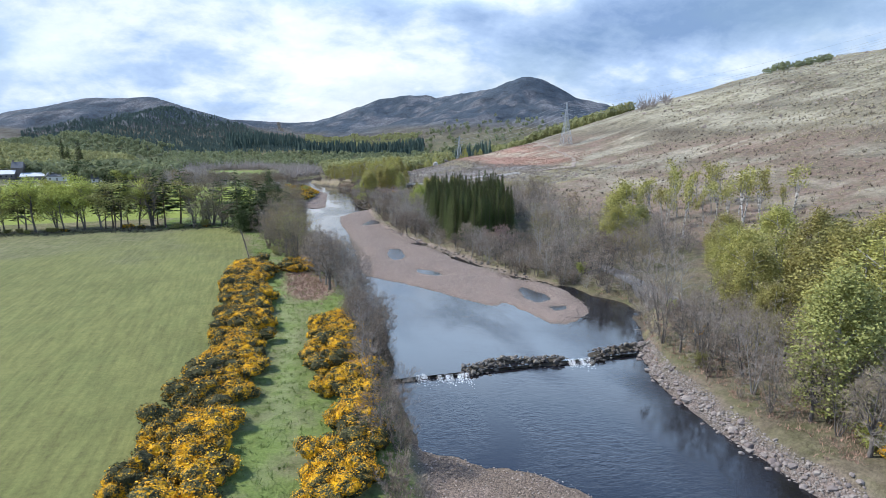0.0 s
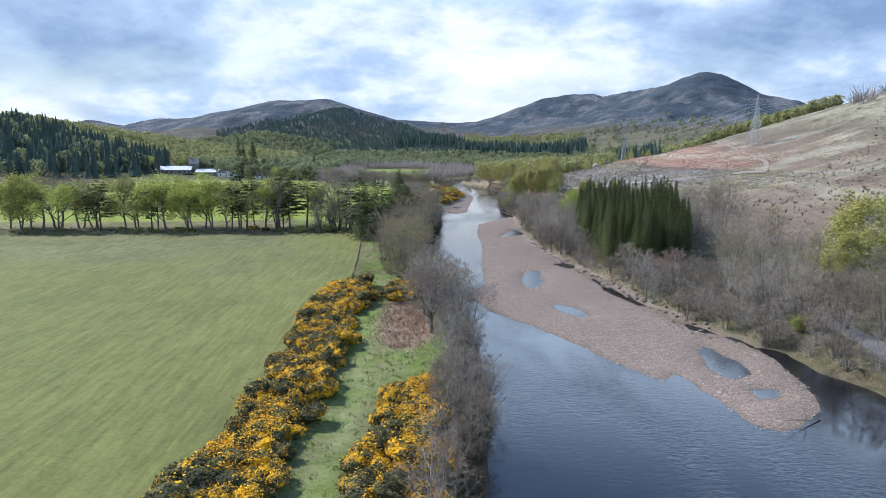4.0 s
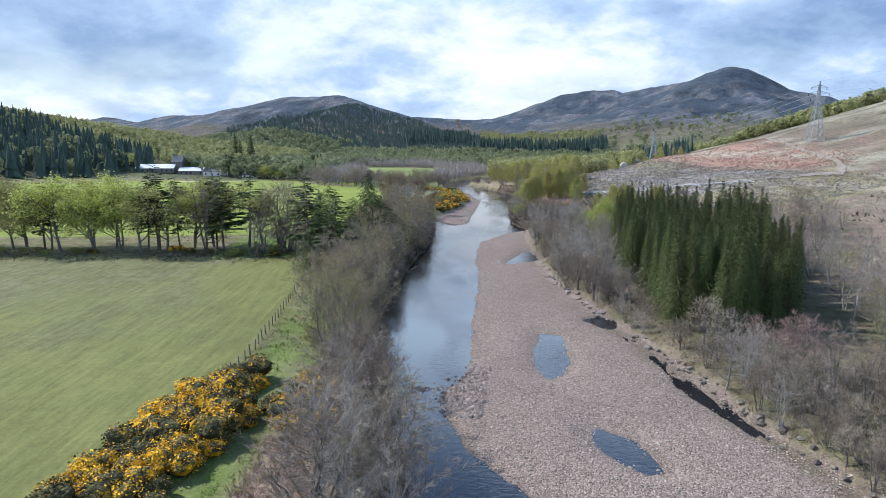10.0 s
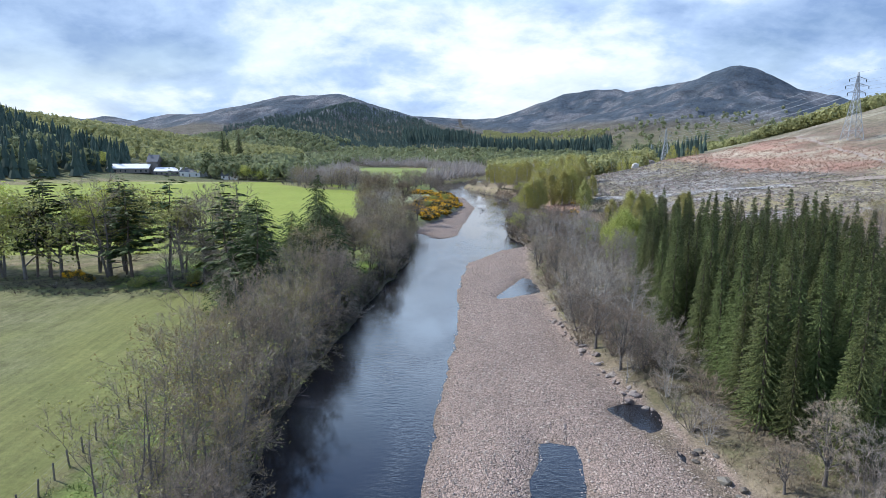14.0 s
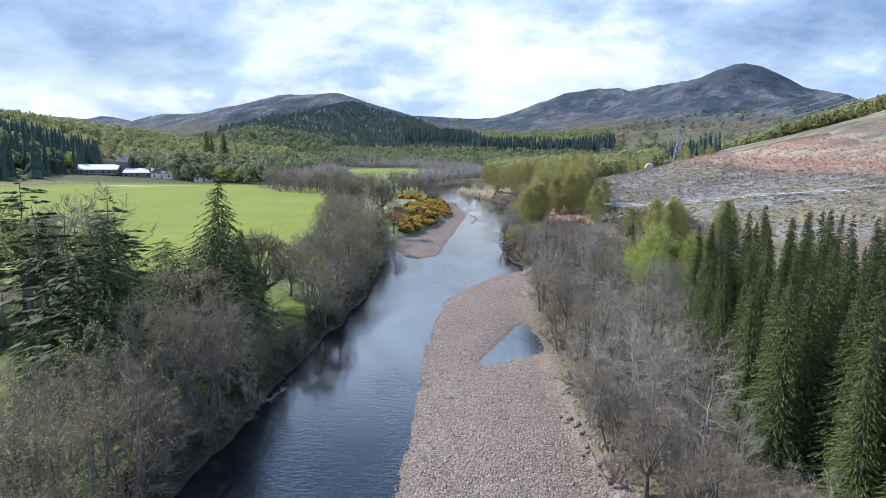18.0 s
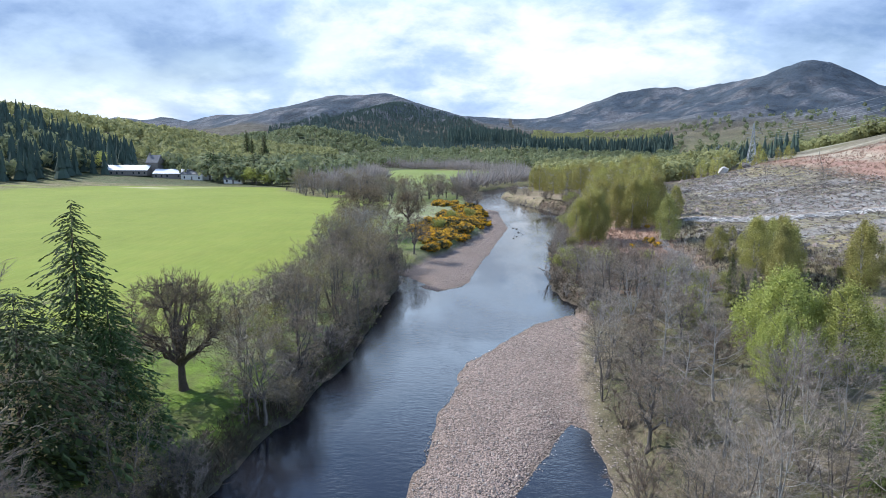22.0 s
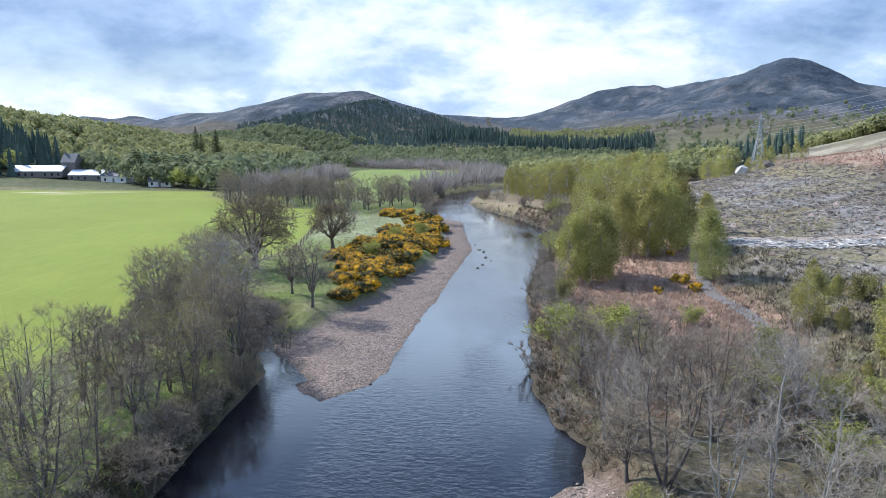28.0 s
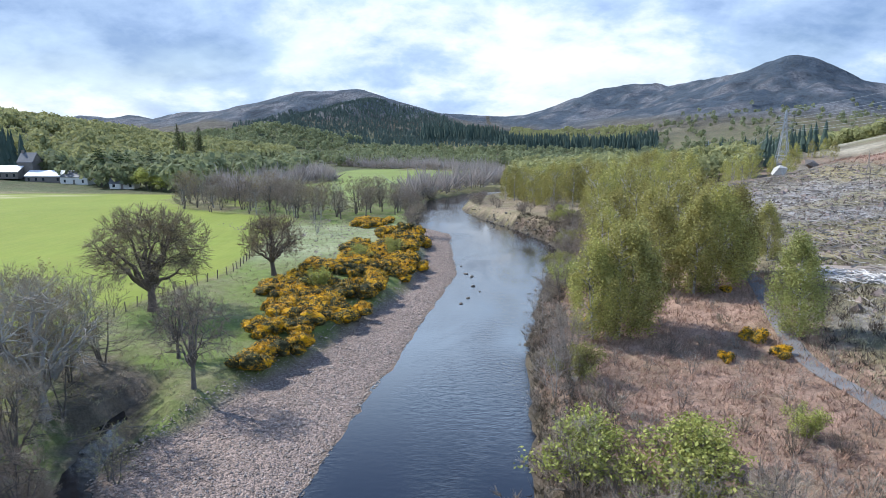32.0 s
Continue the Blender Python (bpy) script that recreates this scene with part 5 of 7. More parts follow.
BIRCH = Kind([weeping_birch(240 + k, 11, (LEAF_BIRCH, LEAF_BIRCH, LEAF_OLIVE, LEAF_BIRCH)[k], (0.24, 0.29, 0.25, 0.33)[k], (1, 2, 1, 3)[k], label="weeping birch in yellow-green spring leaf") for k in range(4)], 11, "birches")
THIN_BIRCH = Kind([leafy_tree(260 + k, 11, LEAF_BIRCH, bark=BIRCH_BARK, wide=0.5, kids=(6, 3, 3), per=4, size=0.3, trunk=0.5, label="slender pale-stemmed birch with sparse leaf", name="birch_tree") for k in range(2)], 11, "birches")
BROAD_WILLOW = Kind([weeping_birch(296, 9, LEAF_BRIGHT, 0.5, 3, 150, 130, 0.16, "broad rounded willow in fresh bright green leaf", name="willow_tree", bark=BARK, bark_label="")], 9, "willows")
SPRUCE = Kind([conifer(300 + k, 15, levels=84, around=13, frond=0.07, droop=0.25, ragged=(0.18, 0.25, 0.2, 0.3)[k], wide=(0.15, 0.135, 0.16, 0.145)[k], label="dark green plantation spruce", name="spruce_tree") for k in range(4)], 15, "spruce plantation")
FIR = Kind([conifer(320 + k, 18, leaf=NEEDLE_FIR, levels=60, around=14, wide=0.27, skirt=0.04, droop=0.45, ragged=0.45, power=0.7, frond=0.085, label="tall dark fir with layered drooping boughs", name="fir_tree") for k in range(2)], 18, "tall firs by the river")
YEW = Kind([conifer(330 + k, 14, leaf=NEEDLE_FIR, levels=60, around=16, wide=(0.36, 0.42)[k], skirt=0.06, droop=0.35, ragged=0.5, power=(0.5, 0.42)[k], frond=0.07, label="broad dark evergreen with spreading boughs", name="yew_tree") for k in range(2)], 14, "dark evergreens by the river")
PINE = Kind([conifer(340 + k, 16, leaf=NEEDLE_FIR, levels=20, around=6, wide=0.25, skirt=0.28, droop=0.1, ragged=0.45, power=0.5, frond=0.2, label="open-crowned larch with tiered branches", name="larch_tree") for k in range(2)], 16, "larches")
GORSE = Kind([gorse(400 + k, (0.7, 0.55, 0.8)[k], GORSE_FULL, "gorse bush in full golden flower on the bank") for k in range(3)], 1.7, "flowering gorse")
GORSE_DULL = Kind([gorse(410 + k, (0.08, 0.2)[k], GORSE_SPARSE, "gorse bush with few yellow flowers") for k in range(2)], 1.7, "gorse past flower")
SCRUB = Kind([scrub(420 + k, (TWIG, TWIG_PALE, TWIG)[k], None, "leafless grey-brown thicket bush", 2.6) for k in range(3)], 2.6, "bare thicket")
SCRUB_GREEN = Kind([scrub(440 + k, TWIG, (LEAF_BRIGHT, LEAF_OLIVE)[k], "bush in fresh green leaf", 2.6, name="leafy_bush") for k in range(2)], 2.6, "leafing bushes")


def dry(x, y, least=0.25):
    """Above the water, and clear of the old oak by the fence and the glade before it."""
    return ground_at(x, y) > least and (x - 3.8) ** 2 + (y - 224) ** 2 > 26 and not (4.0 < x < 12.5 and 206 < y < 222 and x > 4.5 + (222 - y) * 0.1)


def plant(seed, kinds, n, area, gap, hs, widen=(0.9, 1.15), wet_ok=False):
    rng = np.random.default_rng(seed)
    for x, y in scatter(rng, n, area, gap, None if wet_ok else dry):
        k = kinds[rng.integers(len(kinds))]
        h = rng.uniform(*hs)
        k.put(rng, x, y, min(h, 3.3) if k in (SCRUB, SCRUB_GREEN) else h, rng.uniform(*widen))


R = np.random.default_rng(5)

# left bank beside the lower pool: low alder thicket at the water's edge
plant(11, [ALDER, ALDER, LICHEN], 26, [(8.5, 48), (12.5, 50), (14.5, 70), (17.5, 92), (18, 110), (13, 112), (12, 92), (10.5, 72)], 2.0, (4.2, 6.8))
plant(12, [SCRUB], 16, [(8, 40), (11, 40), (13.5, 66), (11, 70)], 1.3, (2.0, 3.2))
# the stand by the riffle
plant(13, [ALDER, ALDER, LICHEN], 17, [(11, 108), (17.5, 106), (17, 124), (14, 134), (9.5, 134), (10, 120)], 2.3, (7.5, 10))
# fence side strip up to the firs
plant(14, [ALDER, ALDER, ALDER, BUDDING, BUDDING], 40, [(7, 137), (12, 134), (9, 150), (8.4, 165), (9.2, 180), (11, 196), (2, 200), (1.2, 180), (1.4, 165), (4.4, 150)], 2.5, (7, 10.5))
plant(15, [SCRUB, SCRUB, SCRUB_GREEN], 14, [(2.5, 150), (8, 138), (8, 160), (10, 190), (-1, 198), (-1.5, 160)], 2.0, (1.5, 2.8))
# tall firs and mixed trees where the hedge meets the river
for x, y, h in ((2.4, 213, 17.6), (5.6, 212.5, 12.5), (-6.5, 207, 14)):
    FIR.put(R, x, y, h)
for x, y, h in ((-3.2, 199.5, 15), (0.6, 203.5, 12.5), (4.4, 204.5, 13.5), (-5.5, 193.5, 7.5)):
    YEW.put(R, x, y, h)
PINE.put(R, -6.5, 197, 17)
PINE.put(R, -1.0, 191, 15)
BUDDING.put(R, 4.6, 199.5, 10.5, 1.25, which=1)
plant(16, [OLIVE_TREE, ALDER, ALDER, BUDDING, ALDER], 26, [(-24, 208), (-2, 204), (10, 196), (12.5, 212), (14.5, 230), (4, 234), (-6, 221), (-24, 218)], 3.4, (5.5, 9))
plant(17, [SCRUB, SCRUB_GREEN], 16, [(-24, 206), (11, 196), (14, 230), (0, 240)], 2.2, (1.5, 2.5))
# the row of trees beyond the near field
row = np.random.default_rng(18)
for k in range(32):
    x = -12 - k * 3.3 + row.uniform(-1.3, 1.3)
    y = 216 + 0.03 * (-x) + row.uniform(-1.8, 5.5)
    kind = (LIME_TREE, OLIVE_TREE, OLIVE_TREE, LIME_TREE, ALDER, PINE)[row.integers(6)]
    kind.put(row, x, y, row.uniform(13.5, 17.5) * (1.1 if kind is PINE else 1.0), row.uniform(1.0, 1.35))
for x, y, h in ((-32, 219, 17), (-44, 217, 18.5), (-47, 218, 17), (-41, 220, 16)):
    PINE.put(R, x, y, h, 0.9)
plant(19, [GORSE_DULL, SCRUB, SCRUB_GREEN], 20, [(-110, 212), (-10, 207), (-10, 213), (-110, 219)], 2.5, (0.8, 1.6), (1.2, 2.0))
GORSE.put(R, -40.8, 217.5, 1.7, 1.5)
# between the bright field and the river
plant(20, [ALDER, BUDDING, ALDER], 46, [(5, 244), (6, 236), (15, 238), (14.6, 262), (14.8, 280), (10, 284), (5, 300), (0.5, 300), (1, 284), (4, 262)], 2.3, (5.5, 8.8))
OAK.put(R, 3.9, 224.3, 10.8, 0.85, which=1)
plant(21, [SCRUB], 16, [(0, 244), (15, 240), (14.6, 280), (4, 300)], 2.2, (1.4, 2.4))
# oaks on the river meadow
OAK.put(R, 0.8, 316.2, 12.2, 1.0, which=0)
OAK.put(R, 8.9, 335, 9.2, 0.95, which=1)
LICHEN.put(R, 4.5, 378, 6.5, 0.9)
ALDER.put(R, 25.2, 383, 7.0, 1.0)
ALDER.put(R, 15.5, 294, 8.4, 1.05, which=2)
BIG_BARE.put(R, 7.4, 288.3, 11, 1.0, which=0)
BIG_BARE.put(R, 3.6, 291.5, 10.5, 0.95, which=1)
BIG_BARE.put(R, 1.5, 284, 9.5, 0.85, which=0)
ALDER.put(R, 11, 301, 7.2, 1.0)
# gorse between field and river, lower reach
for seed, kinds, n, area, hs in (
    (30, (GORSE, GORSE, GORSE_DULL), 140, [(-11, 47), (-9.8, 57), (-7.2, 75), (-6, 100), (-6, 120), (-4, 138), (0.5, 138), (1.5, 128), (-1.2, 112), (-0.6, 92), (-1.4, 72), (-4.2, 57), (-6, 44)], (1.6, 2.9)),
    (31, (GORSE, GORSE, GORSE_DULL), 52, [(1.2, 42), (7.5, 42), (8.6, 52), (9.5, 60), (11, 70), (11.5, 86), (10, 96), (6.5, 92), (5.4, 72), (4.2, 54)], (1.5, 2.9)),
    (32, (GORSE, GORSE, GORSE_DULL), 15, [(4.2, 128), (8.5, 127), (9, 140), (4.5, 141)], (1.6, 2.4)),
    (33, (GORSE, GORSE, GORSE, GORSE_DULL), 130, [(17.5, 297), (14.5, 308), (11.5, 326), (14.5, 341), (16, 366), (20, 384), (26.5, 380), (28.6, 364), (29, 346), (27.5, 332), (24.4, 318), (21.8, 306)], (1.3, 2.3)),
    (34, (GORSE,), 18, [(9, 398), (12, 381), (18, 392), (17, 401)], (1.3, 2.1)),
):
    rng = np.random.default_rng(seed)
    for x, y in scatter(rng, n, area, 0.95, dry):
        kinds[rng.integers(len(kinds))].put(rng, x, y, rng.uniform(*hs), rng.uniform(1.1, 1.6))
plant(35, [SCRUB, SCRUB], 18, [(-8, 60), (-5, 60), (-1, 90), (-1, 134), (-5, 130)], 2.0, (1.2, 1.8))
for x, y in ((19.5, 345), (24, 352), (17.2, 327)):
    SCRUB_GREEN.put(R, x, y, 3.0, 1.0, which=0)
# belt of bare trees round the far side of the bright field
plant(36, [ALDER, ALDER, BUDDING, LICHEN], 75, [(-50, 428), (-40, 418), (-22, 412), (-4, 402), (14, 402), (19, 420), (16, 450), (-10, 450), (-40, 448), (-62, 470), (-70, 478)], 3.2, (6, 10))
# right bank, lower reach
plant(40, [LICHEN, SALLOW, ALDER], 84, [(45, 44), (46, 30), (52, 30), (60, 62), (60, 92), (66, 118), (58, 124), (58.5, 100), (56, 80), (49, 70)], 2.7, (5, 9))
plant(41, [SCRUB, SALLOW, SCRUB_GREEN], 44, [(44, 36), (58, 36), (58, 80), (60, 112), (57, 90), (50, 72), (45, 60)], 1.9, (1.6, 3.0))
for x, y, h, w in ((50.5, 43, 13.5, 1.35), (56, 48, 12, 1.3), (62, 50, 14, 1.4), (66, 57, 14, 1.5), (71, 62, 13, 1.4), (63, 68, 11, 1.3), (68, 76, 11, 1.4), (75, 70, 13, 1.4), (80, 82, 12, 1.4), (57, 58, 8.5, 1.1), (63, 40, 13, 1.3), (72, 48, 14, 1.4), (77, 56, 13, 1.4), (84, 66, 12, 1.4), (73, 84, 10, 1.3), (80, 94, 10, 1.3)):
    BIRCH.put(R, x, y, h, w)
BIRCH.put(R, 83.5, 132, 14.5, 1.3, which=3)
BIRCH.put(R, 79, 129, 10, 1.2, which=1)
plant(42, [THIN_BIRCH], 34, [(92, 118), (112, 108), (128, 140), (122, 168), (98, 160)], 2.6, (9, 14), (0.8, 1.1))
plant(43, [LICHEN, SALLOW, SALLOW, BUDDING, LICHEN], 135, [(62, 112), (70, 100), (90, 110), (92, 150), (86, 190), (104, 210), (98, 240), (82, 220), (78, 178), (70, 150), (62, 142), (58, 128)], 2.6, (5, 8.5))
plant(44, [LICHEN, SALLOW, ALDER, SCRUB], 70, [(51, 112), (57, 106), (64, 124), (62, 142), (50, 152), (45.8, 152), (47.2, 134)], 1.7, (3.2, 6.5))
RED_TREE.put(R, 54.2, 140.5, 6.8, 1.05)
# the spruce plantation
pl = np.random.default_rng(45)
STAND = [(49.2, 160), (52.5, 153), (58, 153), (65, 158.5), (68.5, 167), (72, 176), (76, 196), (73, 206), (66, 210.5), (54.5, 213), (52, 200), (50.5, 186)]
for j in range(28):
    for i in range(15):
        x = 48.2 + (i + 0.5 * (j % 2)) * 2.0 + pl.uniform(-0.5, 0.5)
        y = 153 + j * 2.2 + pl.uniform(-0.5, 0.5)
        if pl.uniform() < 0.04 or inside(np.array([x]), np.array([y]), STAND)[0] < 0:
            continue
        SPRUCE.put(pl, x, y, pl.uniform(10.2, 15.6), pl.uniform(0.74, 0.98))
# grey thicket between shingle and plantation, and upstream of it
plant(46, [SALLOW, LICHEN, ALDER, LICHEN, SCRUB], 105, [(40.5, 176), (46, 170), (49, 186), (55, 214), (64, 246), (60, 268), (46, 276), (43, 276), (42, 270), (43, 256), (40.4, 236), (39.3, 210)], 2.1, (4.5, 8))
plant(47, [SCRUB, LICHEN, SALLOW], 36, [(42, 160), (46.5, 156), (48, 172), (48, 186), (39.6, 200), (39.6, 178)], 1.2, (2.2, 4.6))
plant(48, [SCRUB, LICHEN, SALLOW], 40, [(43.5, 266), (60, 260), (63, 272), (58, 280), (50, 279), (46.5, 300), (44.5, 322), (43.5, 300), (42.5, 284)], 1.9, (2.0, 4.6))
plant(55, [SCRUB, SALLOW, SALLOW], 22, [(46, 282), (62, 280), (64, 298), (50, 303), (47, 300)], 2.6, (1.0, 2.4))
plant(49, [SCRUB_GREEN], 14, [(43, 250), (62, 240), (64, 290), (44, 300)], 4.0, (2.0, 3.2))
BROAD_WILLOW.put(R, 58.4, 234, 9.2, 1.0)
BROAD_WILLOW.put(R, 63.0, 231, 8.2, 0.95)
BROAD_WILLOW.put(R, 56.3, 228.5, 6.5, 0.9)
SCRUB_GREEN.put(R, 44, 281.5, 3.6, 1.2, which=0)
SCRUB_GREEN.put(R, 48.4, 278.5, 4.0, 1.3, which=0)
plant(50, [SPRUCE], 9, [(58, 246), (66, 238), (72, 250), (62, 258)], 2.5, (5, 8))
for x, y, h, w in ((70, 262, 9, 0.8), (72, 265, 9.5, 0.8), (68.5, 258, 8, 0.8), (79, 258, 9, 0.9), (84, 268, 7.5, 0.9), (76, 276, 5, 0.9), (66.5, 304.5, 9.4, 1.05), (48.8, 305.5, 9.5, 1.0), (51.4, 306.4, 11, 1.1), (53, 309.5, 10.5, 1.0), (62, 318.5, 11.5, 1.0), (64.8, 320, 12, 1.0), (59, 321, 10.5, 1.0), (68, 323, 11, 1.0), (74.5, 329, 7.5, 0.9)):
    BIRCH.put(R, x, y, h, w)
# birch wood upstream
FAR_BIRCH = Kind([weeping_birch(290 + k, 11, LEAF_BIRCH, (0.25, 0.31)[k], (1, 2)[k], 60, 52, 0.24, "birch in yellow-green spring leaf in a riverside wood") for k in range(2)], 11, "birch wood")
plant(51, [FAR_BIRCH], 110, [(56, 338), (64, 332), (72, 336), (78, 362), (84, 392), (92, 420), (84, 470), (56, 478), (46, 452), (50, 424), (60, 404), (61, 372), (55, 344)], 3.6, (8.5, 12))
plant(52, [SALLOW, SCRUB, SALLOW, SCRUB_GREEN], 40, [(44.5, 318), (50, 318), (56, 345), (60, 372), (57, 396), (54, 398), (53.5, 372), (49, 342)], 2.0, (2.5, 5.0))
plant(53, [SCRUB, SCRUB, SCRUB, SCRUB, GORSE], 40, [(45, 304), (66, 296), (72, 310), (74, 340), (62, 322), (48, 318)], 2.2, (0.9, 1.8))
plant(54, [FAR_BIRCH], 60, [(60, 480), (110, 440), (150, 470), (190, 520), (170, 600), (90, 600)], 6, (7, 11))


def bank_scrub(seed, ys, xs, sign, y0, y1, n, kinds, hs, back=(-0.6, 3.0)):
    """Low growth overhanging the water along one bank."""
    rng = np.random.default_rng(seed)
    for _ in range(n):
        y = rng.uniform(y0, y1)
        x = np.interp(y, ys, xs) + sign * rng.uniform(*back)
        if ground_at(x, y) > 0.05:
            k, h = kinds[rng.integers(len(kinds))], rng.uniform(*hs)
            k.put(rng, x, y, min(h, 3.3) if k is SCRUB else h, rng.uniform(1.0, 1.5))


bank_scrub(60, LEFT_Y, LEFT_X, -1, 72, 135, 34, [SCRUB], (1.6, 3.0))
bank_scrub(61, LEFT_Y, LEFT_X, -1, 135, 215, 70, [ALDER, BUDDING, ALDER, SCRUB], (1.8, 4.2), (-0.9, 2.0))
bank_scrub(62, LEFT_Y, LEFT_X, -1, 215, 284, 70, [ALDER, BUDDING, ALDER, SCRUB], (1.8, 4.2), (-0.9, 2.0))
bank_scrub(63, RIGHT_Y, RIGHT_X, 1, 262, 345, 52, [SCRUB, SALLOW, SALLOW, LICHEN], (1.5, 3.4))
bank_scrub(64, RIGHT_Y, RIGHT_X, 1, 75, 125, 26, [SCRUB, LICHEN], (1.6, 3.6), (0.5, 4))
bank_scrub(65, LEFT_Y, LEFT_X, -1, 398, 480, 30, [ALDER, SCRUB], (3, 6.5))
bank_scrub(66, RIGHT_Y, RIGHT_X, 1, 345, 470, 30, [SCRUB, ALDER], (2, 4), (2, 6))
plant(67, [SCRUB, SCRUB, SCRUB_GREEN, BIRCH], 34, [(63, 262), (82, 258), (86, 276), (78, 300), (70, 302), (67, 285)], 2.4, (1.2, 3.2))
for x, y, h in ((71, 272, 9), (74, 268, 8), (78, 283, 6.5), (82, 290, 5.5), (69, 284, 6)):
    BIRCH.put(R, x, y, h, 1.0)
for x, y, h in ((48.6, 37, 2.0), (50.2, 38.4, 1.8), (47.2, 35, 1.6), (51.5, 36, 1.9), (54.5, 46.5, 1.4), (55, 68, 1.5)):
    GORSE.put(R, x, y, h, 1.0)

# ---- far woods ----


def far_wood(name, seed, spots, hs, mat, label, conifer_like=False, clumps=72, twiggy=False):
    """Woodland too far off to count: many small crowns in one mesh."""
    rng = np.random.default_rng(seed)
    s = Shape()
    p = np.array(spots, float)
    z = height(p[:, 0], p[:, 1])
    for (x, y), g in zip(p, z):
        h = rng.uniform(*hs)
        if conifer_like:
            r = h * rng.uniform(0.15, 0.22)
            for t0, t1, k in ((0.02, 0.5, 1.0), (0.3, 0.75, 0.72), (0.58, 1.0, 0.45)):
                a = np.arange(6) * 1.047 + rng.uniform(0, 1)
                ring = np.c_[x + r * k * np.cos(a) * rng.uniform(0.7, 1.2, 6), y + r * k * np.sin(a), g + h * t0 + rng.uniform(-0.04, 0.04, 6) * h]
                s.add(np.r_[ring, [[x, y, g + h * t1]]], [(i, (i + 1) % 6, 6) for i in range(6)])
        elif twiggy:
            n = 30
            d = rng.normal(size=(n, 3)) * [0.34, 0.34, 0.3] + [0, 0, 0.62]
            foot = np.array([x, y, g]) + d * [0.45, 0.45, 0.5] * h * rng.uniform(0.5, 1, (n, 1))
            s.slivers(foot, np.array([x, y, g]) + d * h, np.full(n, 0.05 * h), rng)
            s.tube([(x, y, g), (x, y, g + h * 0.6)], [0.02 * h, 0.01 * h], 3)
        else:
            d = rng.normal(size=(clumps, 3))
            d /= np.linalg.norm(d, axis=1)[:, None]
            at = np.array([x, y, g + h * 0.58]) + d * np.array([0.36, 0.36, 0.42]) * h * rng.uniform(0.65, 1.05, (clumps, 1))
            s.leaves(at, np.full(clumps, 1.75 / math.sqrt(clumps) * h * 0.95), rng, d * 2.2)
    return tagged(new(name, s.mesh(name, mat)), label, "woodland", kind="stuff")


def spots_in(seed, n, area, edge=None):
    rng = np.random.default_rng(seed)
    poly = np.array(area, float)
    lo, hi = poly.min(0), poly.max(0)
    c = rng.uniform(lo, hi, (n * 6, 2))
    ok = np.zeros(len(c), bool)
    x, y = c.T
    for (ax, ay), (bx, by) in zip(poly, np.roll(poly, -1, 0)):
        ok ^= ((ay > y) != (by > y)) & (x < (bx - ax) * (y - ay) / (by - ay + 1e-12) + ax)
    return c[ok][:n]


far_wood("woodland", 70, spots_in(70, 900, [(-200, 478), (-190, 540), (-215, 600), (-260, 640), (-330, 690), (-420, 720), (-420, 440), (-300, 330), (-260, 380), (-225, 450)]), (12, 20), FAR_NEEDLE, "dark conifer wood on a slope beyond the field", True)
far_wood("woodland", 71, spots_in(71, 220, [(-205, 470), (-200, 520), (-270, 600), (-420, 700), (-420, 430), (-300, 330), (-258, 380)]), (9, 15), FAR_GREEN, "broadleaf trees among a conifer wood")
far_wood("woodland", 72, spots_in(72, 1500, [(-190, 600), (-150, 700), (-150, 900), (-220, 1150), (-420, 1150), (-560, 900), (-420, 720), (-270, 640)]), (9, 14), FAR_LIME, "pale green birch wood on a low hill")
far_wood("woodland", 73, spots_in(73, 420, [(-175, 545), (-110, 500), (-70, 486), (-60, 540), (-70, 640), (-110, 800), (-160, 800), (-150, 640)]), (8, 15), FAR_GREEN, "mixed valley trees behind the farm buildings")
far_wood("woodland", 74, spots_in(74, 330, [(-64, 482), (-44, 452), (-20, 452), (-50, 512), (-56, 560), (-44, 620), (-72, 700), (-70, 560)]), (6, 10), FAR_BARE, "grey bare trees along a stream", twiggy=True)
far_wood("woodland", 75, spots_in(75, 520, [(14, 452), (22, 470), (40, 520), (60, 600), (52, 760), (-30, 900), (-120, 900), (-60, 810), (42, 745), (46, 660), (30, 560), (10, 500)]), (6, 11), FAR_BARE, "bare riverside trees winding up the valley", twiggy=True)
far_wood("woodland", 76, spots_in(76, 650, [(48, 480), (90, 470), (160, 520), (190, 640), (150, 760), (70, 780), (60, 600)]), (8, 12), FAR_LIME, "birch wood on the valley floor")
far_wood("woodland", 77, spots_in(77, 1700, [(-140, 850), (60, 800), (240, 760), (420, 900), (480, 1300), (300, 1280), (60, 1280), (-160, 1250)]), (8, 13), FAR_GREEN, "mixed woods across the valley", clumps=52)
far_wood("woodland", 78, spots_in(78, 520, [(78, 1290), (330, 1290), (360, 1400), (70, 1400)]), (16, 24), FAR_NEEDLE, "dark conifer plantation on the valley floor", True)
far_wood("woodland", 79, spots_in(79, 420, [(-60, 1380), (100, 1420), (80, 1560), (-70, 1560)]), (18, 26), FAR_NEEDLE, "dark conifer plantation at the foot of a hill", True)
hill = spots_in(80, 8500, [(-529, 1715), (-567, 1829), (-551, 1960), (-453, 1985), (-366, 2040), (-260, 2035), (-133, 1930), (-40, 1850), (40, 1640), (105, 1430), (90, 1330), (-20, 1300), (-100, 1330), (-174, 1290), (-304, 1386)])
far_wood("woodland", 80, hill, (6, 9.5), HAZED_NEEDLE, "conifer forest on the flank of a hill", True)
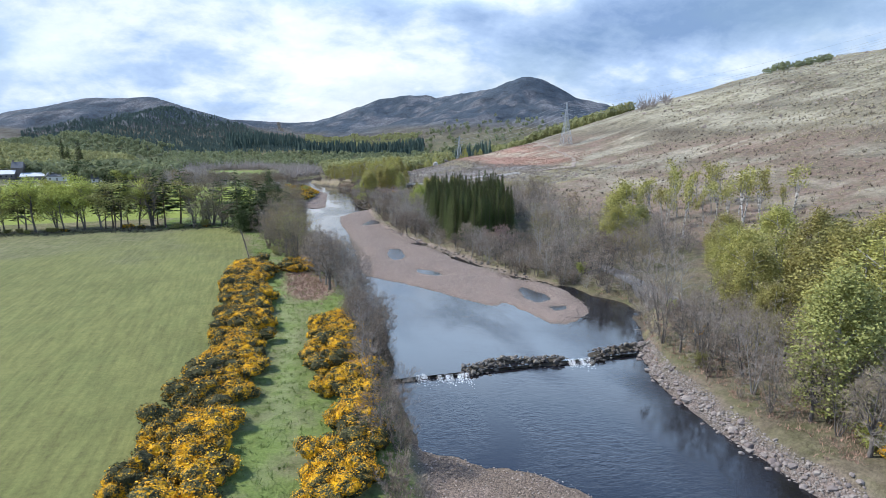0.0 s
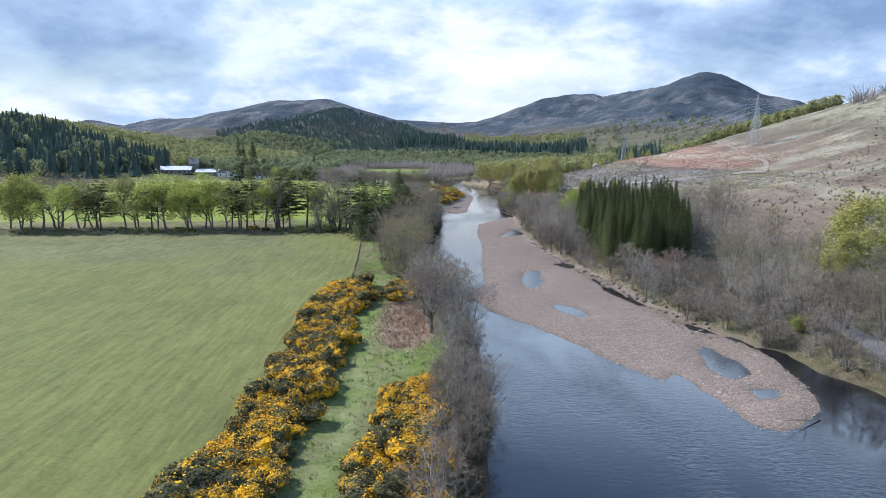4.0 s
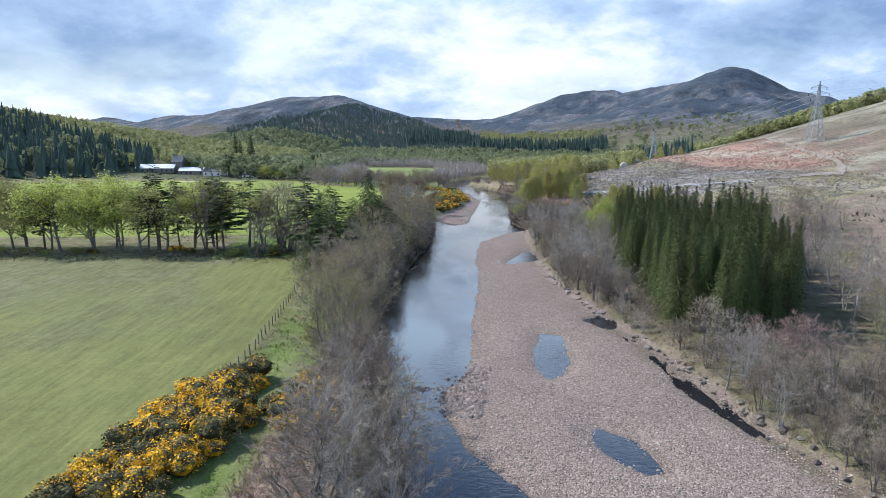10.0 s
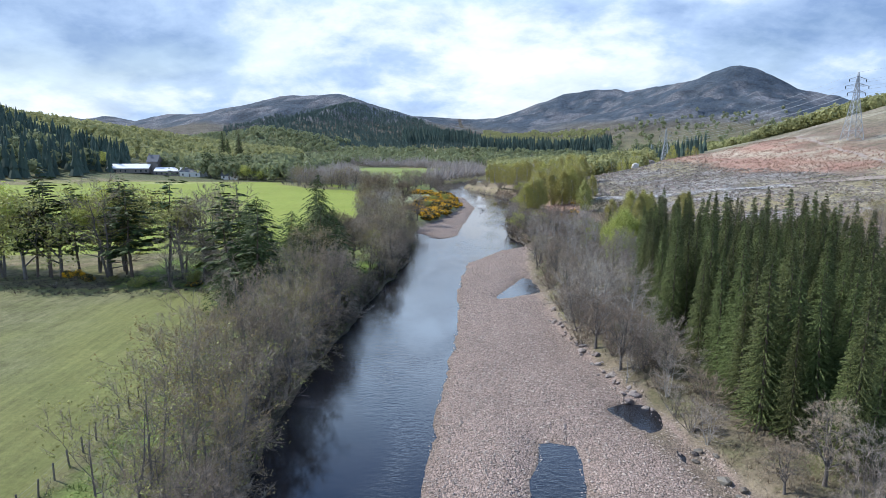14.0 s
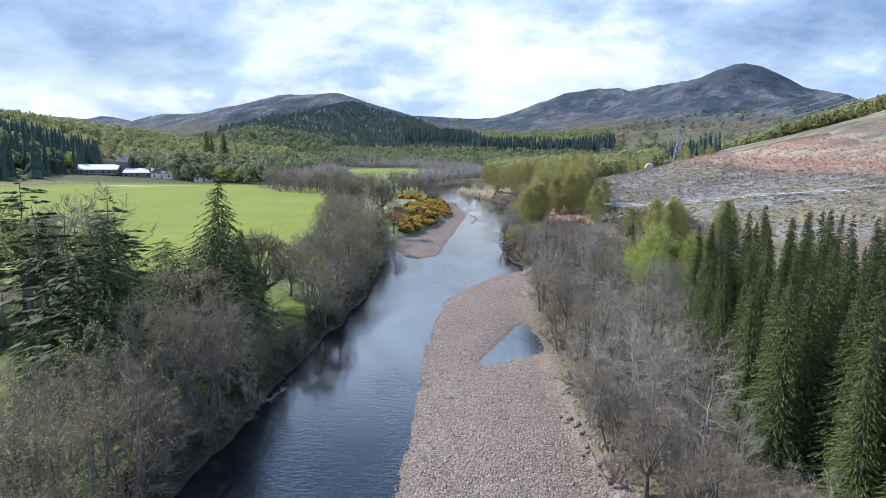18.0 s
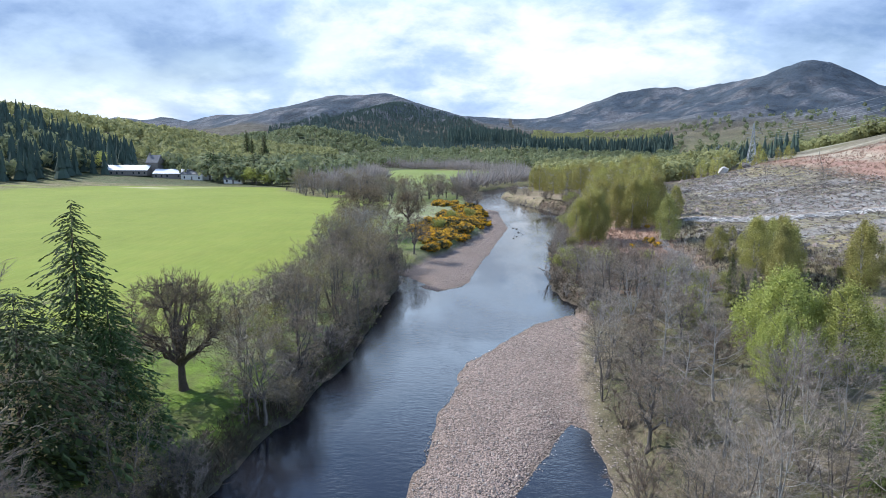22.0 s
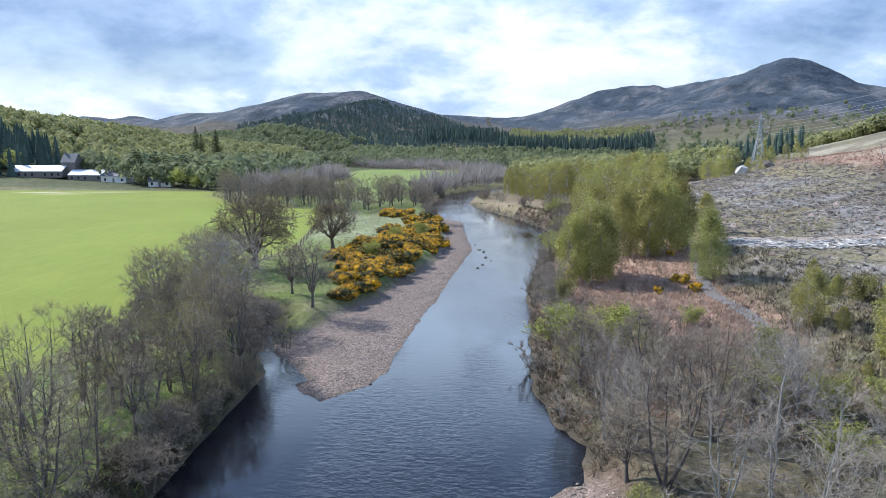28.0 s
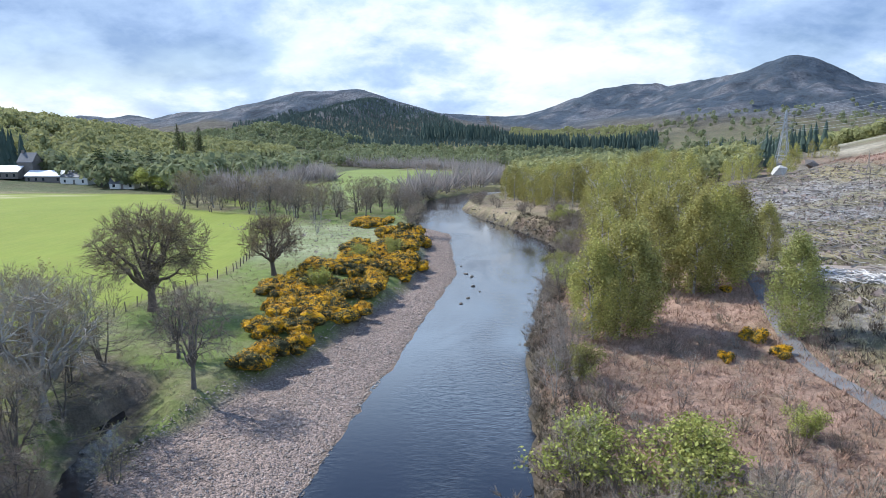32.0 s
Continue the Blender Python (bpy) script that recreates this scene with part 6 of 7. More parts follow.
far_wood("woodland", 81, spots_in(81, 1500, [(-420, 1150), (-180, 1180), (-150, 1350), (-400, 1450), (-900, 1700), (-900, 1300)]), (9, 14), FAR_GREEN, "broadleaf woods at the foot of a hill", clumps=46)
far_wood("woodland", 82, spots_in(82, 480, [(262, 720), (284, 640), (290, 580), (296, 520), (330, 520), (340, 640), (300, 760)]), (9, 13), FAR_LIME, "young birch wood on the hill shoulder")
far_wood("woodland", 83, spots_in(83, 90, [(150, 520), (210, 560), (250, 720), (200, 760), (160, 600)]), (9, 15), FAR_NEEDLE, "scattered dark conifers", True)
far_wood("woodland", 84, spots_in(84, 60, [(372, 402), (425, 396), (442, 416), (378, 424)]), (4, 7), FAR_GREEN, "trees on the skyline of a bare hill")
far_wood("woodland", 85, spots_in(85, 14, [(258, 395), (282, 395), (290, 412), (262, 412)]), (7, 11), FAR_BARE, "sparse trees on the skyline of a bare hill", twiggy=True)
farm = np.random.default_rng(91)
for k in range(13):
    PINE.put(farm, -134 + k * 2.6 + farm.uniform(-1.5, 1.5), 520 + farm.uniform(-5, 12), farm.uniform(13, 18), 0.9)
for x, y, h in ((-96, 503, 9.5), (-90, 500, 9), (-85, 498, 8.5), (-80, 497, 9), (-74, 500, 8), (-100, 508, 10), (-146, 548, 10), (-150, 552, 9), (-206, 545, 12)):
    LIME_TREE.put(farm, x, y, h, 1.5)
big = np.random.default_rng(86)
for x, y, h in ((-192, 735, 33), (-180, 742, 32), (-186, 730, 27), (-176, 735, 24)):
    SPRUCE.put(big, x, y, h, 1.3)
for x, y in ((-95, 640), (-92, 646), (-88, 641), (-96, 650)):
    SPRUCE.put(big, x, y, 17, 1.5)

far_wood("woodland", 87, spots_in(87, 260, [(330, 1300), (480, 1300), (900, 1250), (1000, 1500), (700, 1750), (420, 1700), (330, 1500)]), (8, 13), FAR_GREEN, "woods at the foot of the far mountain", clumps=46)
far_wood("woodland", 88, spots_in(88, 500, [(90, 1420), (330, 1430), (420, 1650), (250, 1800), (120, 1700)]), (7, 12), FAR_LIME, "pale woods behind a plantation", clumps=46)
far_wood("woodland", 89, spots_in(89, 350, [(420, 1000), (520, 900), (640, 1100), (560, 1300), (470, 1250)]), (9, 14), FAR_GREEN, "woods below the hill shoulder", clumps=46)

# ---- stones ----


def stone_mesh(seed, flat=0.6):
    rng = np.random.default_rng(seed)
    bm = bmesh.new()
    bmesh.ops.create_icosphere(bm, subdivisions=1, radius=0.5)
    for v in bm.verts:
        v.co *= rng.uniform(0.78, 1.18)
        v.co.z *= flat
    me = bpy.data.meshes.new("stone")
    bm.to_mesh(me)
    bm.free()
    return me


def pebble_bed(name, seed, n, area, size, label, mat=None):
    rng = np.random.default_rng(seed)
    p = spots_in(seed, n, area)
    g = height(p[:, 0], p[:, 1])
    keep = (g > -0.45) & (g < 1.3)
    p, g = p[keep], g[keep]
    k = len(p)
    s = size * rng.lognormal(0, 0.4, k)
    a = rng.uniform(0, 6.28, k)
    unitv = np.array([(1, 0, 0), (0.1, 0.8, 0.05), (-0.9, 0.1, 0), (0, -0.75, 0), (0.1, 0.05, 0.55), (0, 0, -0.3)])
    v = unitv[None] * rng.uniform(0.75, 1.25, (k, 6, 1)) * s[:, None, None] * 0.5
    c, d = np.cos(a)[:, None], np.sin(a)[:, None]
    w = np.stack([v[..., 0] * c - v[..., 1] * d + p[:, :1], v[..., 0] * d + v[..., 1] * c + p[:, 1:], v[..., 2] + g[:, None] + 0.03], -1)
    f = np.array([(0, 1, 4), (1, 2, 4), (2, 3, 4), (3, 0, 4), (1, 0, 5), (2, 1, 5), (3, 2, 5), (0, 3, 5)])
    faces = (f[None] + 6 * np.arange(k)[:, None, None]).reshape(-1, 3)
    ob = mesh_object(name, w.reshape(-1, 3), faces.tolist(), mat or STONE)
    return tagged(ob, label, "shingle", kind="stuff")


pebble_bed("shingle", 90, 38000, BAR_MAIN, 0.15, "rounded pinkish-grey cobbles of a wide river bar")
pebble_bed("shingle", 91, 17000, BAR_UPPER, 0.14, "rounded pinkish-grey cobbles of a river beach")
pebble_bed("shingle", 92, 5000, BAR_LOWER, 0.15, "rounded cobbles beside the lower pool")
pebble_bed("shingle", 93, 1500, [(10, 136), (22, 133), (24, 147), (10, 148)], 0.4, "cobbles breaking the surface of a shallow riffle")

pebble_bed("shingle", 94, 4200, [(40.6, 20), (42.6, 20), (42.6, 38), (43.6, 50), (46, 62), (49.6, 72), (47, 72), (43.6, 62), (41.2, 50), (40.4, 38)], 0.22, "pinkish-grey stones of a steep river bank", RIPRAP)
STONES = [stone_mesh(s, f) for s, f in ((1, 0.6), (2, 0.75), (3, 0.5), (4, 0.65), (5, 0.85))]
for me in STONES:
    me.materials.append(WET_STONE)


DRY_STONES = [m.copy() for m in STONES]
for me in DRY_STONES:
    me.materials[0] = RIPRAP


def stones_along(name, seed, line, n, spread, size, label, category, lift=0.0, meshes=None):
    rng = np.random.default_rng(seed)
    top = tagged(new(name), label, category)
    pts = np.array(line, float)
    seg = np.r_[0, np.cumsum(np.hypot(*np.diff(pts[:, :2], axis=0).T))]
    x0, y0 = pts[0]
    top.location = (x0, y0, ground_at(x0, y0))
    for _ in range(n):
        t = rng.uniform(0, seg[-1])
        x, y = np.interp(t, seg, pts[:, 0]) + rng.normal() * spread, np.interp(t, seg, pts[:, 1]) + rng.normal() * spread
        s = size * rng.lognormal(0, 0.35)
        ob = new("stone", (meshes or STONES)[rng.integers(5)])
        ob.parent = top
        z = max(ground_at(x, y), -0.45) + lift * max(0.2, 1 - abs(rng.normal()) * 0.5)
        ob.matrix_basis = Matrix.Translation(-top.location) @ pose(x, y, z + 0.1 * s, rng.uniform(-20, 20), rng.uniform(-20, 20), rng.uniform(0, 360)) @ Matrix.Diagonal((s * 1.3, s, s, 1))
    return top


stones_along("weir", 95, [(22.2, 68.6), (24, 69.6), (28.4, 71), (33.3, 70), (36, 69.4)], 230, 0.75, 0.33, "low weir of dark boulders across the river", "weir", 0.25)
stones_along("weir", 96, [(39.2, 69), (41.3, 70), (44, 70.6), (48, 71)], 110, 0.75, 0.34, "end of a boulder weir joining the bank", "weir", 0.3)
stones_along("weir", 97, [(14, 69), (18, 69), (21, 68)], 24, 0.4, 0.5, "drowned stones of a weir", "weir", 0.0)
stones_along("riprap", 98, [(48.2, 71), (45, 64), (43.2, 57), (42.4, 50), (41.4, 44), (41.6, 38), (41.5, 30)], 230, 0.6, 0.42, "tumbled grey boulders lining the river bank", "boulders", 0.05, DRY_STONES)
stones_along("bank_stones", 99, [(43.5, 158), (45, 146), (46.3, 135), (48.2, 124), (51, 116)], 60, 0.7, 0.55, "mossy stones along a backwater", "boulders", 0.05)
stones_along("bank_stones", 100, [(39, 200), (39.2, 186), (40.5, 176), (42.5, 164)], 70, 0.6, 0.5, "pale boulders at the edge of the shingle", "boulders", 0.05, DRY_STONES)
stones_along("bank_stones", 101, [(53, 371), (52.5, 380), (49.5, 391), (45, 404), (41, 415), (36, 432)], 90, 1.0, 0.4, "boulders along the far river bend", "boulders", 0.1)
for x, y, s in ((36.1, 345.8, 0.9), (37, 343.7, 0.8), (37.3, 337.2, 0.9), (36.6, 330.2, 0.7), (35.7, 327.2, 0.6), (32.6, 347.8, 0.6), (35.2, 352, 0.5), (38.2, 334, 0.5)):
    ob = tagged(new("river_rock", STONES[int(x * 7) % 5]), "dark rock standing in the current", "rock", "rocks in the river")
    ob.matrix_basis = pose(x, y, 0.02, 8, -6, x * 40) @ Matrix.Diagonal((s, s * 0.8, s * 0.75, 1))
big_stone = stone_mesh(9, 0.9)
big_stone.materials.append(PALE_ROCK)
ob = tagged(new("boulder", big_stone), "big pale boulder on a knoll of felled ground", "rock")
ob.matrix_basis = pose(112.8, 410, ground_at(112.8, 410) + 1.2, 6, 4, 30) @ Matrix.Diagonal((4.2, 3.6, 4.4, 1))
dark_stone = stone_mesh(12, 0.7)
dark_stone.materials.append(STONE_WALL)
ob = tagged(new("boulder", dark_stone), "dark boulder on a knoll of felled ground", "rock")
ob.matrix_basis = pose(121, 411, ground_at(121, 411) + 0.8, 10, 20, 30) @ Matrix.Diagonal((4.6, 3, 3.6, 1))


def foam(x0, x1, y, seed):
    rng = np.random.default_rng(seed)
    s = Shape()
    n = int((x1 - x0) * 260)
    lane = rng.uniform(x0, x1, 6)[rng.integers(0, 6, n)]
    run = rng.exponential(0.55, n)
    at = np.c_[lane + rng.normal(size=n) * (0.12 + 0.16 * run), y - run + 0.15 * rng.normal(size=n), np.zeros(n)]
    at[:, 2] = -0.32 + 0.36 * np.clip(1 - (y - at[:, 1]) / 0.7, 0, 1) + 0.05 * rng.uniform(size=n)
    s.leaves(at, np.full(n, 0.09), rng, np.array([[0, -0.4, 1.6]]), 0.35)
    return tagged(new("white_water", s.mesh("white_water", FOAM)), "white water spilling over a low weir", "water", kind="stuff")


for x0, x1, y in ((16.6, 17.8, 69.2), (19.2, 20.6, 68.4), (21.2, 22.9, 68.2), (36.2, 37.4, 69.0), (37.8, 39.3, 68.9)):
    foam(x0, x1, y, int(x0 * 10))

# ---- fences ----


def fence(line, step, label):
    top = tagged(new("fence"), label, "fence")
    pts = np.array(line, float)
    seg = np.r_[0, np.cumsum(np.hypot(*np.diff(pts, axis=0).T))]
    rng = np.random.default_rng(int(seg[-1]))
    post = Shape()
    post.tube([(0, 0, -0.2), (0, 0, 0.6), (0.0, 0, 1.24), (0, 0, 1.27)], [0.07, 0.065, 0.065, 0.02], 6)
    me = post.mesh("post", WOOD_POST)
    heads = []
    top.location = (pts[0, 0], pts[0, 1], ground_at(*pts[0]))
    for t in np.arange(0, seg[-1], step):
        x, y = np.interp(t, seg, pts[:, 0]), np.interp(t, seg, pts[:, 1])
        z = ground_at(x, y)
        ob = new("post", me)
        ob.parent = top
        ob.matrix_basis = Matrix.Translation(-top.location) @ pose(x, y, z, rng.uniform(-5, 5), rng.uniform(-5, 5), rng.uniform(0, 90))
        heads.append((x - top.location.x, y - top.location.y, z - top.location.z))
    for up in (0.35, 0.7, 1.08):
        w = Shape()
        w.tube([(x, y, z + up) for x, y, z in heads], np.full(len(heads), 0.008), 3)
        ob = new("wire", w.mesh("wire", WIRE))
        ob.parent = top
    return top


fence([(-3.9, 137), (-3.2, 143), (-3.3, 149), (-3.6, 153), (-4, 160), (-5.5, 184), (-7.4, 205)], 2.0, "post and wire fence along the near field")
fence([(-1.4, 243), (-2.2, 262), (-3.4, 287), (-1.8, 318), (2.4, 336), (-2.6, 372), (-6.6, 403)], 2.2, "post and wire fence along the bright field")
fence([(-46, 425.5), (-64, 455.5), (-72, 482)], 3, "post and wire fence at the head of the bright field")

# ---- driftwood and felled timber ----


def dead_log(seed, x, y, length, turn, label, name="driftwood", mat=DRIFT, lift=0.15, thick=0.02, tilt=4):
    rng = np.random.default_rng(seed)
    tubes, ends = finish(*skeleton_of(rng, 1, 0.35, (5, 3), (0.3, 0.55), (0.0, 0.02, 0.0), 0.1, (30, 70)), length)
    s = Shape()
    for p, r, lv in tubes:
        s.tube(p, r * thick / 0.028, (6, 4, 3)[lv])
    ob = tagged(new(name, s.mesh(name, mat, True)), label, "driftwood")
    ob.matrix_basis = pose(x, y, ground_at(x, y) + lift, 0, 0, turn) @ pose(0, 0, 0, 90 - tilt)
    return ob


for k, (x, y, l, a) in enumerate(((48.4, 86.2, 6.5, -62), (51.5, 88.6, 5, -80), (39.3, 119.8, 3, 40), (38.6, 117.2, 3.2, 75), (40.4, 110, 2.2, 100), (41.2, 114, 2.5, 20), (20.2, 303.5, 4.5, 30), (22.6, 308, 4, 70), (24.5, 315, 4.5, 10), (26.8, 324, 4, -10), (9.8, 287, 6, 120), (12.5, 284.5, 5, 80), (38.2, 203, 4, 60), (39, 208, 5, 10), (38.6, 206, 3.5, 100))):
    dead_log(600 + k, x, y, l, a, "dead branching driftwood stranded by the river")


def snag(seed, x, y, h):
    rng = np.random.default_rng(seed)
    tubes, ends = finish(*skeleton_of(rng, 1, 0.4, (5, 2), (0.2, 0.35), (0, 0.05, 0.0), 0.06, (40, 75), 0.03), h)
    s = Shape()
    for p, r, lv in tubes:
        s.tube(p, r * 0.75, (6, 4, 3)[lv])
    ob = tagged(new("dead_tree", s.mesh("dead_tree", DRIFT, True)), "standing dead tree stripped of its bark", "tree", "standing dead trees")
    ob.location = (x, y, ground_at(x, y) - 0.1)


for k, (x, y, h) in enumerate(((92, 318, 5.5), (112, 372, 8), (116, 380, 7), (104, 352, 6), (124, 362, 9), (98, 396, 7), (88, 400, 8), (101, 402, 6), (86, 296, 4.5), (132, 300, 5), (53, 122, 3.5), (52.2, 117, 3), (55, 113, 4))):
    snag(640 + k, x, y, h)


def slash(seed, n, area, label, mat=DRIFT):
    """Brash, stumps and broken wood left after felling."""
    rng = np.random.default_rng(seed)
    p = spots_in(seed, n, area)
    g = height(p[:, 0], p[:, 1])
    s = Shape()
    for (x, y), z in zip(p, g):
        a, l = rng.uniform(0, 3.14), rng.uniform(0.6, 2.8)
        d = np.array([math.cos(a), math.sin(a), rng.uniform(-0.05, 0.22)]) * l / 2
        c = np.array([x, y, z + 0.22])
        r = rng.uniform(0.03, 0.12)
        s.tube([c - d, c + rng.normal(size=3) * 0.1, c + d], [r, r * 0.9, r * 0.4], 4)
    return tagged(new("felling_debris", s.mesh("felling_debris", mat)), label, "timber debris", kind="stuff")


slash(700, 3600, [(72, 286), (88, 264), (120, 252), (158, 264), (150, 296), (140, 330), (130, 372), (118, 408), (100, 412), (85, 385), (77, 345)], "grey brash and broken timber on a felled slope")
slash(702, 1500, [(74, 318), (84, 311), (93, 308.5), (110, 304.5), (126, 298), (127, 301.5), (110, 308), (93, 312), (84, 315), (75, 322)], "windrow of bleached brash beside a forest track", BLEACHED)
slash(701, 500, [(90, 100), (150, 90), (220, 180), (170, 260), (100, 230)], "scattered grey brash on a heathy slope")


def rubble(seed, n, area, size, label):
    rng = np.random.default_rng(seed)
    p = spots_in(seed, n, area)
    g = height(p[:, 0], p[:, 1])
    s = Shape()
    base = np.array([(1, 0, 0), (0.1, 0.9, 0), (-0.9, 0.1, 0), (0, -0.8, 0), (0.1, 0.05, 0.8)])
    for (x, y), z in zip(p, g):
        v = base * rng.uniform(0.6, 1.3, (5, 1)) * size * rng.lognormal(0, 0.5) * 0.5
        s.add(v + [x, y, z], [(0, 1, 4), (1, 2, 4), (2, 3, 4), (3, 0, 4)])
    return tagged(new("rubble", s.mesh("rubble", STONE)), label, "stones", kind="stuff")


rubble(710, 5200, [(72, 286), (88, 264), (120, 252), (158, 264), (150, 296), (140, 330), (130, 372), (118, 408), (100, 412), (85, 385), (77, 345)], 0.5, "grey stumps and stones on a felled slope")
rubble(711, 900, [(240, 150), (330, 120), (480, 300), (520, 520), (360, 430), (260, 420), (220, 260)], 1.3, "pale stones and tussocks on a straw-coloured hill")
rubble(712, 500, [(-25, 395), (14, 345), (20, 392), (-2, 402)], 0.3, "pale grass tussocks on the river meadow")

# ---- pylons and wires ----


def pylon(x, y, h, turn, label):
    s_name = "pylon"
    z = ground_at(x, y)
    top = tagged(new(s_name), label, "pylon", "power line")
    top.matrix_basis = pose(x, y, z, 0, 0, turn)
    b = h * 0.115

    def half(t):
        return b * (1 - t / 0.72) + 0.045 * h * 0.5 * (t / 0.72) if t < 0.72 else 0.0225 * h * (1 - (t - 0.72) / 0.3) + 0.003 * h

    lv = [0, 0.14, 0.27, 0.39, 0.50, 0.60, 0.68, 0.76, 0.84, 0.92, 1.0]
    legs = [(1, 1), (-1, 1), (-1, -1), (1, -1)]
    r = 0.0042 * h
    for sx, sy in legs:
        s = Shape()
        s.tube([(sx * half(t), sy * half(t), t * h) for t in lv], np.full(len(lv), r * 1.3), 4)
        ob = new("leg", s.mesh("leg", STEEL))
        ob.parent = top
    for k, ((ax, ay), (bx, by)) in enumerate(zip(legs, legs[1:] + legs[:1])):
        s = Shape()
        for t0, t1 in zip(lv, lv[1:]):
            p = lambda sx, sy, t: (sx * half(t), sy * half(t), t * h)
            for q in ((p(ax, ay, t0), p(bx, by, t1)), (p(bx, by, t0), p(ax, ay, t1)), (p(ax, ay, t0), p(bx, by, t0))):
                s.tube(q, [r * 0.8] * 2, 3)
        ob = new("bracing", s.mesh("bracing", STEEL))
        ob.parent = top
    arms = ((0.70, 0.13), (0.80, 0.165), (0.90, 0.12))
    for t, reach in arms:
        s = Shape()
        for sg in (-1, 1):
            tip = (sg * reach * h, 0, t * h)
            for sy in (-1, 1):
                s.tube([(sg * half(t), sy * half(t), t * h), tip], [r, r * 0.7], 3)
                s.tube([(sg * half(t + 0.035), sy * half(t), (t + 0.035) * h), tip], [r, r * 0.7], 3)
        ob = new("cross_arm", s.mesh("cross_arm", STEEL))
        ob.parent = top
        s = Shape()
        for sg in (-1, 1):
            s.tube([(sg * reach * h, 0, t * h), (sg * reach * h, 0, (t - 0.045) * h)], [r * 1.6, r * 1.2], 5)
        ob = new("insulator", s.mesh("insulator", GLASS_DARK))
        ob.parent = top
    m = top.matrix_basis
    return [m @ Vector((sg * reach * h, 0, (t - 0.045) * h)) for t, reach in arms for sg in (-1, 1)] + [m @ Vector((0, 0, h))]


P_A = pylon(335, 235, 27, 25, "grey lattice pylon on an open hillside")
P_B = pylon(190, 374, 27, -5, "grey lattice pylon beside a hill track")
P_C = pylon(163, 516, 25, -12, "grey lattice pylon far up the valley")
P_D = pylon(359, 1150, 27, -8, "distant lattice pylon on the valley floor")
for a_set, b_set in ((P_A, P_B), (P_B, P_C), (P_C, P_D)):
    for a, b in zip(a_set, b_set):
        s = Shape()
        n = 22
        sag = (b - a).length * 0.022
        s.tube([tuple(a.lerp(b, k / n) - Vector((0, 0, sag * 4 * (k / n) * (1 - k / n)))) for k in range(n + 1)], np.full(n + 1, 0.035), 3)
        tagged(new("power_cable", s.mesh("power_cable", STEEL)), "overhead power cable between pylons", "cable", "power line")

# ---- buildings ----


def box(sh, x0, x1, y0, y1, z0, z1):
    v = [(x, y, z) for z in (z0, z1) for y in (y0, y1) for x in (x0, x1)]
    sh.add(v, [(0, 2, 3, 1), (4, 5, 7, 6), (0, 1, 5, 4), (2, 6, 7, 3), (0, 4, 6, 2), (1, 3, 7, 5)])


def house(name, x, y, turn, length, depth, eave, rise, wall, roof, label, windows=5, chimneys=2, door=True):
    top = tagged(new(name), label, "building")
    top.matrix_basis = pose(x, y, ground_at(x, y) - 0.1, 0, 0, turn)
    s = Shape()
    l, d = length / 2, depth / 2
    box(s, -l, l, -d, d, 0, eave)
    s.add([(-l, -d, eave), (-l, d, eave), (-l, 0, eave + rise), (l, -d, eave), (l, d, eave), (l, 0, eave + rise)], [(0, 1, 2), (3, 5, 4)])
    ob = new("wall", s.mesh("wall", wall))
    ob.parent = top
    s = Shape()
    o, k = 0.35, 0.18
    e = eave - rise * o / d
    for sg in (-1, 1):
        v = [(-l - o, sg * (d + o), e), (l + o, sg * (d + o), e), (l + o, 0, eave + rise), (-l - o, 0, eave + rise)]
        v = v + [(a, b, c + k) for a, b, c in v]
        s.add(v, [(0, 1, 2, 3), (4, 7, 6, 5), (0, 4, 5, 1), (1, 5, 6, 2), (2, 6, 7, 3), (3, 7, 4, 0)])
    ob = new("roof", s.mesh("roof", roof))
    ob.parent = top
    for c in range(chimneys):
        s = Shape()
        cx = -l + 0.6 + c * (2 * l - 1.2) / max(1, chimneys - 1)
        box(s, cx - 0.5, cx + 0.5, -0.4, 0.4, eave + rise * 0.6, eave + rise + 1.2)
        ob = new("chimney", s.mesh("chimney", STONE_WALL))
        ob.parent = top
    for c in range(windows):
        wx = -l + (c + 0.5) * 2 * l / windows
        s = Shape()
        low = 0.05 if door and c == windows // 2 else 0.9
        box(s, wx - 0.5, wx + 0.5, -d - 0.04, -d + 0.05, low, min(2.2, eave - 0.3))
        ob = new("door" if low < 0.5 else "window", s.mesh("pane", GLASS_DARK if low > 0.5 else STONE_WALL))
        ob.parent = top
    return top


house("farm_shed", -184, 532, 4, 26, 10, 3.2, 2.6, STONE_WALL, ROOF_PALE, "long low stone steading with a pale sheet roof", 8, 0)
house("farm_shed", -157, 532, 2, 20, 9, 3.0, 2.3, STONE_WALL, ROOF_PALE, "low steading with a pale roof beside the field", 6, 0)
house("farm_shed", -142, 530, -8, 14, 10, 3.4, 2.2, HARL, ROOF_SLATE, "grey shed at the end of a farm range", 3, 0)
house("farmhouse", -170, 536, 0, 7, 7, 8.5, 4, STONE_WALL, ROOF_SLATE, "tall dark stone farmhouse with a steep gable", 3, 1)
house("cottage", -112, 512, 10, 10, 6, 2.6, 2.2, HARL, ROOF_SLATE, "low pale cottage beside the farm drive", 3, 2)
house("cottage", -58, 1095, 5, 14, 7, 4.5, 3, HARL, ROOF_SLATE, "white house far up the valley", 4, 2)
house("cottage", 124, 655, 12, 12, 7, 2.8, 2.5, HARL, ROOF_SLATE, "grey-roofed cottage among birches", 3, 2)
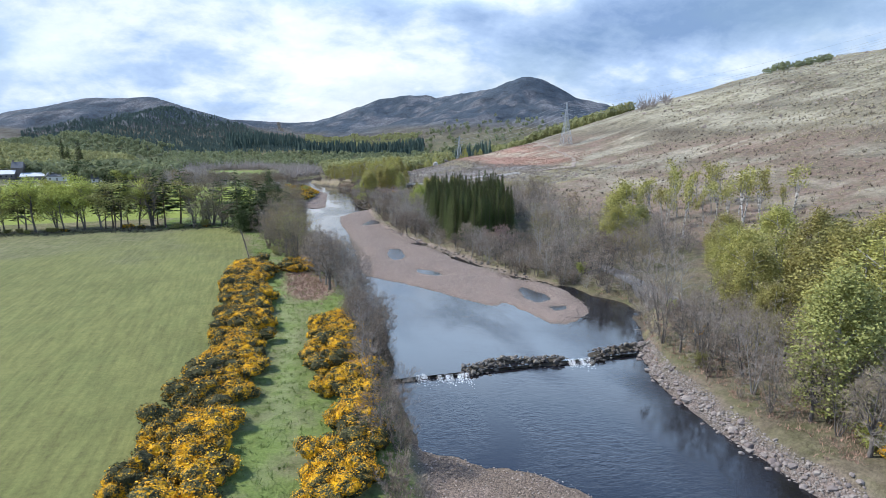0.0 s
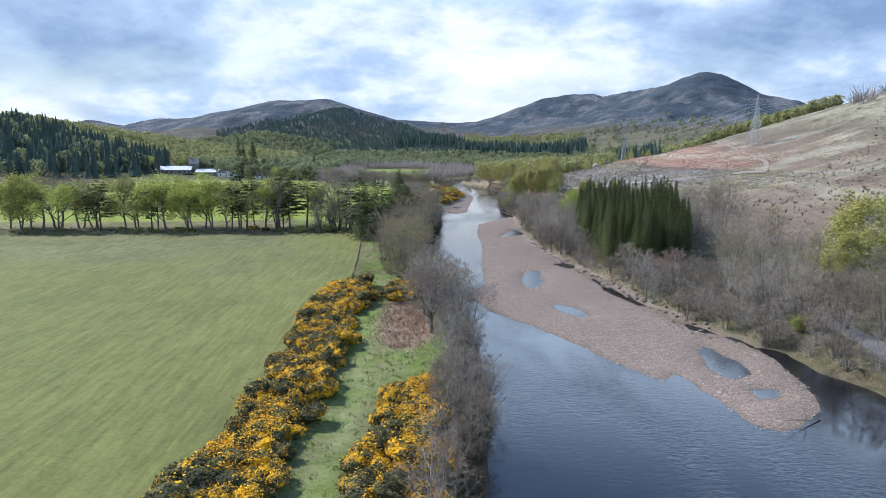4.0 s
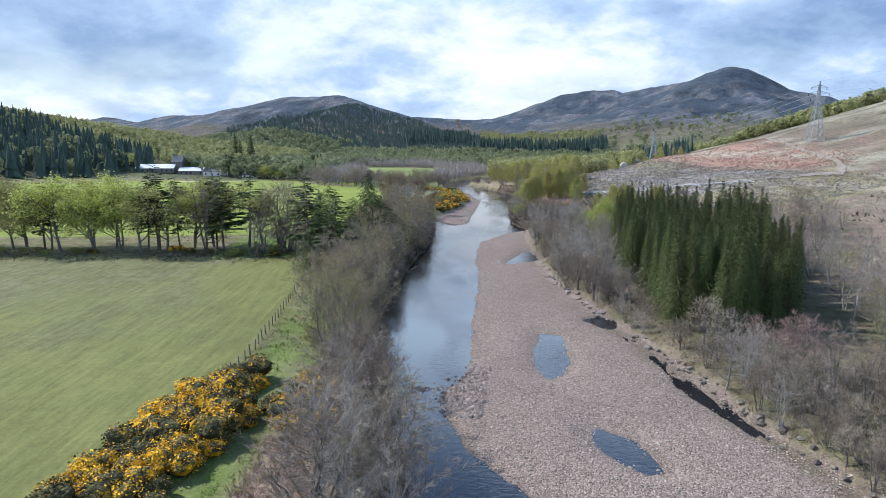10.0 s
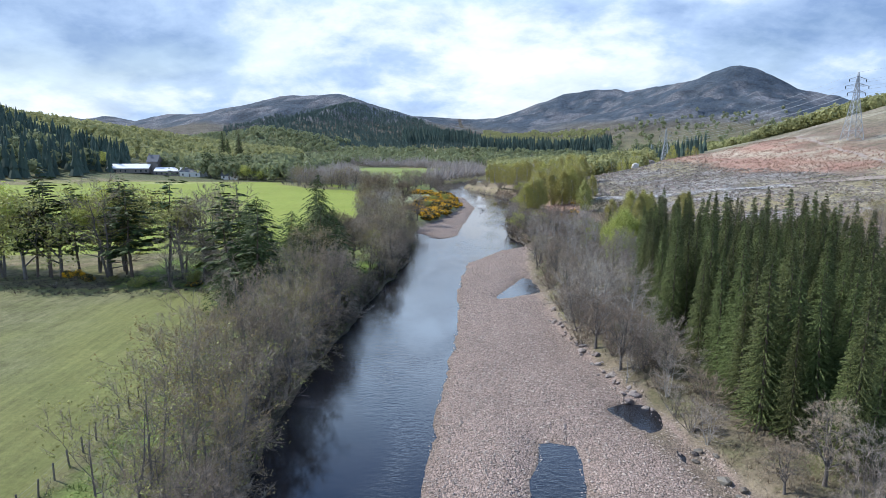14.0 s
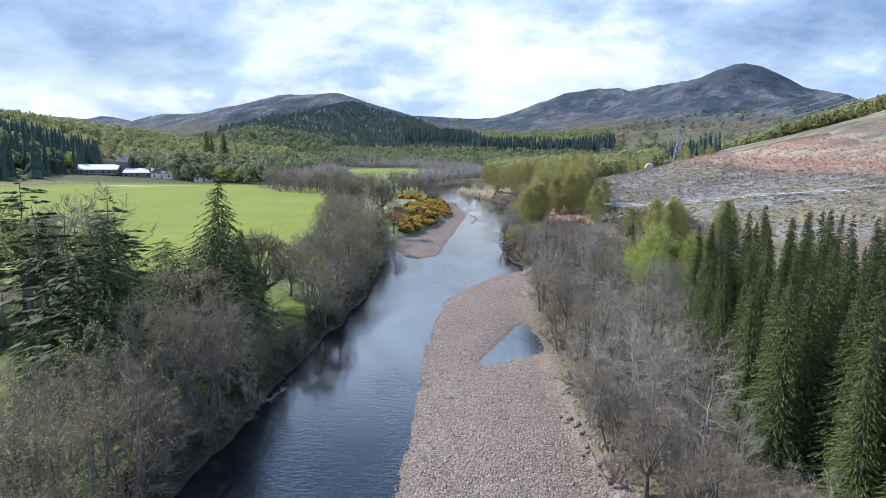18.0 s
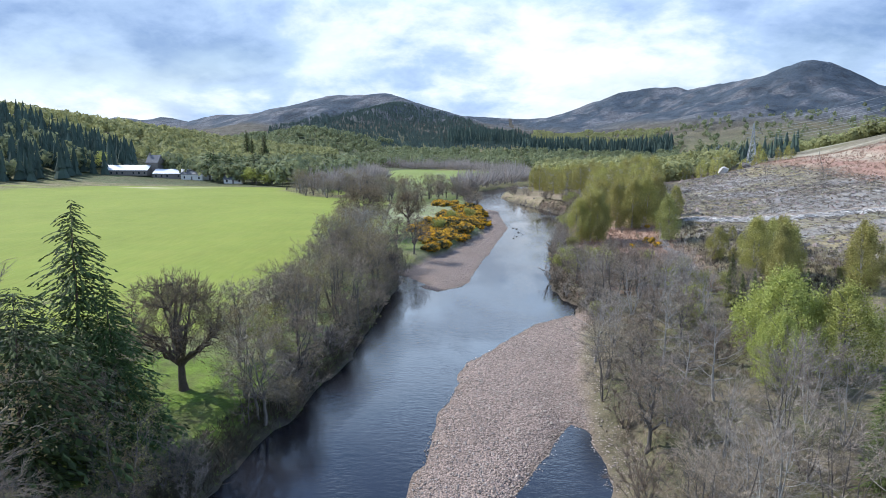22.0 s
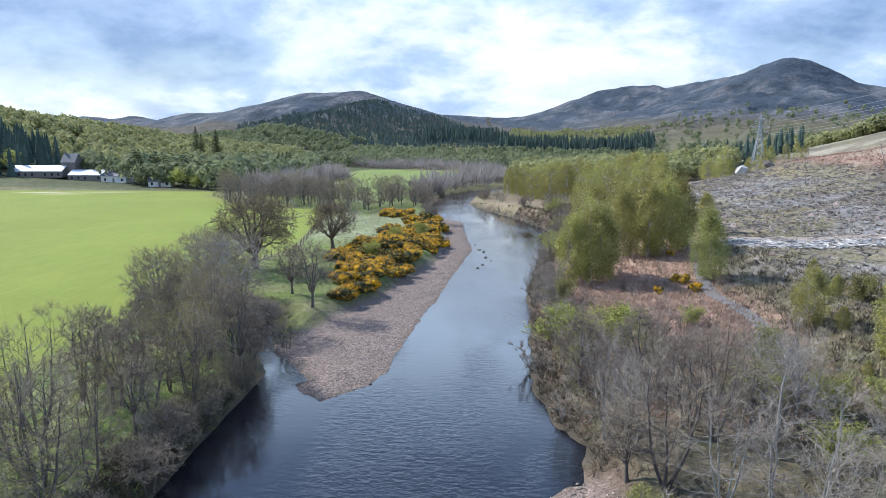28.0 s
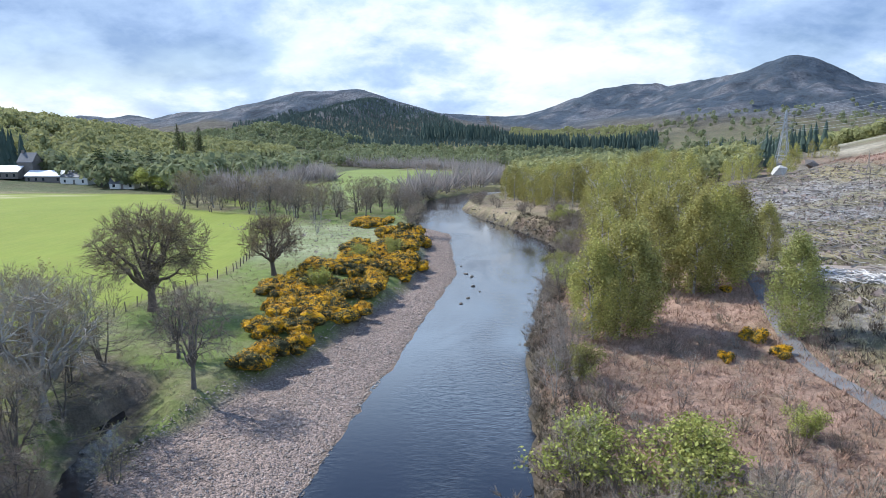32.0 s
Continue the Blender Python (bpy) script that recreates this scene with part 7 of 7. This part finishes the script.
house("cottage", 137, 662, -6, 9, 7, 2.6, 2.3, HARL, ROOF_SLATE, "small cottage among birches", 3, 1)

# ---- withered bracken, tussocks and rushes ----


def tufts(name, seed, n, area, hs, mat, label, blades=7, wide=0.05, lean=0.7, least=0.3, spots=None, rise=0.55):
    rng = np.random.default_rng(seed)
    p = spots_in(seed, n, area) if spots is None else spots
    p = p + rng.normal(size=p.shape) * (1.1 if spots is None else 0.0)
    g = height(p[:, 0], p[:, 1])
    p, g = p[g > least], g[g > least]
    base = np.repeat(np.c_[p, g - 0.02], blades, 0)
    base[:, :2] += rng.normal(size=(len(base), 2)) * 0.16
    d = rng.normal(size=base.shape) * lean
    d[:, 2] = np.abs(d[:, 2]) * min(1.0, rise * 1.8) + rise
    d /= np.linalg.norm(d, axis=1)[:, None]
    tip = base + d * rng.uniform(*hs, (len(base), 1))
    s = Shape()
    s.slivers(base, tip, rng.uniform(0.6, 1.5, len(base)) * wide, rng)
    return tagged(new(name, s.mesh(name, mat)), label, "undergrowth", kind="stuff")


BRACKEN = material("withered_bracken", (0.33, 0.215, 0.16), 0.9, 0.15, 0.3, 4, 0, island=0.8)
STRAW = material("pale_dead_grass", (0.36, 0.315, 0.20), 0.9, 0.15, 0.3, 4, 0, island=0.7)
LITTER = material("withered_litter", (0.19, 0.15, 0.105), 0.9, 0.15, 0.3, 4, 0, island=0.9)
HEATHER = material("dark_heather", (0.085, 0.068, 0.052), 0.9, 0.15, 0.3, 4, 0, island=0.7)
GRASS = material("rank_grass", (0.15, 0.20, 0.05), 0.8, 0.15, 0.3, 4, 0, island=0.7)
tufts("bracken", 800, 5200, [(44, 262), (64, 262), (68, 300), (72, 330), (60, 320), (47, 330), (43.5, 300)], (0.35, 0.8), BRACKEN, "reddish-brown withered bracken on the river bank")
tufts("bracken", 801, 900, [(4.6, 107), (8.5, 103), (11, 110), (11.6, 119), (9.5, 129), (5.6, 130), (3.8, 119)], (0.3, 0.7), BRACKEN, "withered brown bracken among the gorse")
BRASH = material("bleached_brash", (0.38, 0.355, 0.325), 0.9, 0.15, 0.3, 4, 0, island=0.8)
FELLED = [(72, 290), (88, 264), (120, 252), (158, 264), (150, 296), (140, 330), (130, 372), (118, 408), (100, 412), (85, 385), (77, 345)]
tufts("brash", 814, 4200, FELLED, (0.5, 1.8), BRASH, "bleached branches strewn over felled ground", 3, 0.08, 1.6, rise=0.12)
tufts("heather", 815, 2600, FELLED, (0.25, 0.6), HEATHER, "dark regrowth among felled timber", 8, 0.09, 1.5)
tufts("dead_grass", 816, 2200, FELLED, (0.2, 0.5), STRAW, "pale tussocks among felled timber", 8, 0.06, 1.5)
tufts("dead_grass", 812, 3000, [(66, 300), (64, 262), (74, 254), (90, 262), (84, 300), (74, 324)], (0.3, 0.8), STRAW, "pale tussocks beside a lane")
tufts("heather", 813, 1200, [(67, 300), (66, 268), (76, 256), (90, 264), (84, 300), (74, 322)], (0.5, 1.0), HEATHER, "dark rank growth beside a lane", 9, 0.07)
tufts("dead_grass", 802, 3400, [(47, 112), (58, 108), (60, 130), (50, 160), (44, 190), (50, 220), (62, 250), (44, 262), (41, 220), (40, 190), (44, 160)], (0.3, 0.7), LITTER, "withered brown grass under bare trees")
tufts("dead_grass", 803, 1800, [(44, 36), (58, 36), (60, 62), (62, 90), (58, 100), (50, 74), (46, 60)], (0.3, 0.7), BRACKEN, "withered growth on a stony bank")
tufts("rank_grass", 804, 3200, [(-9, 44), (8, 40), (11, 70), (14, 100), (10, 140), (8, 190), (-4, 200), (-3, 150), (-5, 110)], (0.2, 0.5), GRASS, "rank green grass along the bank")
tufts("dead_grass", 805, 1600, [(-2, 243), (14, 240), (14, 284), (24, 318), (27, 360), (10, 400), (-2, 400), (4, 338), (-2, 318)], (0.2, 0.5), STRAW, "pale tussocks on the river meadow")
tufts("dead_grass", 806, 5200, [(88, 90), (200, 80), (240, 200), (190, 330), (120, 290), (90, 180)], (0.4, 1.0), STRAW, "pale tussocks on a heathy slope", 5, 0.1)
tufts("bracken", 807, 4200, [(130, 330), (160, 296), (184, 330), (184, 410), (150, 420), (122, 412)], (0.4, 0.9), BRACKEN, "withered bracken on a hill slope", 5, 0.12)
tufts("heather", 808, 4200, [(95, 70), (230, 40), (420, 180), (420, 400), (280, 400), (200, 300), (110, 230)], (0.5, 1.3), HEATHER, "dark heather clumps scattered over the hill", 5, 0.22)
tufts("dead_grass", 809, 6500, [(180, 60), (320, 60), (460, 260), (520, 500), (300, 420), (220, 300)], (0.5, 1.2), STRAW, "pale tussocks over the upper hill", 5, 0.22)
tufts("heather", 810, 1600, [(-120, 206), (-8, 203), (-8, 216), (-120, 222)], (0.3, 0.7), HEATHER, "dark rank growth along a field ditch")

UNDERGROWTH = material("dark_bank_growth", (0.075, 0.062, 0.042), 0.9, 0.2, 0.3, 4, 0, island=0.8)


def bank_growth(seed, ys, xs, sign, y0, y1, n, label, mat, hs=(0.4, 1.4)):
    """Rank stems that hang over the water along one bank."""
    rng = np.random.default_rng(seed)
    y = rng.uniform(y0, y1, n)
    x = np.interp(y, ys, xs) + sign * rng.uniform(-0.9, 3.2, n)
    tufts("bank_growth", seed, n, None, hs, mat, label, 8, 0.05, 1.1, 0.03, np.c_[x, y])


bank_growth(820, LEFT_Y, LEFT_X, -1, 72, 270, 5200, "dark tangled growth hanging over the water's edge", UNDERGROWTH)
bank_growth(821, LEFT_Y, LEFT_X, -1, 100, 270, 1300, "rank green growth under riverside trees", GRASS, (0.2, 0.6))
bank_growth(822, RIGHT_Y, RIGHT_X, 1, 258, 400, 3200, "dark tangled growth on a river bank", UNDERGROWTH, (0.3, 1.0))
